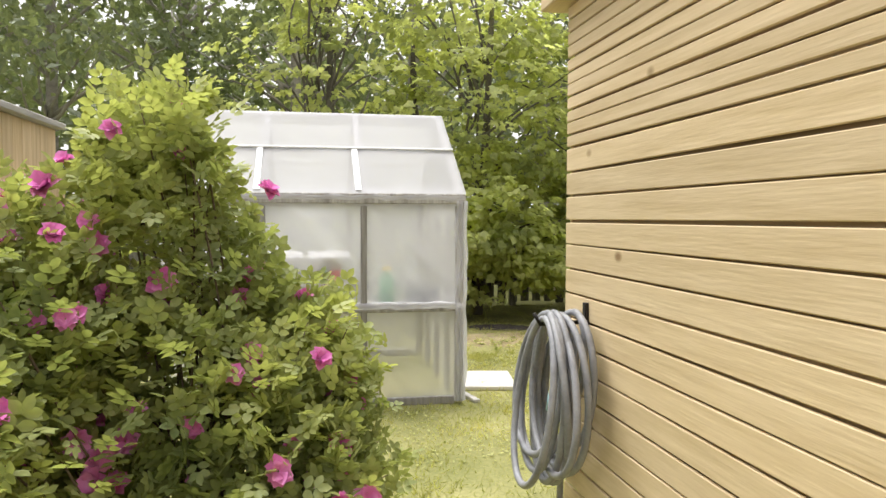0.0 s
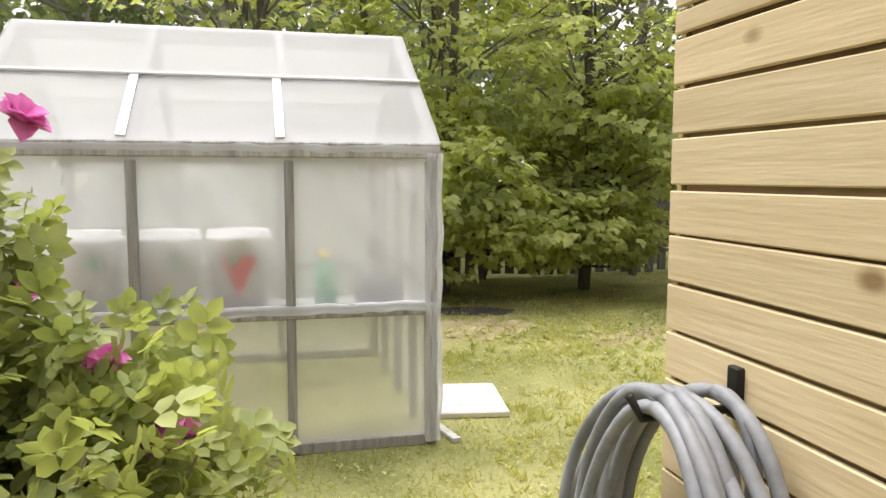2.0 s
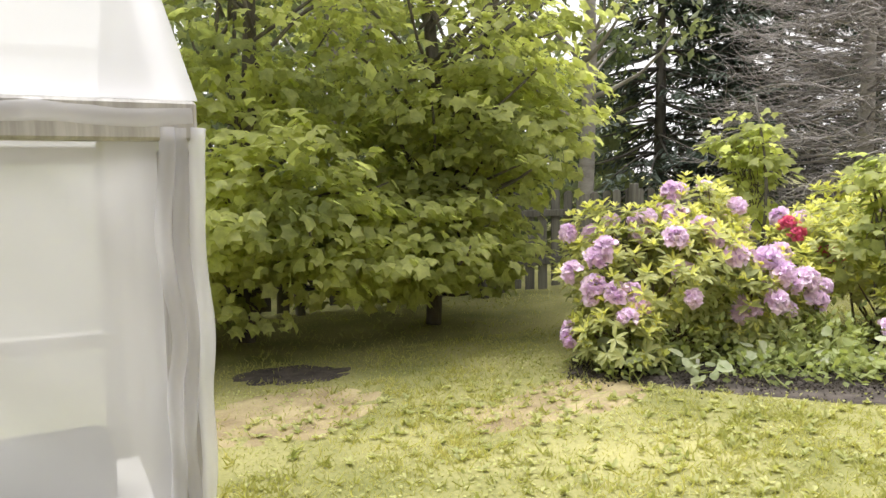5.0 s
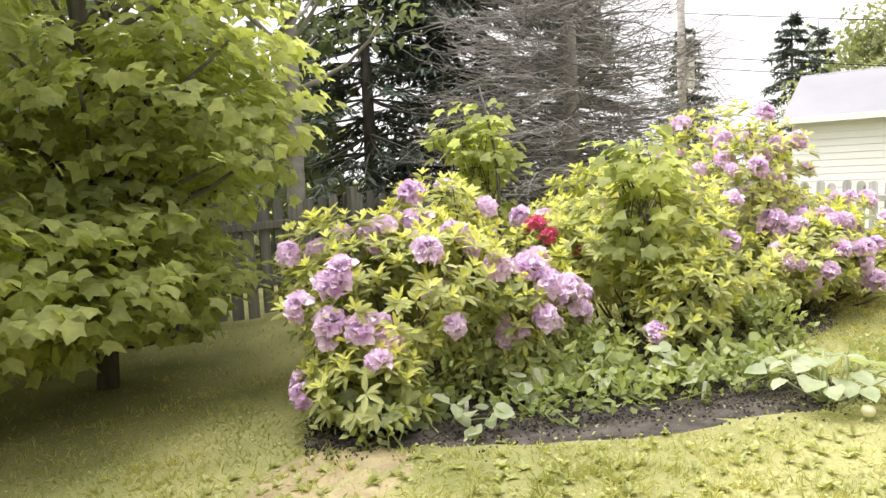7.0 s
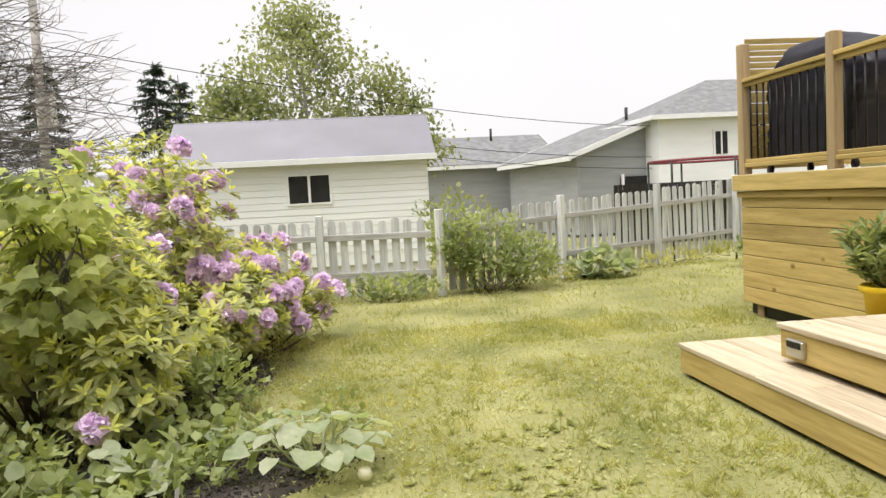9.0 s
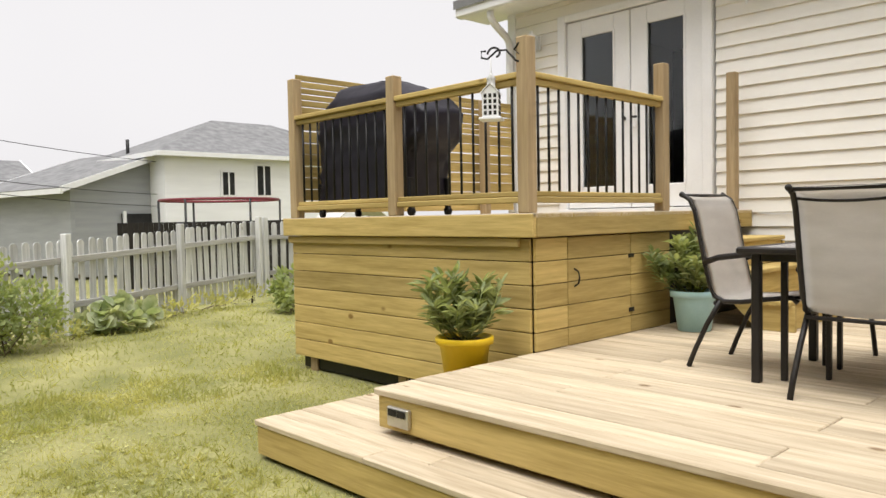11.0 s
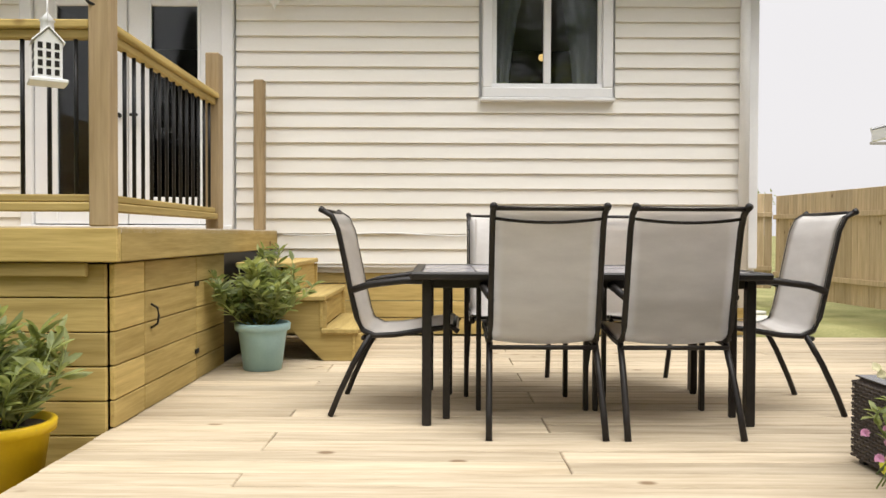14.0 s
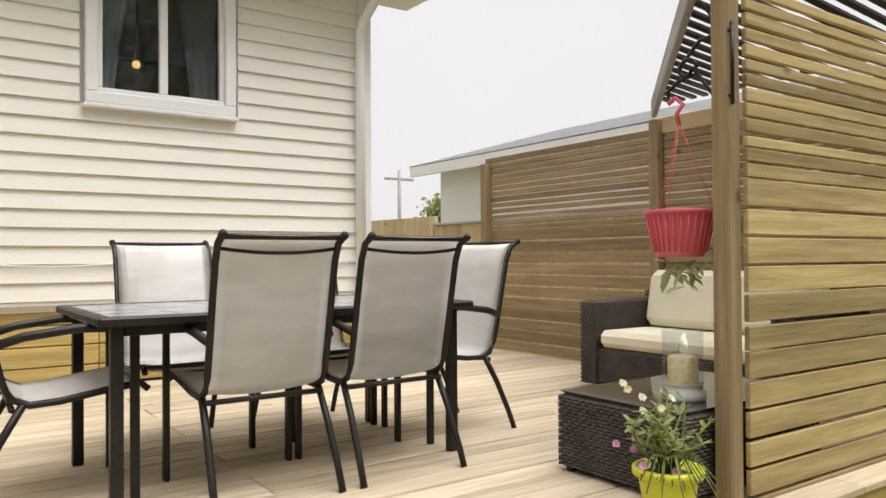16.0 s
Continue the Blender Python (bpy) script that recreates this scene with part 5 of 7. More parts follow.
def film_sheet(name, p00, p10, p01, nx, ny, material, parent, sag=0.02, seed=0.0):
    """A taut but wrinkled sheet over a rectangle."""
    a, u, v = Vector(p00), Vector(p10) - Vector(p00), Vector(p01) - Vector(p00)
    nrm = u.cross(v).normalized()
    bm = bmesh.new()
    g = []
    for j in range(ny + 1):
        row = []
        for i in range(nx + 1):
            s, t = i / nx, j / ny
            edge = min(1, 6 * min(s, 1 - s, t, 1 - t))
            f = sag * edge * (noise.noise((s * u.length * 2.2 + seed, t * v.length * 1.1 + s * 2, seed)) + 0.5 * noise.noise(((s + t * 0.8) * 6 + seed, (s - t) * 1.2, seed)))
            row.append(bm.verts.new(a + u * s + v * t + nrm * f))
        g.append(row)
    for j in range(ny):
        for i in range(nx):
            bm.faces.new((g[j][i], g[j][i + 1], g[j + 1][i + 1], g[j + 1][i]))
    return from_bm(name, bm, material, parent, smooth=True)


def build_greenhouse():
    g = root("greenhouse", 0, 6.4, 0, label="timber greenhouse wrapped in milky plastic film", category="greenhouse")
    y0, y1, EZ, RZ = GY0 - 6.4, GY1 - 6.4, 1.55, 2.25
    bays = [GX1 - 0.71 * k for k in range(4)]
    for yy in (y0, y1):
        for x in bays:
            w = 0.045 if x != GX1 else 0.06
            box("stud", x - w, x, yy - 0.02, yy + 0.05, 0.02, EZ - 0.09, STUD, g, 0.005)
        box("plate", bays[-1] - 0.06, GX1 + 0.01, yy - 0.03, yy + 0.05, EZ - 0.075, EZ, STUD, g, 0.006)
        box("mid_rail", bays[-1], GX1 + 0.006, yy - 0.025, yy + 0.05, 0.69, 0.755, STUD, g, 0.006)
        box("sole_plate", bays[-1], GX1 - 0.062, yy, yy + 0.05, 0.0, 0.06, STUD, g, 0.005)
    for yy in np.linspace(y0 + 0.5, y1 - 0.5, 3):
        box("stud", GX1 - 0.05, GX1 - 0.005, yy - 0.03, yy + 0.03, 0.02, EZ + 0.3, STUD, g, 0.005)
    for x in bays:
        for s in (-1, 1):
            L = math.hypot(1.0, RZ - EZ)
            r = box("rafter", x - 0.05, x, -L / 2, L / 2, -0.03, 0.03, STUD, g, 0.004)
            r.matrix_basis = pose(x - 0.025, s * 0.5, (EZ + RZ) / 2 - 0.05, -s * math.degrees(math.atan2(RZ - EZ, 1.0)), 0, 0)
    box("ridge", bays[-1], GX1 - 0.002, -0.02, 0.02, RZ - 0.1, RZ - 0.02, GREYX, g)
    for s in (-1, 1):
        box("purlin", bays[-1], GX1 - 0.002, s * 0.5 - 0.02, s * 0.5 + 0.02, (EZ + RZ) / 2 - 0.06, (EZ + RZ) / 2 - 0.015, WHITE, g)
    for k in range(3):
        a, b = bays[k + 1], bays[k]
        film_sheet("film", (a, y0 + 0.012, 0.03), (b, y0 + 0.012, 0.03), (a, y0 + 0.012, 0.70), 26, 24, FILM, g, 0.03, k * 3.1)
        film_sheet("film", (a, y0 + 0.012, 0.74), (b, y0 + 0.012, 0.74), (a, y0 + 0.012, EZ - 0.04), 26, 28, FILM, g, 0.035, k * 5.3 + 1)
    film_sheet("film", (bays[-1], y1 + 0.07, 0.03), (GX1, y1 + 0.07, 0.03), (bays[-1], y1 + 0.07, EZ), 20, 20, FILM, g, 0.02, 9)
    film_sheet("film", (GX1 + 0.008, y0, 0.03), (GX1 + 0.008, y1, 0.03), (GX1 + 0.008, y0, EZ), 24, 20, FILM, g, 0.015, 11)
    film_sheet("film", (bays[-1] - 0.07, y0, 0.03), (bays[-1] - 0.07, y1, 0.03), (bays[-1] - 0.07, y0, EZ), 20, 20, FILM, g, 0.02, 12)
    film_sheet("roof_film", (bays[-1] - 0.05, y0 - 0.03, EZ), (GX1 + 0.012, y0 - 0.03, EZ), (bays[-1] - 0.05, 0, RZ), 60, 24, ROOFFILM, g, 0.014, 14)
    film_sheet("roof_film", (bays[-1] - 0.05, y1 + 0.03, EZ), (GX1 + 0.012, y1 + 0.03, EZ), (bays[-1] - 0.05, 0, RZ), 40, 16, ROOFFILM, g, 0.014, 15)
    for xx in (GX1 + 0.009, bays[-1] - 0.06):
        bm = bmesh.new()
        bm.faces.new([bm.verts.new(v) for v in ((xx, y0, EZ), (xx, y1, EZ), (xx, 0, RZ))])
        from_bm("gable_film", bm, FILM, g)
    for x in bays[1:3]:
        L = 0.5 * math.hypot(1.0, RZ - EZ)
        b = box("roof_batten", -0.022, 0.022, -L / 2, L / 2, -0.004, 0.004, WHITE, g, 0.002)
        b.matrix_basis = pose(x - 0.06, y0 + 0.24, EZ + 0.17 + 0.022, math.degrees(math.atan2(RZ - EZ, 1.03)), 0, 0)
    box("seam", bays[-1] - 0.05, GX1 + 0.012, y0 + 0.47, y0 + 0.52, (EZ + RZ) / 2 + 0.005, (EZ + RZ) / 2 + 0.022, WHITE, g, 0.006)
    # crumpled film wrapped round plate, mid rail and corner
    for nm, pts in (("film_wrap", [(x, y0 - 0.012 + 0.01 * noise.noise((x * 9, 1, 0)), EZ - 0.03 + 0.012 * noise.noise((x * 7, 0, 0))) for x in np.linspace(bays[-1], GX1, 50)]),
                    ("film_wrap", [(x, y0 - 0.014 + 0.012 * noise.noise((x * 11, 3, 0)), 0.735 + 0.014 * noise.noise((x * 8, 2, 0))) for x in np.linspace(bays[-1], GX1, 50)])):
        tube(nm, [pts], 0.026, FILM, g, 9)
    for k in range(3):
        tube("film_wrap", [[(GX1 - 0.05 + 0.028 * k + 0.02 * noise.noise((z * 5, k * 3.0, 1)), y0 - 0.022 + 0.014 * noise.noise((z * 8, k * 5.0, 4)), z) for z in np.linspace(0.03, EZ - 0.05, 46)]], 0.016, FILM, g, 7)
    for part in g.children:
        if "film" in part.name:
            part.visible_shadow = False
    # shelf and what stands on it
    box("shelf", bays[-1] + 0.02, GX1 - 0.08, y0 + 0.07, y0 + 0.42, 0.70, 0.725, GREYX, g, 0.004)
    return g


build_greenhouse()


def bucket(x, y, tri):
    b = root("bucket", x, y, 0.726, label="white plastic bucket with a printed triangle", category="bucket", group="white buckets on the greenhouse shelf")
    lathe("body", [(0, 0), (0.135, 0), (0.153, 0.34), (0.162, 0.342), (0.163, 0.365), (0.153, 0.365), (0.153, 0.395), (0.145, 0.395), (0.14, 0.3), (0, 0.01)], WHITE, b)
    if tri:
        prism("printed_triangle", [(-0.088, 0.27), (0.088, 0.27), (0.0, 0.075)], 0.002, TRIRED, b, pose(0.0, -0.156, 0), 0)
    else:
        tube("printed_triangle", [[(-0.07, -0.16, 0.24), (0.0, -0.16, 0.085), (0.0, -0.16, 0.085), (0.07, -0.16, 0.24)]], 0.002, TRIRED, b, 4)
    prism("printed_leaf", [(-0.03, 0.25), (-0.01, 0.225), (0.03, 0.25), (0.01, 0.285)], 0.002, GREENP, b, pose(-0.03 if tri else 0.05, -0.16, 0), 0)


bucket(-0.22, 5.60, True)
bucket(-0.56, 5.60, False)
bucket(-0.92, 5.60, False)
jug = root("plastic_jug", 0.20, 5.52, 0.726, label="green plastic bottle with a yellow cap on the shelf", category="bottle")
lathe("body", [(0, 0), (0.05, 0), (0.055, 0.02), (0.055, 0.2), (0.03, 0.24), (0.03, 0.255)], GREENP, jug)
lathe("cap", [(0.034, 0.255), (0.034, 0.285), (0, 0.287)], YELLOW, jug)
tray = box("seed_tray", 0.36, 0.60, 5.47, 5.70, 0.727, 0.86, BLACK, None, 0.02)
tagged(tray, "dark plastic seed tray on the greenhouse shelf", "tray")
bag = lathe("soil_bag", [(0, 0), (0.2, 0.0), (0.24, 0.1), (0.2, 0.38), (0.06, 0.45), (0, 0.45)], YELLOW, None, pose(-0.62, 6.5, 0.02), 18)
tagged(bag, "yellow plastic bag of potting soil in the greenhouse", "bag")

slab = root("paving_slab", 1.07, 6.05, 0, -8, label="pale square concrete paving slab by the greenhouse", category="paving slab", kind="structure")
box("slab", -0.24, 0.24, -0.30, 0.30, 0.0, 0.04, CONCRETE, slab, 0.008)
lath = box("loose_board", 0.80, 0.85, 5.38, 5.72, 0.003, 0.03, GREYX, None, 0.004, rot=(0, 0, 12))
tagged(lath, "short weathered board lying on the grass", "board")

# ---- fences ----


def picket(h, w, t, material, pointed):
    pts = [(-w / 2, 0), (w / 2, 0), (w / 2, h - (0.0 if not pointed else 0.03)), (w / 4, h), (-w / 4, h), (-w / 2, h - (0.0 if not pointed else 0.03))] if pointed else [(-w / 2, 0), (w / 2, 0), (w / 2, h), (-w / 2, h)]
    ob = prism("picket", pts, t, material, None, None, 0.003)
    me = ob.data
    bpy.data.objects.remove(ob)
    return me


def picket_fence(name, ax, ay, bx, by, h0, h1, pitch, w, material, railmat, label, zb=0.04):
    L = math.hypot(bx - ax, by - ay)
    ang = math.degrees(math.atan2(by - ay, bx - ax))
    f = root(name, ax, ay, 0, ang, label=label, category="fence", kind="structure")
    rr = random.Random(int(L * 97))
    n = int(L / pitch)
    meshes = {}
    for i in range(n):
        h = round(h0 + (h1 - h0) * i / n, 1 if h1 - h0 > 0.1 else 2)
        if h not in meshes:
            meshes[h] = picket(h, w, 0.018, material, True)
        p = put(new("picket", meshes[h]), f, pose(i * pitch + pitch / 2, 0.0, zb + rr.uniform(-0.02, 0.02), rr.uniform(-1, 1), rr.uniform(-1.2, 1.2), 0))
        p.scale = (1, 1, (h0 + (h1 - h0) * i / n) / h)
    for fz in (0.28, 0.78):
        a, b = h0 * fz, h1 * fz
        r = box("rail", 0, L, -0.055, -0.015, -0.04, 0.04, railmat, f, 0.004)
        r.matrix_basis = pose(L / 2, -0.035, (a + b) / 2 + zb, 0, -math.degrees(math.atan2(b - a, L)), 0)
    for k in range(int(L / 2.2) + 1):
        t = min(k * 2.2, L - 0.05)
        hh = h0 + (h1 - h0) * t / L
        box("fence_post", t - 0.045, t + 0.045, -0.15, -0.06, 0, hh + 0.08 + zb, material, f, 0.008)


picket_fence("picket_fence", 11.95, 4.75, 15.25, -1.2, 1.02, 1.30, 0.165, 0.105, GREYZ, GREYX, "weathered pale grey wooden picket fence")
picket_fence("picket_fence", 15.25, -1.25, 15.0, -6.5, 1.28, 1.28, 0.165, 0.105, GREYZ, GREYX, "weathered pale grey wooden picket fence")
picket_fence("picket_fence", 12.6, 10.6, 11.95, 4.8, 1.04, 1.0, 0.165, 0.105, GREYZ, GREYX, "weathered pale grey wooden picket fence")
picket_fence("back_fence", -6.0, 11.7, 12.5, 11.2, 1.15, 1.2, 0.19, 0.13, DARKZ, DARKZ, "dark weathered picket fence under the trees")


def board_fence(name, ax, ay, bx, by, z0, h, label, cap=True):
    L = math.hypot(bx - ax, by - ay)
    f = root(name, ax, ay, z0, math.degrees(math.atan2(by - ay, bx - ax)), label=label, category="fence", kind="structure")
    n = int(L / 0.145)
    me = picket(h, 0.14, 0.02, FENCEZ, False)
    for i in range(n):
        put(new("board", me), f, pose(0.0725 + i * 0.145, 0.002 * (i % 2), 0))
    for z in (0.35, h - 0.45):
        box("rail", 0, L, -0.06, -0.014, z, z + 0.085, FENCEZ, f, 0.004)
        box("rail", 0, L, 0.016, 0.06, z, z + 0.085, FENCEZ, f, 0.004)
    if cap:
        box("cap", -0.02, L + 0.02, -0.07, 0.07, h + 0.002, h + 0.04, GREYX, f, 0.005)
        box("cap_trim", -0.02, L + 0.02, -0.035, -0.012, h - 0.09, h, FENCEZ, f, 0.004)
    for k in range(int(L / 2.4) + 1):
        box("fence_post", k * 2.4, k * 2.4 + 0.09, -0.11, -0.02, 0, h + 0.0, FENCEZ, f, 0.006)


board_fence("board_fence", -1.97, 5.2, -1.97, -6.0, 0, 1.93, "new tan board fence with a grey cap rail")
board_fence("board_fence", -1.6, -9.3, 2.1, -10.5, 0.3, 1.85, "new tan board fence across the side yard", False)
board_fence("board_fence", -1.95, -6.05, -1.65, -9.25, 0.2, 1.9, "new tan board fence along the side yard", False)
for k, (px, py) in enumerate(((1.35, -3.2), (1.25, -4.0), (1.15, -4.9), (1.05, -5.9))):
    fs = root("stepping_stone", px, py, ground_height(px, py), 20 * k, label="flat pale flagstone in the side-yard grass", category="stepping stone", group="stepping stones")
    prism("stone", [(-0.35, -0.25), (0.2, -0.32), (0.38, 0.05), (0.15, 0.3), (-0.3, 0.22)], 0.04, CONCRETE, fs, pose(0, 0, 0.02, 90, 0, 0), 0.01)

# ---- vegetation ----


def shrub(name, x, y, label, category, blobs, n, size, template, material, per=6, spread=0.04, up=0.5, stems=10, stemmat=None, group=""):
    """Blobs of leafy sprays over a few stems."""
    s = root(name, x, y, 0, label=label, category=category, group=group)
    tot = sum(r[0] * r[2] for _, r in blobs)
    PP, VV, paths = [], [], []
    for c, r in blobs:
        P, V = shell(max(8, int(n / per * r[0] * r[2] / tot)), c, r)
        Q, W = sprays(P, V, per, spread)
        PP.append(Q), VV.append(W)
        for _ in range(stems):
            q = P[RNG.integers(len(P))]
            paths.append(limb((RNG.normal() * 0.12 + 0.3 * c[0], RNG.normal() * 0.12 + 0.3 * c[1], 0), q, 0.045, 7))
    P, V = np.concatenate(PP), np.concatenate(VV)
    k = (P[:, 2] > 0.03) & (P[:, 0] + x < 0.18) if name == "rose_bush" else P[:, 2] > 0.03
    P, V = P[k], V[k]
    D = V * 0.7 + RNG.normal(size=P.shape) * 0.6 + (0, 0, up)
    U = V * 0.6 + (0, 0, 1.0) + RNG.normal(size=P.shape) * 0.35
    leaves("foliage", template, P, D, U, RNG.uniform(0.65, 1.2, len(P)) * size, material, s, "stuff")
    tube("stems", paths, 0.006, stemmat or STEM, s, 5, taper=[1.0, 0.7, 0.3])
    return s, P, V


# rose bush by the start of the walk
rose_blobs = [((-0.15, 0.05, 0.55), (0.60, 0.62, 0.58)), ((-0.35, 0.25, 1.2), (0.46, 0.45, 0.52)), ((-0.36, 0.1, 1.58), (0.24, 0.3, 0.30)), ((-0.8, -0.1, 0.8), (0.55, 0.7, 0.75)),
              ((0.2, 0.2, 0.70), (0.30, 0.30, 0.38)), ((0.2, 0.0, 0.35), (0.45, 0.5, 0.36)), ((-1.1, 0.4, 0.7), (0.45, 0.45, 0.6)), ((-0.95, -0.8, 0.65), (0.45, 0.6, 0.62))]
rose, RP, RV = shrub("rose_bush", -0.62, 2.95, "large rugosa rose bush with deep pink blossoms", "rose bush", rose_blobs, 12500, 0.092, LEAF_ROSE, ROSELEAF, 5, 0.05, 0.5, 16)
ROSES = [blossom_mesh("blossom", 5 + k, 3, ROSEPINK, 0.046, 0.3) for k in range(3)]
for i in range(210):
    j = RNG.integers(len(RP))
    if RP[j][2] < 0.25 or RV[j][2] < -0.3 or (RV[j][1] > 0.6):
        continue
    put(new("blossom", ROSES[i % 3]), rose, face_to(RP[j] + RV[j] * 0.05, RV[j] + np.array((0, -0.6, 0.35)), RNG.uniform(0, 360), RNG.uniform(0.75, 1.2)))


def rhododendron(name, x, y, label, blobs, whorls, flower, nfl, leafsize=0.10, flower_top=0.2):
    """Whorls of long leaves on stems, with young pale leaves and round flower trusses."""
    s = root(name, x, y, 0, label=label, category="rhododendron")
    tot = sum(r[0] * r[2] for _, r in blobs)
    C, N, paths = [], [], []
    for c, r in blobs:
        P, V = shell(int(whorls * r[0] * r[2] / tot), c, r, 0.3, -0.75)
        C.append(P), N.append(V)
        for q in P[:14]:
            paths.append(limb((c[0] * 0.6 + RNG.normal() * 0.1, c[1] * 0.6 + RNG.normal() * 0.1, 0), q, 0.1, 7))
    C, N = np.concatenate(C), np.concatenate(N)
    k = C[:, 2] > 0.1
    C, N = C[k], N[k]
    tube("stems", paths, 0.011, STEM, s, 5, taper=[1, 0.7, 0.35])
    young = RNG.random(len(C)) < 0.62 + 0.3 * N[:, 2]
    for sel, m, per, size, lift, nm in ((np.ones(len(C), bool), RHODOLEAF, 8, leafsize, 0.15, "foliage"), (young, RHODONEW, 6, leafsize * 0.75, 0.95, "young_foliage")):
        c, nn = C[sel], N[sel] * 0.6 + (0, 0, 0.75)
        nn /= np.linalg.norm(nn, axis=1)[:, None]
        c, nn = np.repeat(c, per, 0), np.repeat(nn, per, 0)
        rad = np.cross(nn, unit(len(nn)))
        rad /= np.linalg.norm(rad, axis=1)[:, None]
        D = rad + nn * (lift + RNG.normal(size=(len(nn), 1)) * 0.22)
        leaves(nm, LEAF_LONG, c + nn * (0.03 if lift > 0.5 else 0), D, nn + RNG.normal(size=nn.shape) * 0.15, RNG.uniform(0.7, 1.15, len(c)) * size, m, s, "stuff")
    meshes = []
    for v in range(3):
        n = 15
        d = unit(90)
        d = np.concatenate([d[d[:, 2] > -0.25][:n * 2], [(0.1, 0.05, 1.0), (-0.15, 0.1, 0.97), (0.1, -0.2, 0.95)]])
        P, D, U = [], [], []
        for q in d:
            t = np.cross(q, unit(1)[0])
            t /= np.linalg.norm(t)
            w = np.cross(q, t)
            for a in range(5):
                e = t * math.cos(a * 1.2566) + w * math.sin(a * 1.2566)
                P.append(q * 0.036)
                D.append(e * 0.8 + q * 0.7)
                U.append(q - e * 0.5)
        P, D = np.array(P), np.array(D) + RNG.normal(size=(len(D), 3)) * 0.22
        P = P * RNG.uniform(0.75, 1.35, (len(P), 1)) * (1.1, 1.1, 0.85)
        ob = leaves("flower_truss", (ROUNDED[0] * (1.35, 1, 1.6), ROUNDED[1]), P, D, U, RNG.uniform(0.035, 0.058, len(P)), flower)
        meshes.append(ob.data)
        bpy.data.objects.remove(ob)
    made = 0
    for j in RNG.permutation(len(C)):
        if made >= nfl:
            break
        if N[j][2] < flower_top - 0.5 or (N[j][2] < 0.75 and N[j][0] * 0.6 + N[j][1] * 0.8 > 0.5):
            continue
        put(new("flower_truss", meshes[made % 3]), s, face_to(C[j] + N[j] * 0.05, N[j] + np.array((0, -0.3, 0.6)), RNG.uniform(0, 360), RNG.uniform(0.75, 1.3)))
        made += 1


rhododendron("rhododendron", 4.8, 8.2, "lilac-flowering rhododendron shrub in the bed", [((-0.05, 0.1, 0.62), (0.80, 0.75, 0.58)), ((0.5, 0.3, 0.86), (0.6, 0.6, 0.48)), ((-0.68, -0.2, 0.28), (0.40, 0.40, 0.28)), ((0.5, -0.4, 0.45), (0.6, 0.4, 0.4))], 1150, LILAC, 64)
rhododendron("red_rhododendron", 6.05, 8.0, "crimson-flowering rhododendron among the lilac ones", [((0, 0, 0.65), (0.3, 0.3, 0.42))], 90, RED, 5)
rhododendron("rhododendron", 6.9, 7.6, "large rhododendron with pale new growth", [((0, 0, 0.66), (0.95, 0.75, 0.62)), ((0.3, 0.4, 0.9), (0.8, 0.7, 0.5)), ((-0.3, -0.45, 0.42), (0.7, 0.4, 0.40)), ((0.9, -0.6, 0.42), (0.75, 0.5, 0.42))], 1500, LILAC, 18)
rhododendron("rhododendron", 8.6, 7.2, "tall rhododendron covered in lilac flower trusses", [((-0.1, 0.3, 0.95), (0.8, 0.8, 0.85)), ((0.5, -0.1, 0.55), (0.7, 0.8, 0.55)), ((-0.2, -0.5, 0.5), (0.8, 0.45, 0.5)), ((0.7, -0.75, 0.32), (0.5, 0.5, 0.34))], 1500, LILAC, 130)


def maple(x, y, blobs, trunk, n, label, size=0.118, name="maple_tree"):
    """Maple with drooping lobed leaves in flat sprays on spreading limbs."""
    s = root(name, x, y, 0, label=label, category="tree")
    paths, PP, VV = [], [], []
    for t in trunk:
        paths.append(limb(t[0], t[1], 0.05, 8))
    tube("trunk", paths, 0.075 if n > 3000 else 0.02, BARK, s, 9, taper=[1, 0.85, 0.6, 0.35])
    tot = sum(r[0] * r[2] for _, r in blobs)
    lim = []
    for c, r in blobs:
        m = max(6, int(n / 9 * r[0] * r[2] / tot * (0.5 if c[2] > 2.5 else 1.15)))
        P, V = shell(m, c, r, 0.5, -0.95, 14, 0.35)
        # flat sprays
        Q = np.repeat(P, 9, 0) + RNG.normal(size=(len(P) * 9, 3)) * (0.14, 0.14, 0.035) * (size / 0.15)
        W = np.repeat(V, 9, 0)
        PP.append(Q), VV.append(W)
        for q in P[:12]:
            h = min(max(q[2] * 0.7, 0.3), 3.6)
            lim.append(limb((RNG.normal() * 0.1, RNG.normal() * 0.1, h), q, 0.08, 6))
    tube("limbs", lim, 0.018 if n > 3000 else 0.006, BARK, s, 5, taper=[1, 0.7, 0.35])
    P, V = np.concatenate(PP), np.concatenate(VV)
    k = P[:, 2] > 0.12
    P, V = P[k], V[k]
    D = V * (0.8, 0.8, 0.1) + RNG.normal(size=P.shape) * (0.5, 0.5, 0.2) + (0, 0, -0.42)
    U = V * 0.85 + (0, 0, 0.8) + RNG.normal(size=P.shape) * 0.3
    leaves("foliage", LEAF_MAPLE, P, D, U, RNG.uniform(0.55, 1.15, len(P)) * size, MAPLE, s, "stuff")
    return s


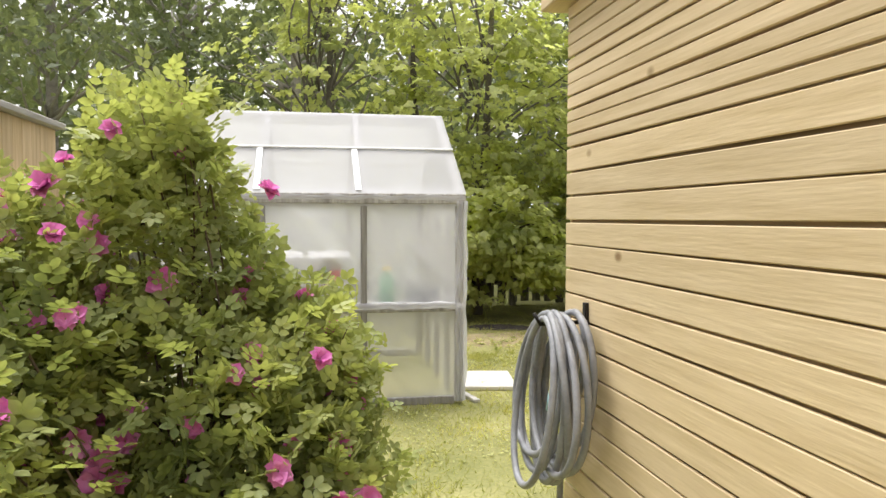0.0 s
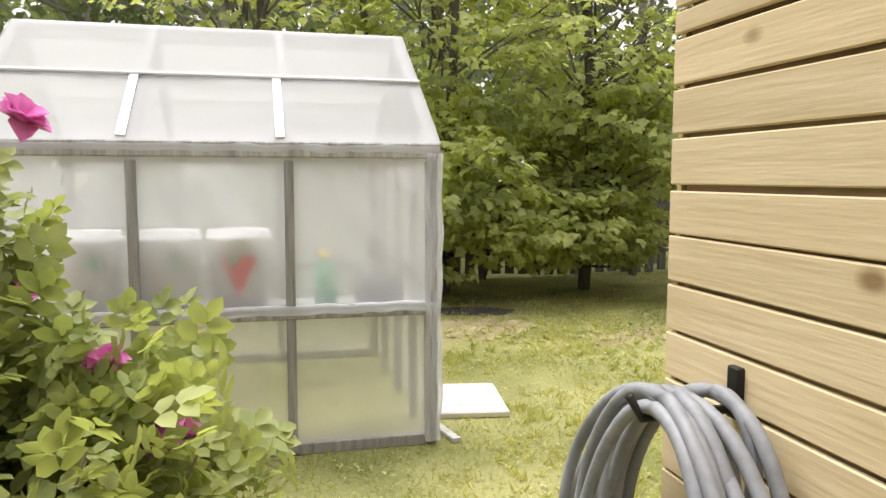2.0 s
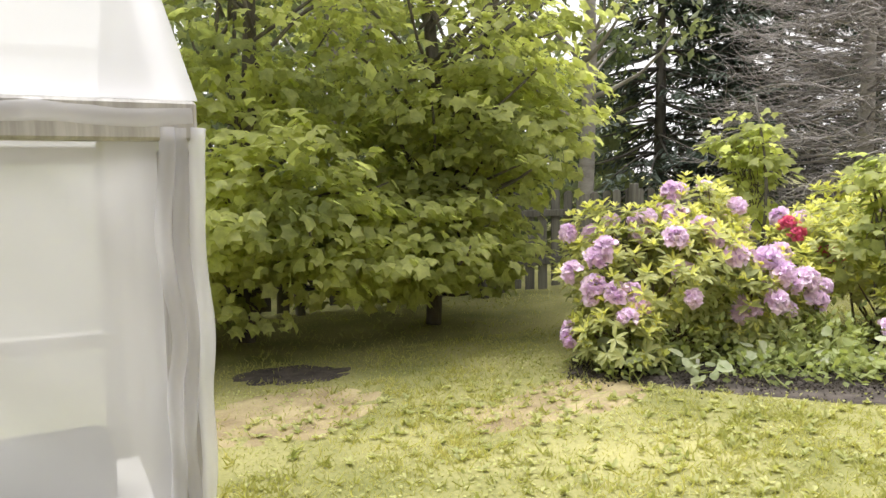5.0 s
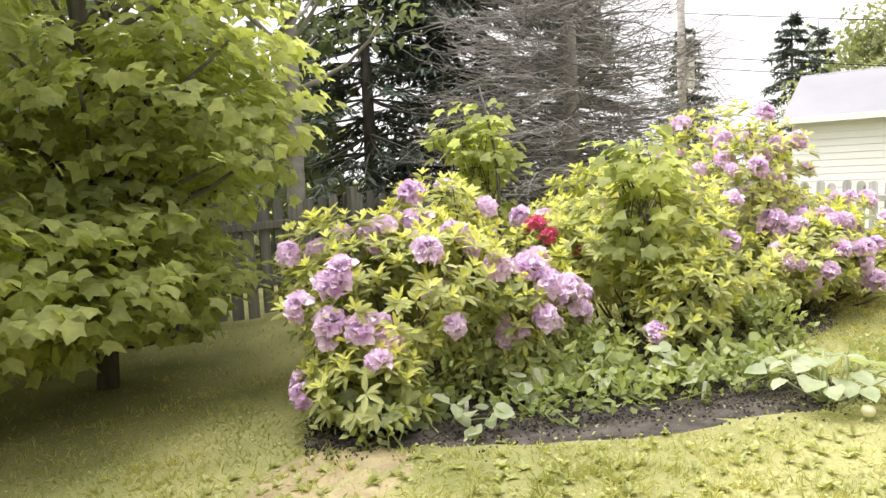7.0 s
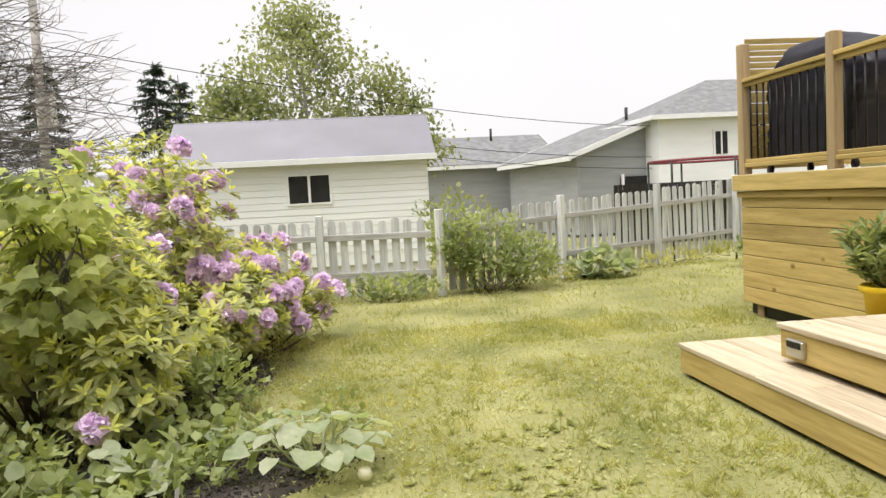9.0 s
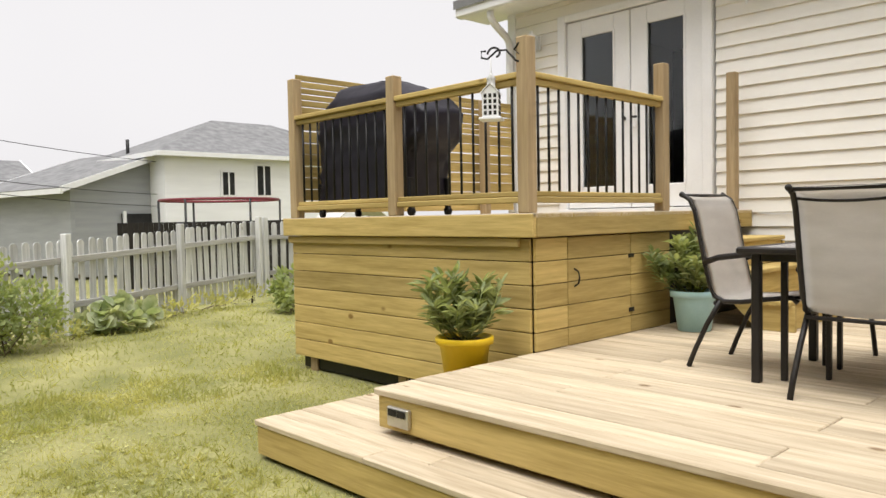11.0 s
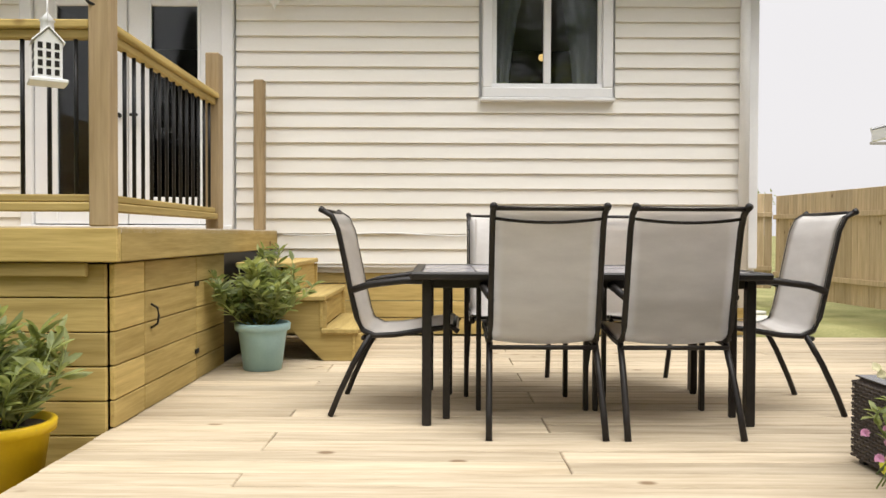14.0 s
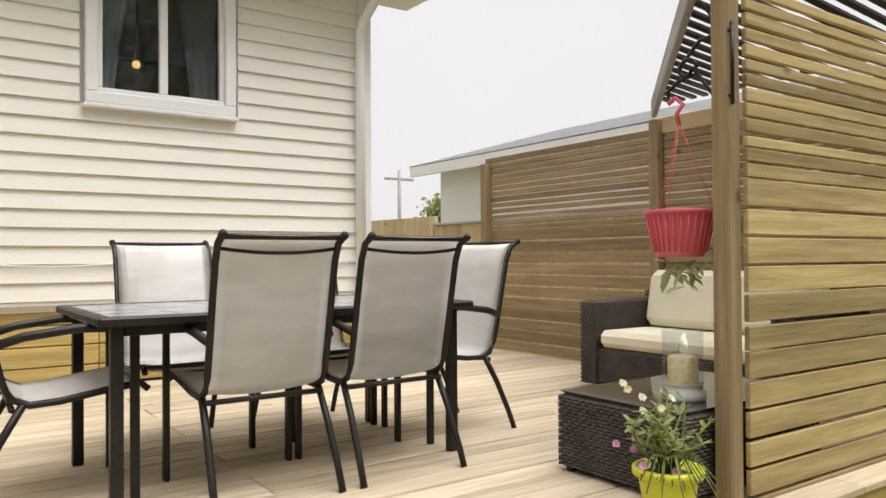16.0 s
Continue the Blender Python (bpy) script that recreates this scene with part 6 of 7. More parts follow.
maple(2.0, 10.35, [((-0.2, -0.3, 1.4), (1.5, 1.3, 1.05)), ((0, 0.1, 2.9), (1.7, 1.5, 1.3)), ((0.9, -0.5, 0.9), (0.9, 0.8, 0.55)), ((-0.6, -0.3, 0.75), (1.2, 0.9, 0.6)), ((0.2, -1.0, 1.2), (0.8, 0.5, 0.6)), ((-0.3, 0.2, 4.3), (1.4, 1.2, 1.0))],
      [((0, 0, 0), (0.2, 0, 4.6)), ((0.1, 0.1, 0.2), (-0.9, 0.2, 3.8))], 13500, "young maple tree with low drooping leafy branches")
maple(3.75, 10.2, [((0, 0, 1.25), (1.1, 1.2, 0.85)), ((-0.7, -0.5, 0.8), (0.9, 0.8, 0.55)), ((0.3, -0.2, 0.75), (0.7, 0.8, 0.4)), ((-0.1, 0, 2.6), (1.5, 1.3, 1.2)), ((0.5, -0.3, 1.9), (1.1, 1.0, 0.8)), ((-0.2, 0.1, 4.2), (1.3, 1.2, 1.0)), ((1.2, -0.1, 3.1), (0.9, 0.7, 0.4))],
      [((0, 0, 0), (-0.2, 0, 4.4)), ((0, 0, 0.3), (0.9, 0.1, 3.6))], 12000, "maple tree with pale green lobed leaves over the lawn")
maple(-0.2, 10.4, [((0, 0, 1.6), (1.5, 1.2, 1.3)), ((0.2, 0, 3.3), (1.6, 1.3, 1.3)), ((0, 0, 4.7), (1.3, 1.2, 0.9))], [((0, 0, 0), (0.1, 0, 4.9))], 5000, "maple tree behind the greenhouse")
maple(7.05, 9.3, [((0, 0, 1.2), (0.30, 0.30, 0.75)), ((0.05, 0.1, 1.75), (0.30, 0.30, 0.36))], [((0, 0, 0), (0, 0, 2.2))], 560, "maple sapling among the rhododendrons", 0.12, "maple_sapling")
maple(6.2, 7.35, [((0, 0, 1.0), (0.2, 0.2, 0.48)), ((0.05, 0.0, 1.4), (0.27, 0.25, 0.24))], [((0, 0, 0), (0, 0, 1.55))], 400, "maple sapling rising through the rhododendron", 0.105, "maple_sapling")


def tall_tree(x, y, h, r, n, leafm, bark, tr, label, name="tree", leaf=0.16, z0=0.3, shape=1.0, lean=0.0):
    """A broadleaf tree: trunk, limbs, and a crown made of many clumps."""
    s = root(name, x, y, ground_height(x, y) - 0.05, label=label, category="tree")
    tube("trunk", [limb((0, 0, 0), (lean, 0, h * 0.97), 0.015, 10)], tr, bark, s, 10, taper=[1, 0.9, 0.7, 0.5, 0.2])
    cl = max(14, n // 90)
    lim, PP, VV = [], [], []
    for k in range(cl):
        t = z0 + (1 - z0) * RNG.random() ** 0.8
        a = RNG.random() * 2 * math.pi
        w = r * (math.sin(math.pi * min(1, (t - z0) / (1 - z0) * 0.85 + 0.12)) ** shape) * RNG.uniform(0.45, 1.05)
        c = np.array((w * math.cos(a) + lean * t, w * math.sin(a), h * t))
        lim.append(limb((lean * t * 0.8, 0, h * max(t - 0.12, 0.1)), c, 0.06, 5))
        m = n // cl
        P = c + RNG.normal(size=(m, 3)) * r * np.array((0.17, 0.17, 0.12))
        PP.append(P)
        VV.append(np.tile(c / np.linalg.norm(c), (m, 1)))
    tube("limbs", lim, tr * 0.3, bark, s, 5, taper=[1, 0.6, 0.25])
    P, V = np.concatenate(PP), np.concatenate(VV)
    leaves("foliage", LEAF_OVAL, P, unit(len(P)) + (0, 0, -0.4), unit(len(P)) + (0, 0, 0.9), RNG.uniform(0.6, 1.3, len(P)) * leaf, leafm, s, "stuff")


def conifer(x, y, h, r, label, rows=26, leafm=None, dead=False):
    """A spruce: whorls of drooping boughs with short twigs; bare and grey where dead."""
    s = root("spruce_tree", x, y, ground_height(x, y) - 0.05, label=label, category="tree")
    tube("trunk", [[(0, 0, 0), (0.02, 0, h * 0.4), (0, 0.02, h)]], 0.13 if h > 5 else 0.07, PALEBARK if dead else BARK, s, 9, taper=[1, 0.7, 0.12])
    boughs, twigs, P, D = [], [], [], []
    for i in range(rows):
        t = i / rows
        z = h * (0.10 + 0.9 * t)
        R = r * (1 - t) ** 0.8 * RNG.uniform(0.8, 1.1) + 0.1
        for k in range(9):
            a = RNG.random() * 2 * math.pi
            e = np.array((R * math.cos(a), R * math.sin(a), z - (0.0 if dead else 0.25) * R + (0.3 if dead else 0.12) * RNG.normal()))
            o = np.array((0, 0, z))
            bough = limb(o, e, 0.06, 6)
            boughs.append(bough)
            nt = 23 if dead else 56
            for j in range(nt):
                u = 0.2 + 0.8 * RNG.random()
                q = o + (e - o) * u + RNG.normal(size=3) * (0.03, 0.03, 0.02)
                side = np.array((-math.sin(a), math.cos(a), 0)) * (1 if j % 2 else -1)
                d = side * 0.8 + (e - o) / max(R, 0.1) * 0.6 + RNG.normal(size=3) * 0.3 + np.array((0, 0, 0.1 if dead else -0.25))
                if dead:
                    L = RNG.uniform(0.2, 0.7) * (0.5 + 0.5 * R / r)
                    twigs.append([tuple(q), tuple(q + d * L * 0.5 + RNG.normal(size=3) * 0.03), tuple(q + d * L + RNG.normal(size=3) * 0.06)])
                else:
                    P.append(q), D.append(d)
    tube("boughs", boughs, 0.012 if dead else 0.02, TWIG if dead else BARK, s, 4, taper=[1, 0.6, 0.3])
    if dead:
        tube("twigs", twigs, 0.0045, TWIG, s, 3, taper=[1, 0.5])
    else:
        P, D = np.array(P), np.array(D)
        leaves("needles", (LEAF_OVAL[0] * (0.42, 1, 1), LEAF_OVAL[1]), P, D, unit(len(P)) * 0.5 + (0, 0, 1), RNG.uniform(0.6, 1.2, len(P)) * (0.12 + 0.013 * h), leafm or SPRUCE, s, "stuff")


conifer(10.0, 10.0, 6.5, 2.3, "dead grey spruce with bare tangled twigs", 44, dead=True)
conifer(11.2, 12.3, 7.0, 2.0, "dark green spruce behind the dead one", 22)
conifer(13.2, 11.9, 6.0, 1.6, "dark green spruce behind the dead one", 20)
conifer(9.9, 13.6, 7.0, 2.3, "dark green spruce beyond the back fence", 22)
conifer(11.6, 13.4, 7.5, 2.0, "dark green spruce beyond the back fence", 22)
conifer(30.5, 12.6, 7.4, 2.3, "distant dark spruce behind the shed", 20)
conifer(33.5, 12.4, 7.4, 2.2, "distant dark spruce behind the shed", 18)
conifer(28.0, 15.5, 7.2, 1.9, "distant dark spruce behind the shed", 18)
tall_tree(29.0, 7.4, 8.6, 3.0, 7500, BIRCHLEAF, PALEBARK, 0.09, "tall airy birch behind the white shed", "birch_tree", 0.20, 0.25)
tall_tree(29.5, 4.6, 6.4, 2.3, 5000, BIRCHLEAF, PALEBARK, 0.08, "airy birch beside the white shed", "birch_tree", 0.20, 0.15)
tall_tree(28.0, 9.6, 6.0, 2.6, 5000, BIRCHLEAF, PALEBARK, 0.08, "birch with light green leaves behind the shed", "birch_tree", 0.20, 0.2)
for px, py, h, r, n, tr in ((-4.6, 13.5, 9.5, 2.4, 4600, 0.11), (-2.6, 15.0, 10.5, 2.6, 4600, 0.12), (-0.6, 13.0, 9.0, 2.2, 4600, 0.10), (1.6, 14.5, 10.0, 2.6, 4600, 0.12), (3.9, 13.2, 8.8, 2.1, 3600, 0.10), (-7.0, 12.0, 9.0, 2.6, 4200, 0.12), (-5.5, 9.5, 7.5, 2.0, 3600, 0.10)):
    tall_tree(px, py, h, r, n, WOODLEAF, PALEBARK, tr, "tall slender birch in the wood behind the garden", "birch_tree", 0.17, 0.12, 0.7)
for px, py, h, r, n, tr in ((6.0, 12.6, 7.5, 1.7, 2200, 0.10), (7.2, 12.3, 7.0, 1.5, 1700, 0.11), (5.2, 14.8, 9.0, 2.2, 2800, 0.12)):
    tall_tree(px, py, h, r, n, WOODLEAF, PALEBARK, tr, "slender birch with pale trunk beyond the back fence", "birch_tree", 0.15, 0.35, 0.7)
for px, py, h, r in ((-28, -42, 5.6, 3.6), (-14, -46, 5.4, 3.4), (-6, -44, 5.0, 3.3), (-20, -30, 4.8, 2.6)):
    tall_tree(px, py, h, r, 1600, BIRCHLEAF, BARK, 0.14, "distant leafy tree beyond the side yard", "tree", 0.4, 0.2)


def far_wood():
    """Dense far wood behind the garden, closing the view between the trunks."""
    n = 26000
    a = RNG.uniform(-0.95, 0.62, n)
    d = RNG.uniform(17, 26, n)
    hmax = 6.5 + 2.5 * np.array([noise.noise((v * 6, 0, 1)) for v in a]) - 3.2 * np.clip((a - 0.25) / 0.3, 0, 1)
    P = np.stack([d * np.sin(a), d * np.cos(a), hmax * RNG.random(n) ** 0.9], 1)
    tagged(leaves("far_wood", LEAF_OVAL, P, unit(n), unit(n) + (0, 0, 0.8), RNG.uniform(0.2, 0.5, n), WOODLEAF, kind="stuff"), "dark dense wood behind the garden fence", "wood")


far_wood()

shrub("fence_shrub", 12.0, 3.95, "round green shrub in front of the picket fence", "shrub", [((0, 0.1, 0.5), (0.45, 0.7, 0.5)), ((0.1, -0.5, 0.35), (0.4, 0.5, 0.38)), ((0, 0.5, 0.65), (0.4, 0.4, 0.45))], 3600, 0.075, LEAF_OVAL, SHRUB, 6, 0.05)
shrub("low_shrub", 11.75, 5.35, "low green shrub at the foot of the fence", "shrub", [((0, 0, 0.15), (0.3, 0.6, 0.18))], 800, 0.07, LEAF_OVAL, SHRUB, 5, 0.04)
shrub("tall_shrub", 12.6, 4.3, "tall thin leafy shrub behind the picket fence", "shrub", [((0, 0, 0.95), (0.35, 0.6, 0.45))], 320, 0.09, LEAF_OVAL, BIRCHLEAF, 5, 0.06)
shrub("hosta", 12.75, 2.25, "pale hosta clump by the fence", "hosta", [((0, 0, 0.15), (0.3, 0.4, 0.2))], 220, 0.16, LEAF_ROUND, BROADLEAF, 3, 0.03)
shrub("peony", 12.6, -0.3, "green leafy clump at the corner of the raised deck", "shrub", [((0, 0, 0.3), (0.45, 0.45, 0.35))], 900, 0.10, LEAF_OVAL, SHRUB, 4, 0.04)
for k in range(14):
    fx = 12.9 + 0.165 * k
    fy = 2.9 - 0.3 * k
    if k % 2 == 0:
        shrub("weed_clump", fx - 0.25, fy, "weedy grass clump at the foot of the fence", "weeds", [((0, 0, 0.08), (0.25, 0.3, 0.13))], 160, 0.09, LEAF_LONG, GRASS, 4, 0.03, 0.8, 3, group="weed clumps along the fence")


def squash():
    s = root("squash_plant", 5.8, 6.05, 0, label="squash plant with large pale lobed leaves", category="squash plant")
    paths, P, D, U, S = [], [], [], [], []
    for k in range(30):
        a = k * 2.4
        q = 0.33 * math.sqrt((k + 0.5) / 30)
        z = 0.30 - 0.40 * q + RNG.uniform(-0.05, 0.04)
        tip = np.array((q * math.cos(a), q * math.sin(a), z))
        paths.append(limb((0, 0, 0), tip, 0.1, 5))
        P.append(tip), D.append((math.cos(a), math.sin(a), -0.15 + RNG.normal() * 0.15)), U.append((RNG.normal() * 0.15, RNG.normal() * 0.15, 1)), S.append(RNG.uniform(0.08, 0.15))
    tube("stems", paths, 0.006, BROADLEAF, s, 6)
    tv = LEAF_ROUND[0] * (1.1, 1, 1.8)
    leaves("leaves", (tv, LEAF_ROUND[1]), P, D, U, S, BROADLEAF, s)
    b = lathe("young_squash", [(0, 0.0), (0.025, 0.006), (0.036, 0.03), (0.028, 0.056), (0, 0.064)], CREAM, s, pose(-0.22, -0.24, 0.02), 16)


squash()


def bed_plants():
    for k in range(46):
        t = k / 45
        px = 3.95 + 2.5 * t + RNG.normal() * 0.12
        py = 7.95 - 1.7 * t + RNG.normal() * 0.16 + (0.25 if k % 2 else -0.1)
        h = 0.10 + 0.1 * RNG.random()
        big = k % 3 == 0
        shrub("ground_cover", px, py, "low broad-leaved plant in the flower bed", "bedding plant", [((0, 0, h * 0.6), (0.16, 0.16, h * 0.6))], 12 if big else 60, 0.10 if big else 0.065, LEAF_ROUND if k % 2 or big else LEAF_OVAL, BROADLEAF if big else SHRUB, 2, 0.03, 0.3, 3, SHRUB, "plants in the flower bed")
    for k in range(22):
        t = RNG.random()
        shrub("ground_cover", 4.4 + 2.8 * t + RNG.normal() * 0.1, 7.95 - 1.25 * t + RNG.normal() * 0.1, "leafy green plant under the rhododendrons", "bedding plant", [((0, 0, 0.18), (0.2, 0.2, 0.2))], 120, 0.07, LEAF_OVAL, SHRUB, 4, 0.04, 0.4, 3, SHRUB, "plants in the flower bed")
    for px, py in ((4.2, 7.84), (4.45, 7.57), (5.45, 6.62)):
        tg = box("plant_label", px - 0.012, px + 0.012, py - 0.002, py + 0.002, 0.0, 0.13, WHITE, None, 0.001, rot=(6, 4, -35))
        tagged(tg, "white plastic plant label in the soil", "plant label", "plant labels")


bed_plants()

# ---- neighbouring buildings ----


def shed():
    s = root("neighbour_shed", 21.0, 6.9, -0.17, label="white sided shed with a grey metal roof", category="shed", kind="structure")
    w, d, h = 5.7, 3.2, 2.42
    box("base", -d / 2 + 0.05, d / 2 - 0.05, -w / 2 + 0.05, w / 2 - 0.05, -0.6, 0.0, CONCRETE, s, 0.01)
    for (a, b, c, e) in ((-d / 2, -d / 2 + 0.1, -w / 2, w / 2), (d / 2 - 0.1, d / 2, -w / 2, w / 2)):
        box("wall", a, b, c, e, 0, h, WHITESIDE, s, 0.01)
    prism("gable", [(-d / 2, 0), (d / 2, 0), (d / 2, h), (0, h + 1.05), (-d / 2, h)], 0.1, WHITESIDE, s, pose(0, -w / 2 + 0.06, 0), 0)
    prism("gable", [(-d / 2, 0), (d / 2, 0), (d / 2, h), (0, h + 1.05), (-d / 2, h)], 0.1, WHITESIDE, s, pose(0, w / 2 - 0.06, 0), 0)
    for k in range(14):
        box("siding_board", -d / 2 - 0.018, -d / 2 - 0.001, -w / 2, w / 2, 0.3 + k * 0.15, 0.3 + k * 0.15 + 0.143, WHITESIDE, s, 0.004, rot=(0, 3, 0))
    L = math.hypot(d / 2 + 0.25, 1.2)
    ang = math.degrees(math.atan2(1.15, d / 2 + 0.2))
    for sgn in (-1, 1):
        r = box("roof", -L / 2, L / 2, -w / 2 - 0.2, w / 2 + 0.2, -0.02, 0.02, ROOFMETAL, s, 0.004)
        r.matrix_basis = pose(sgn * (d / 4 + 0.1), 0, h + 0.50, 0, sgn * ang, 0)
        for k in range(20):
            q = box("roof_rib", -L / 2, L / 2, -0.012, 0.012, 0.02, 0.04, ROOFMETAL, s, 0.004)
            q.matrix_basis = pose(sgn * (d / 4 + 0.1), -w / 2 - 0.15 + k * (w + 0.3) / 19, h + 0.50 + 0.01, 0, sgn * ang, 0)
    box("fascia", -d / 2 - 0.30, -d / 2 - 0.27, -w / 2 - 0.2, w / 2 + 0.2, h - 0.1, h + 0.03, WHITE, s)
    for a in ((-0.5, 0.5, 0.0, 0.05), (-0.5, 0.5, 0.66, 0.71), (-0.5, -0.45, 0.05, 0.66), (0.45, 0.5, 0.05, 0.66), (-0.03, 0.03, 0.05, 0.66)):
        box("window_frame", -d / 2 - 0.05, -d / 2 - 0.02, -0.15 + a[0], -0.15 + a[1], 1.42 + a[2], 1.42 + a[3], WHITE, s)
    # opaque panes: the dark of the room behind is in their colour
    for y0 in (-0.45, 0.03):
        box("window_pane", -d / 2 - 0.03, -d / 2 - 0.022, -0.15 + y0, -0.15 + y0 + 0.42, 1.47, 2.08, UNLIT, s, 0)


shed()


def house_far(name, x, y, rz, w, d, h, rise, wallm, label, windows, z=-0.6, gable=True):
    """A far house: walls, pitched roof with overhang, windows in the front (its -y side)."""
    s = root(name, x, y, z, rz, label=label, category="house", kind="structure")
    box("wall", -w / 2, w / 2, -d / 2, -d / 2 + 0.15, 0, h, wallm, s, 0)
    box("wall", -w / 2, w / 2, d / 2 - 0.15, d / 2, 0, h, wallm, s, 0)
    if gable:
        for k in (-1, 1):
            prism("end_wall", [(-d / 2 + 0.15, 0), (d / 2 - 0.15, 0), (d / 2 - 0.15, h), (0, h + rise * 0.95), (-d / 2 + 0.15, h)], 0.15, wallm, s, pose(k * (w / 2 - 0.075), 0, 0, 0, 0, 90), 0)
        L = math.hypot(d / 2 + 0.5, rise * (1 + 0.5 / (d / 2)))
        ang = math.degrees(math.atan2(rise, d / 2))
        for k in (-1, 1):
            r = box("roof", -w / 2 - 0.4, w / 2 + 0.4, -L / 2, L / 2, -0.06, 0.06, SHINGLE, s, 0)
            r.matrix_basis = pose(0, k * (d / 4 + 0.25), h + rise / 2 - 0.25 * rise / (d / 2) + 0.07, -k * ang, 0, 0)
            e = box("fascia", -w / 2 - 0.42, w / 2 + 0.42, k * (d / 2 + 0.48) - 0.03, k * (d / 2 + 0.48) + 0.05, h - rise * 0.5 / (d / 2) - 0.1, h - rise * 0.5 / (d / 2) + 0.12, WHITE, s)
            for q in (-1, 1):
                b = box("barge_board", -0.03, 0.03, -L / 2, L / 2, -0.12, 0.09, WHITE, s, 0)
                b.matrix_basis = pose(q * (w / 2 + 0.41), k * (d / 4 + 0.25), h + rise / 2 - 0.25 * rise / (d / 2) + 0.05, -k * ang, 0, 0)
    else:
        for k in (-1, 1):
            box("end_wall", k * (w / 2 - 0.075) - 0.075, k * (w / 2 - 0.075) + 0.075, -d / 2 + 0.15, d / 2 - 0.15, 0, h, wallm, s, 0)
        a, b, c = w / 2 + 0.4, d / 2 + 0.4, w / 2 - d / 2
        me = bpy.data.meshes.new("roof")
        me.from_pydata([(-a, -b, h), (a, -b, h), (a, b, h), (-a, b, h), (-c, 0, h + rise), (c, 0, h + rise)], [], [(0, 1, 5, 4), (1, 2, 5), (2, 3, 4, 5), (3, 0, 4), (3, 2, 1, 0)])
        me.materials.append(SHINGLE)
        put(new("roof", me), s)
        for k in (-1, 1):
            box("fascia", -a, a, k * b - 0.03, k * b + 0.03, h - 0.16, h + 0.02, WHITE, s)
            box("fascia", k * a - 0.03, k * a + 0.03, -b + 0.03, b - 0.03, h - 0.16, h + 0.02, WHITE, s)
    for wx, wz, ww, wh in windows:
        box("window_frame", wx - ww / 2 - 0.08, wx + ww / 2 + 0.08, -d / 2 - 0.06, -d / 2 - 0.01, wz - 0.08, wz + wh + 0.08, WHITE, s)
        # solid pane, its near-black colour standing in for an unlit room
        box("window_pane", wx - ww / 2, wx + ww / 2, -d / 2 - 0.075, -d / 2 - 0.062, wz, wz + wh, UNLIT, s, 0)
        box("window_bar", wx - 0.03, wx + 0.03, -d / 2 - 0.09, -d / 2 - 0.077, wz, wz + wh, WHITE, s, 0)
    tube("vent_pipe", [[(w * 0.2, -d * 0.1, h + rise * 0.6), (w * 0.2, -d * 0.1, h + rise + 0.5)]], 0.07, BLACK, s, 8)
    return s


house_far("grey_house", 36.5, -7.2, 188, 8.0, 9.0, 3.3, 1.6, GREYSIDE, "grey-sided neighbouring house with a low shingle roof", [])
gh_far = [o for o in scene.objects if o.name.startswith("grey_house")][0]
# flat dark sheet on the wall paints the shade inside the porch
box("porch_recess", 4.01, 4.05, -2.6, 0.6, 0.5, 2.3, UNLIT, gh_far, 0)
for wy in (1.6, 3.0):
    box("window_frame", 4.01, 4.06, wy - 0.42, wy + 0.42, 1.0, 2.3, WHITE, gh_far)
    box("window_pane", 4.062, 4.075, wy - 0.33, wy + 0.33, 1.08, 2.22, UNLIT, gh_far, 0)
for wy in (-2.6, -1.0, 0.6):
    box("porch_post", 4.2, 4.3, wy - 0.05, wy + 0.05, 0.0, 2.4, WHITE, gh_far)
for k in range(18):
    box("porch_baluster", 4.22, 4.27, -2.5 + k * 0.17, -2.44 + k * 0.17, 0.5, 1.3, WHITE, gh_far, 0)
house_far("grey_house_far", 46, -0.5, 270, 9.0, 9.0, 3.5, 1.6, GREYSIDE, "far grey house with a shingle roof", [])
house_far("white_house", 35.0, -11.9, 270, 11.0, 8.0, 4.6, 1.9, WHITESIDE, "white-sided neighbouring house with dark windows", [(-2.9, 3.0, 0.5, 0.9), (-1.3, 3.0, 0.6, 1.2), (3.0, 2.6, 0.9, 1.5)], gable=False)
house_far("white_bungalow", -7.75, -3.9, 90, 9.0, 8.0, 3.35, 1.1, WHITESIDE, "long low white bungalow beyond the slat wall", [(2, 1.2, 1.2, 1.0)], z=0.0)


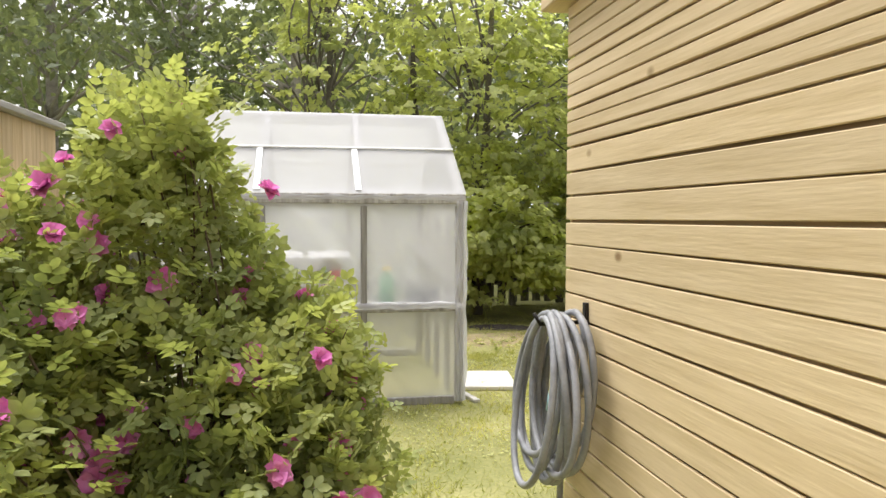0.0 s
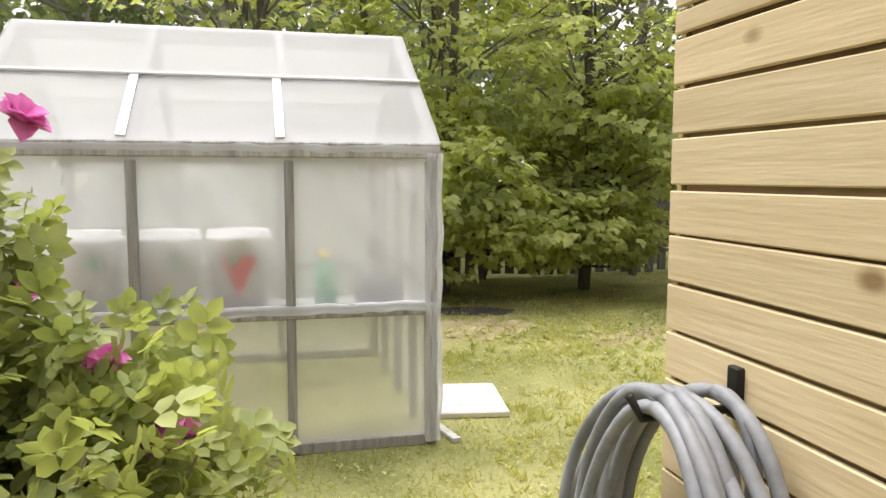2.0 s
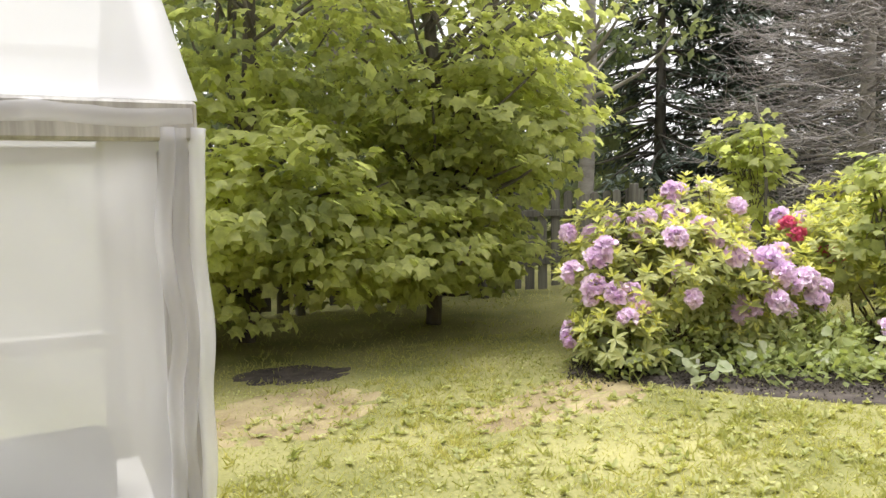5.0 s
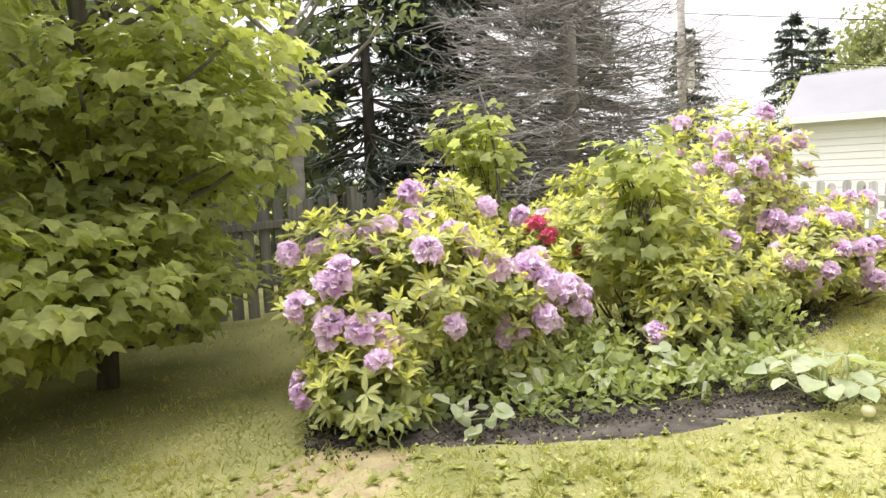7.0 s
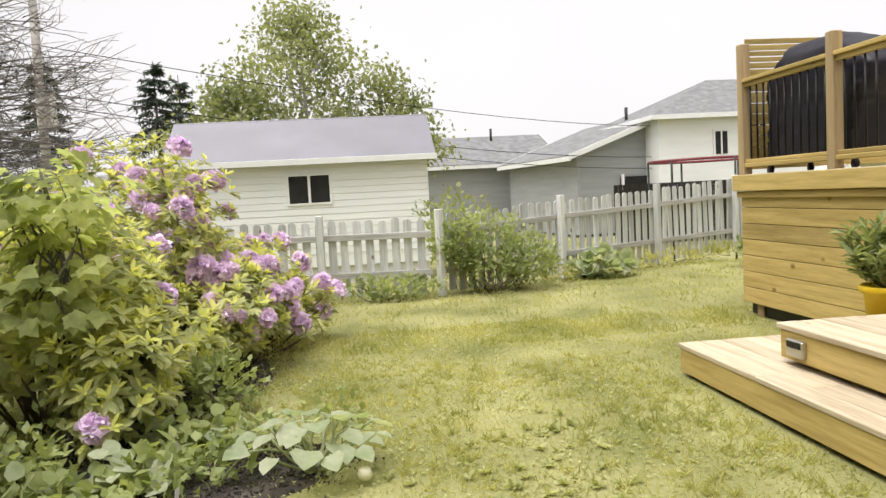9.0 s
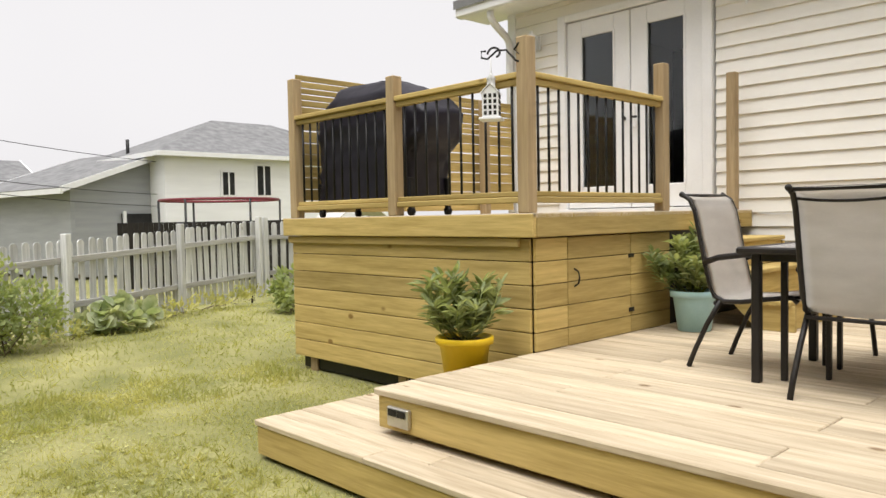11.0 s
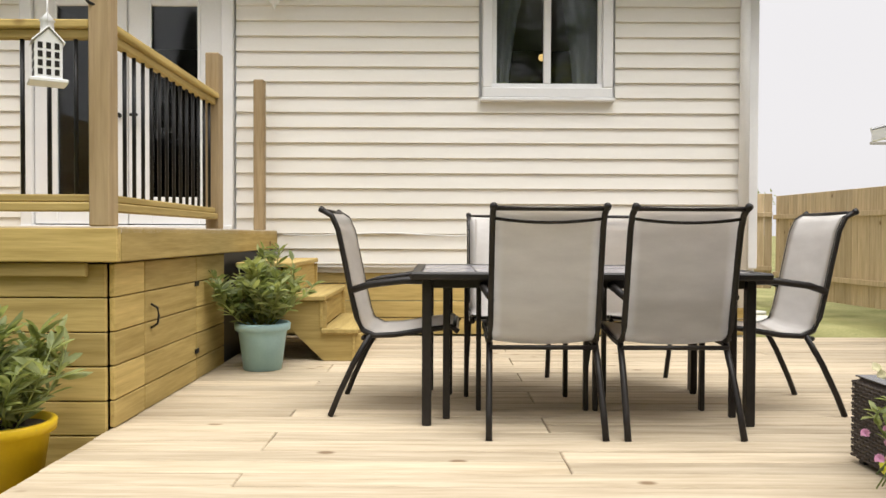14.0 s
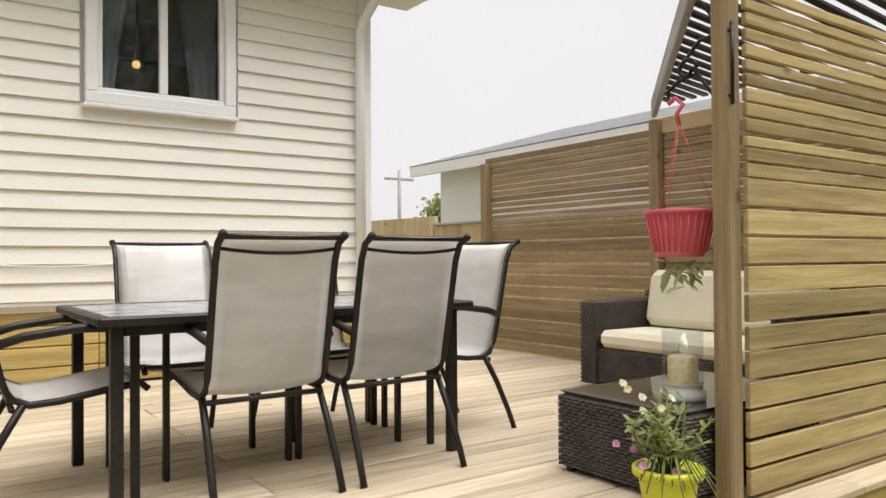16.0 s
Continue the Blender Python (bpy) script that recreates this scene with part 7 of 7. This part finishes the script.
def power_lines():
    p = root("utility_pole", 22.8, 13.6, -0.7, label="tall grey wooden utility pole with wires", category="utility pole")
    tube("pole", [[(0, 0, 0), (0, 0, 9.2)]], 0.13, PALEBARK, p, 10, taper=[1, 0.75])
    box("crossarm", -0.05, 0.05, -0.9, 0.9, 8.3, 8.42, PALEBARK, p)
    box("transformer", 0.12, 0.5, -0.2, 0.2, 4.3, 5.2, CONCRETE, p, 0.04)
    lines = []
    for z, e in ((6.4, 5.6), (5.2, 4.3), (4.9, 3.7)):
        lines.append([(17 * t, -38 * t, z + (e - z) * t - 1.6 * math.sin(math.pi * t)) for t in np.linspace(0, 1, 24)])
    tube("wires", lines, 0.012, BLACK, p, 4)
    q = root("utility_pole", -18, -33, 0.0, label="distant utility pole beyond the bungalow", category="utility pole")
    tube("pole", [[(0, 0, 0), (0, 0, 6.6)]], 0.13, PALEBARK, q, 8, taper=[1, 0.75])
    box("crossarm", -1.0, 1.0, -0.06, 0.06, 6.0, 6.14, PALEBARK, q)


power_lines()


def swing_set():
    s = root("trampoline", 21.5, -3.7, -0.7, label="trampoline with dark red rim beyond the fence", category="trampoline")
    ring = [(1.5 * math.cos(w), 1.5 * math.sin(w), 2.6) for w in np.linspace(0, 2 * math.pi, 28, endpoint=False)]
    tube("rim", [ring], 0.035, mat("dark_red_padding", (0.14, 0.02, 0.03), (0.2, 0.03, 0.045), rough=0.6), s, 8, closed=True)
    for w in np.linspace(0, 2 * math.pi, 6, endpoint=False):
        tube("net_pole", [[(1.5 * math.cos(w), 1.5 * math.sin(w), 0), (1.55 * math.cos(w), 1.52 * math.sin(w), 2.6)]], 0.03, BLACK, s, 6)
    k = root("wood_climber", 21.0, -7.6, -0.6, label="wooden play frame with a pale gabled roof", category="play frame")
    for a in (-0.8, 0.8):
        tube("frame_leg", [[(a - 0.4, -0.5, 0), (a, 0, 2.0), (a + 0.4, 0.5, 0)], [(a + 0.4, -0.5, 0), (a, 0, 2.0)]], 0.05, BARK, k, 6)
    prism("roof", [(-1.0, 1.9), (0, 2.6), (1.0, 1.9), (0, 2.5)], 1.2, CONCRETE, k, pose(0, 0, 0, 0, 0, 90), 0)
    w = root("brown_fence", 25.5, -5.6, -0.6, 92, label="dark brown board fence of a neighbour", category="fence", kind="structure")
    for i in range(46):
        box("board", -4 + i * 0.155, -4 + i * 0.155 + 0.145, 0, 0.02, 0, 1.95, BRONZE, w, 0.003)


swing_set()
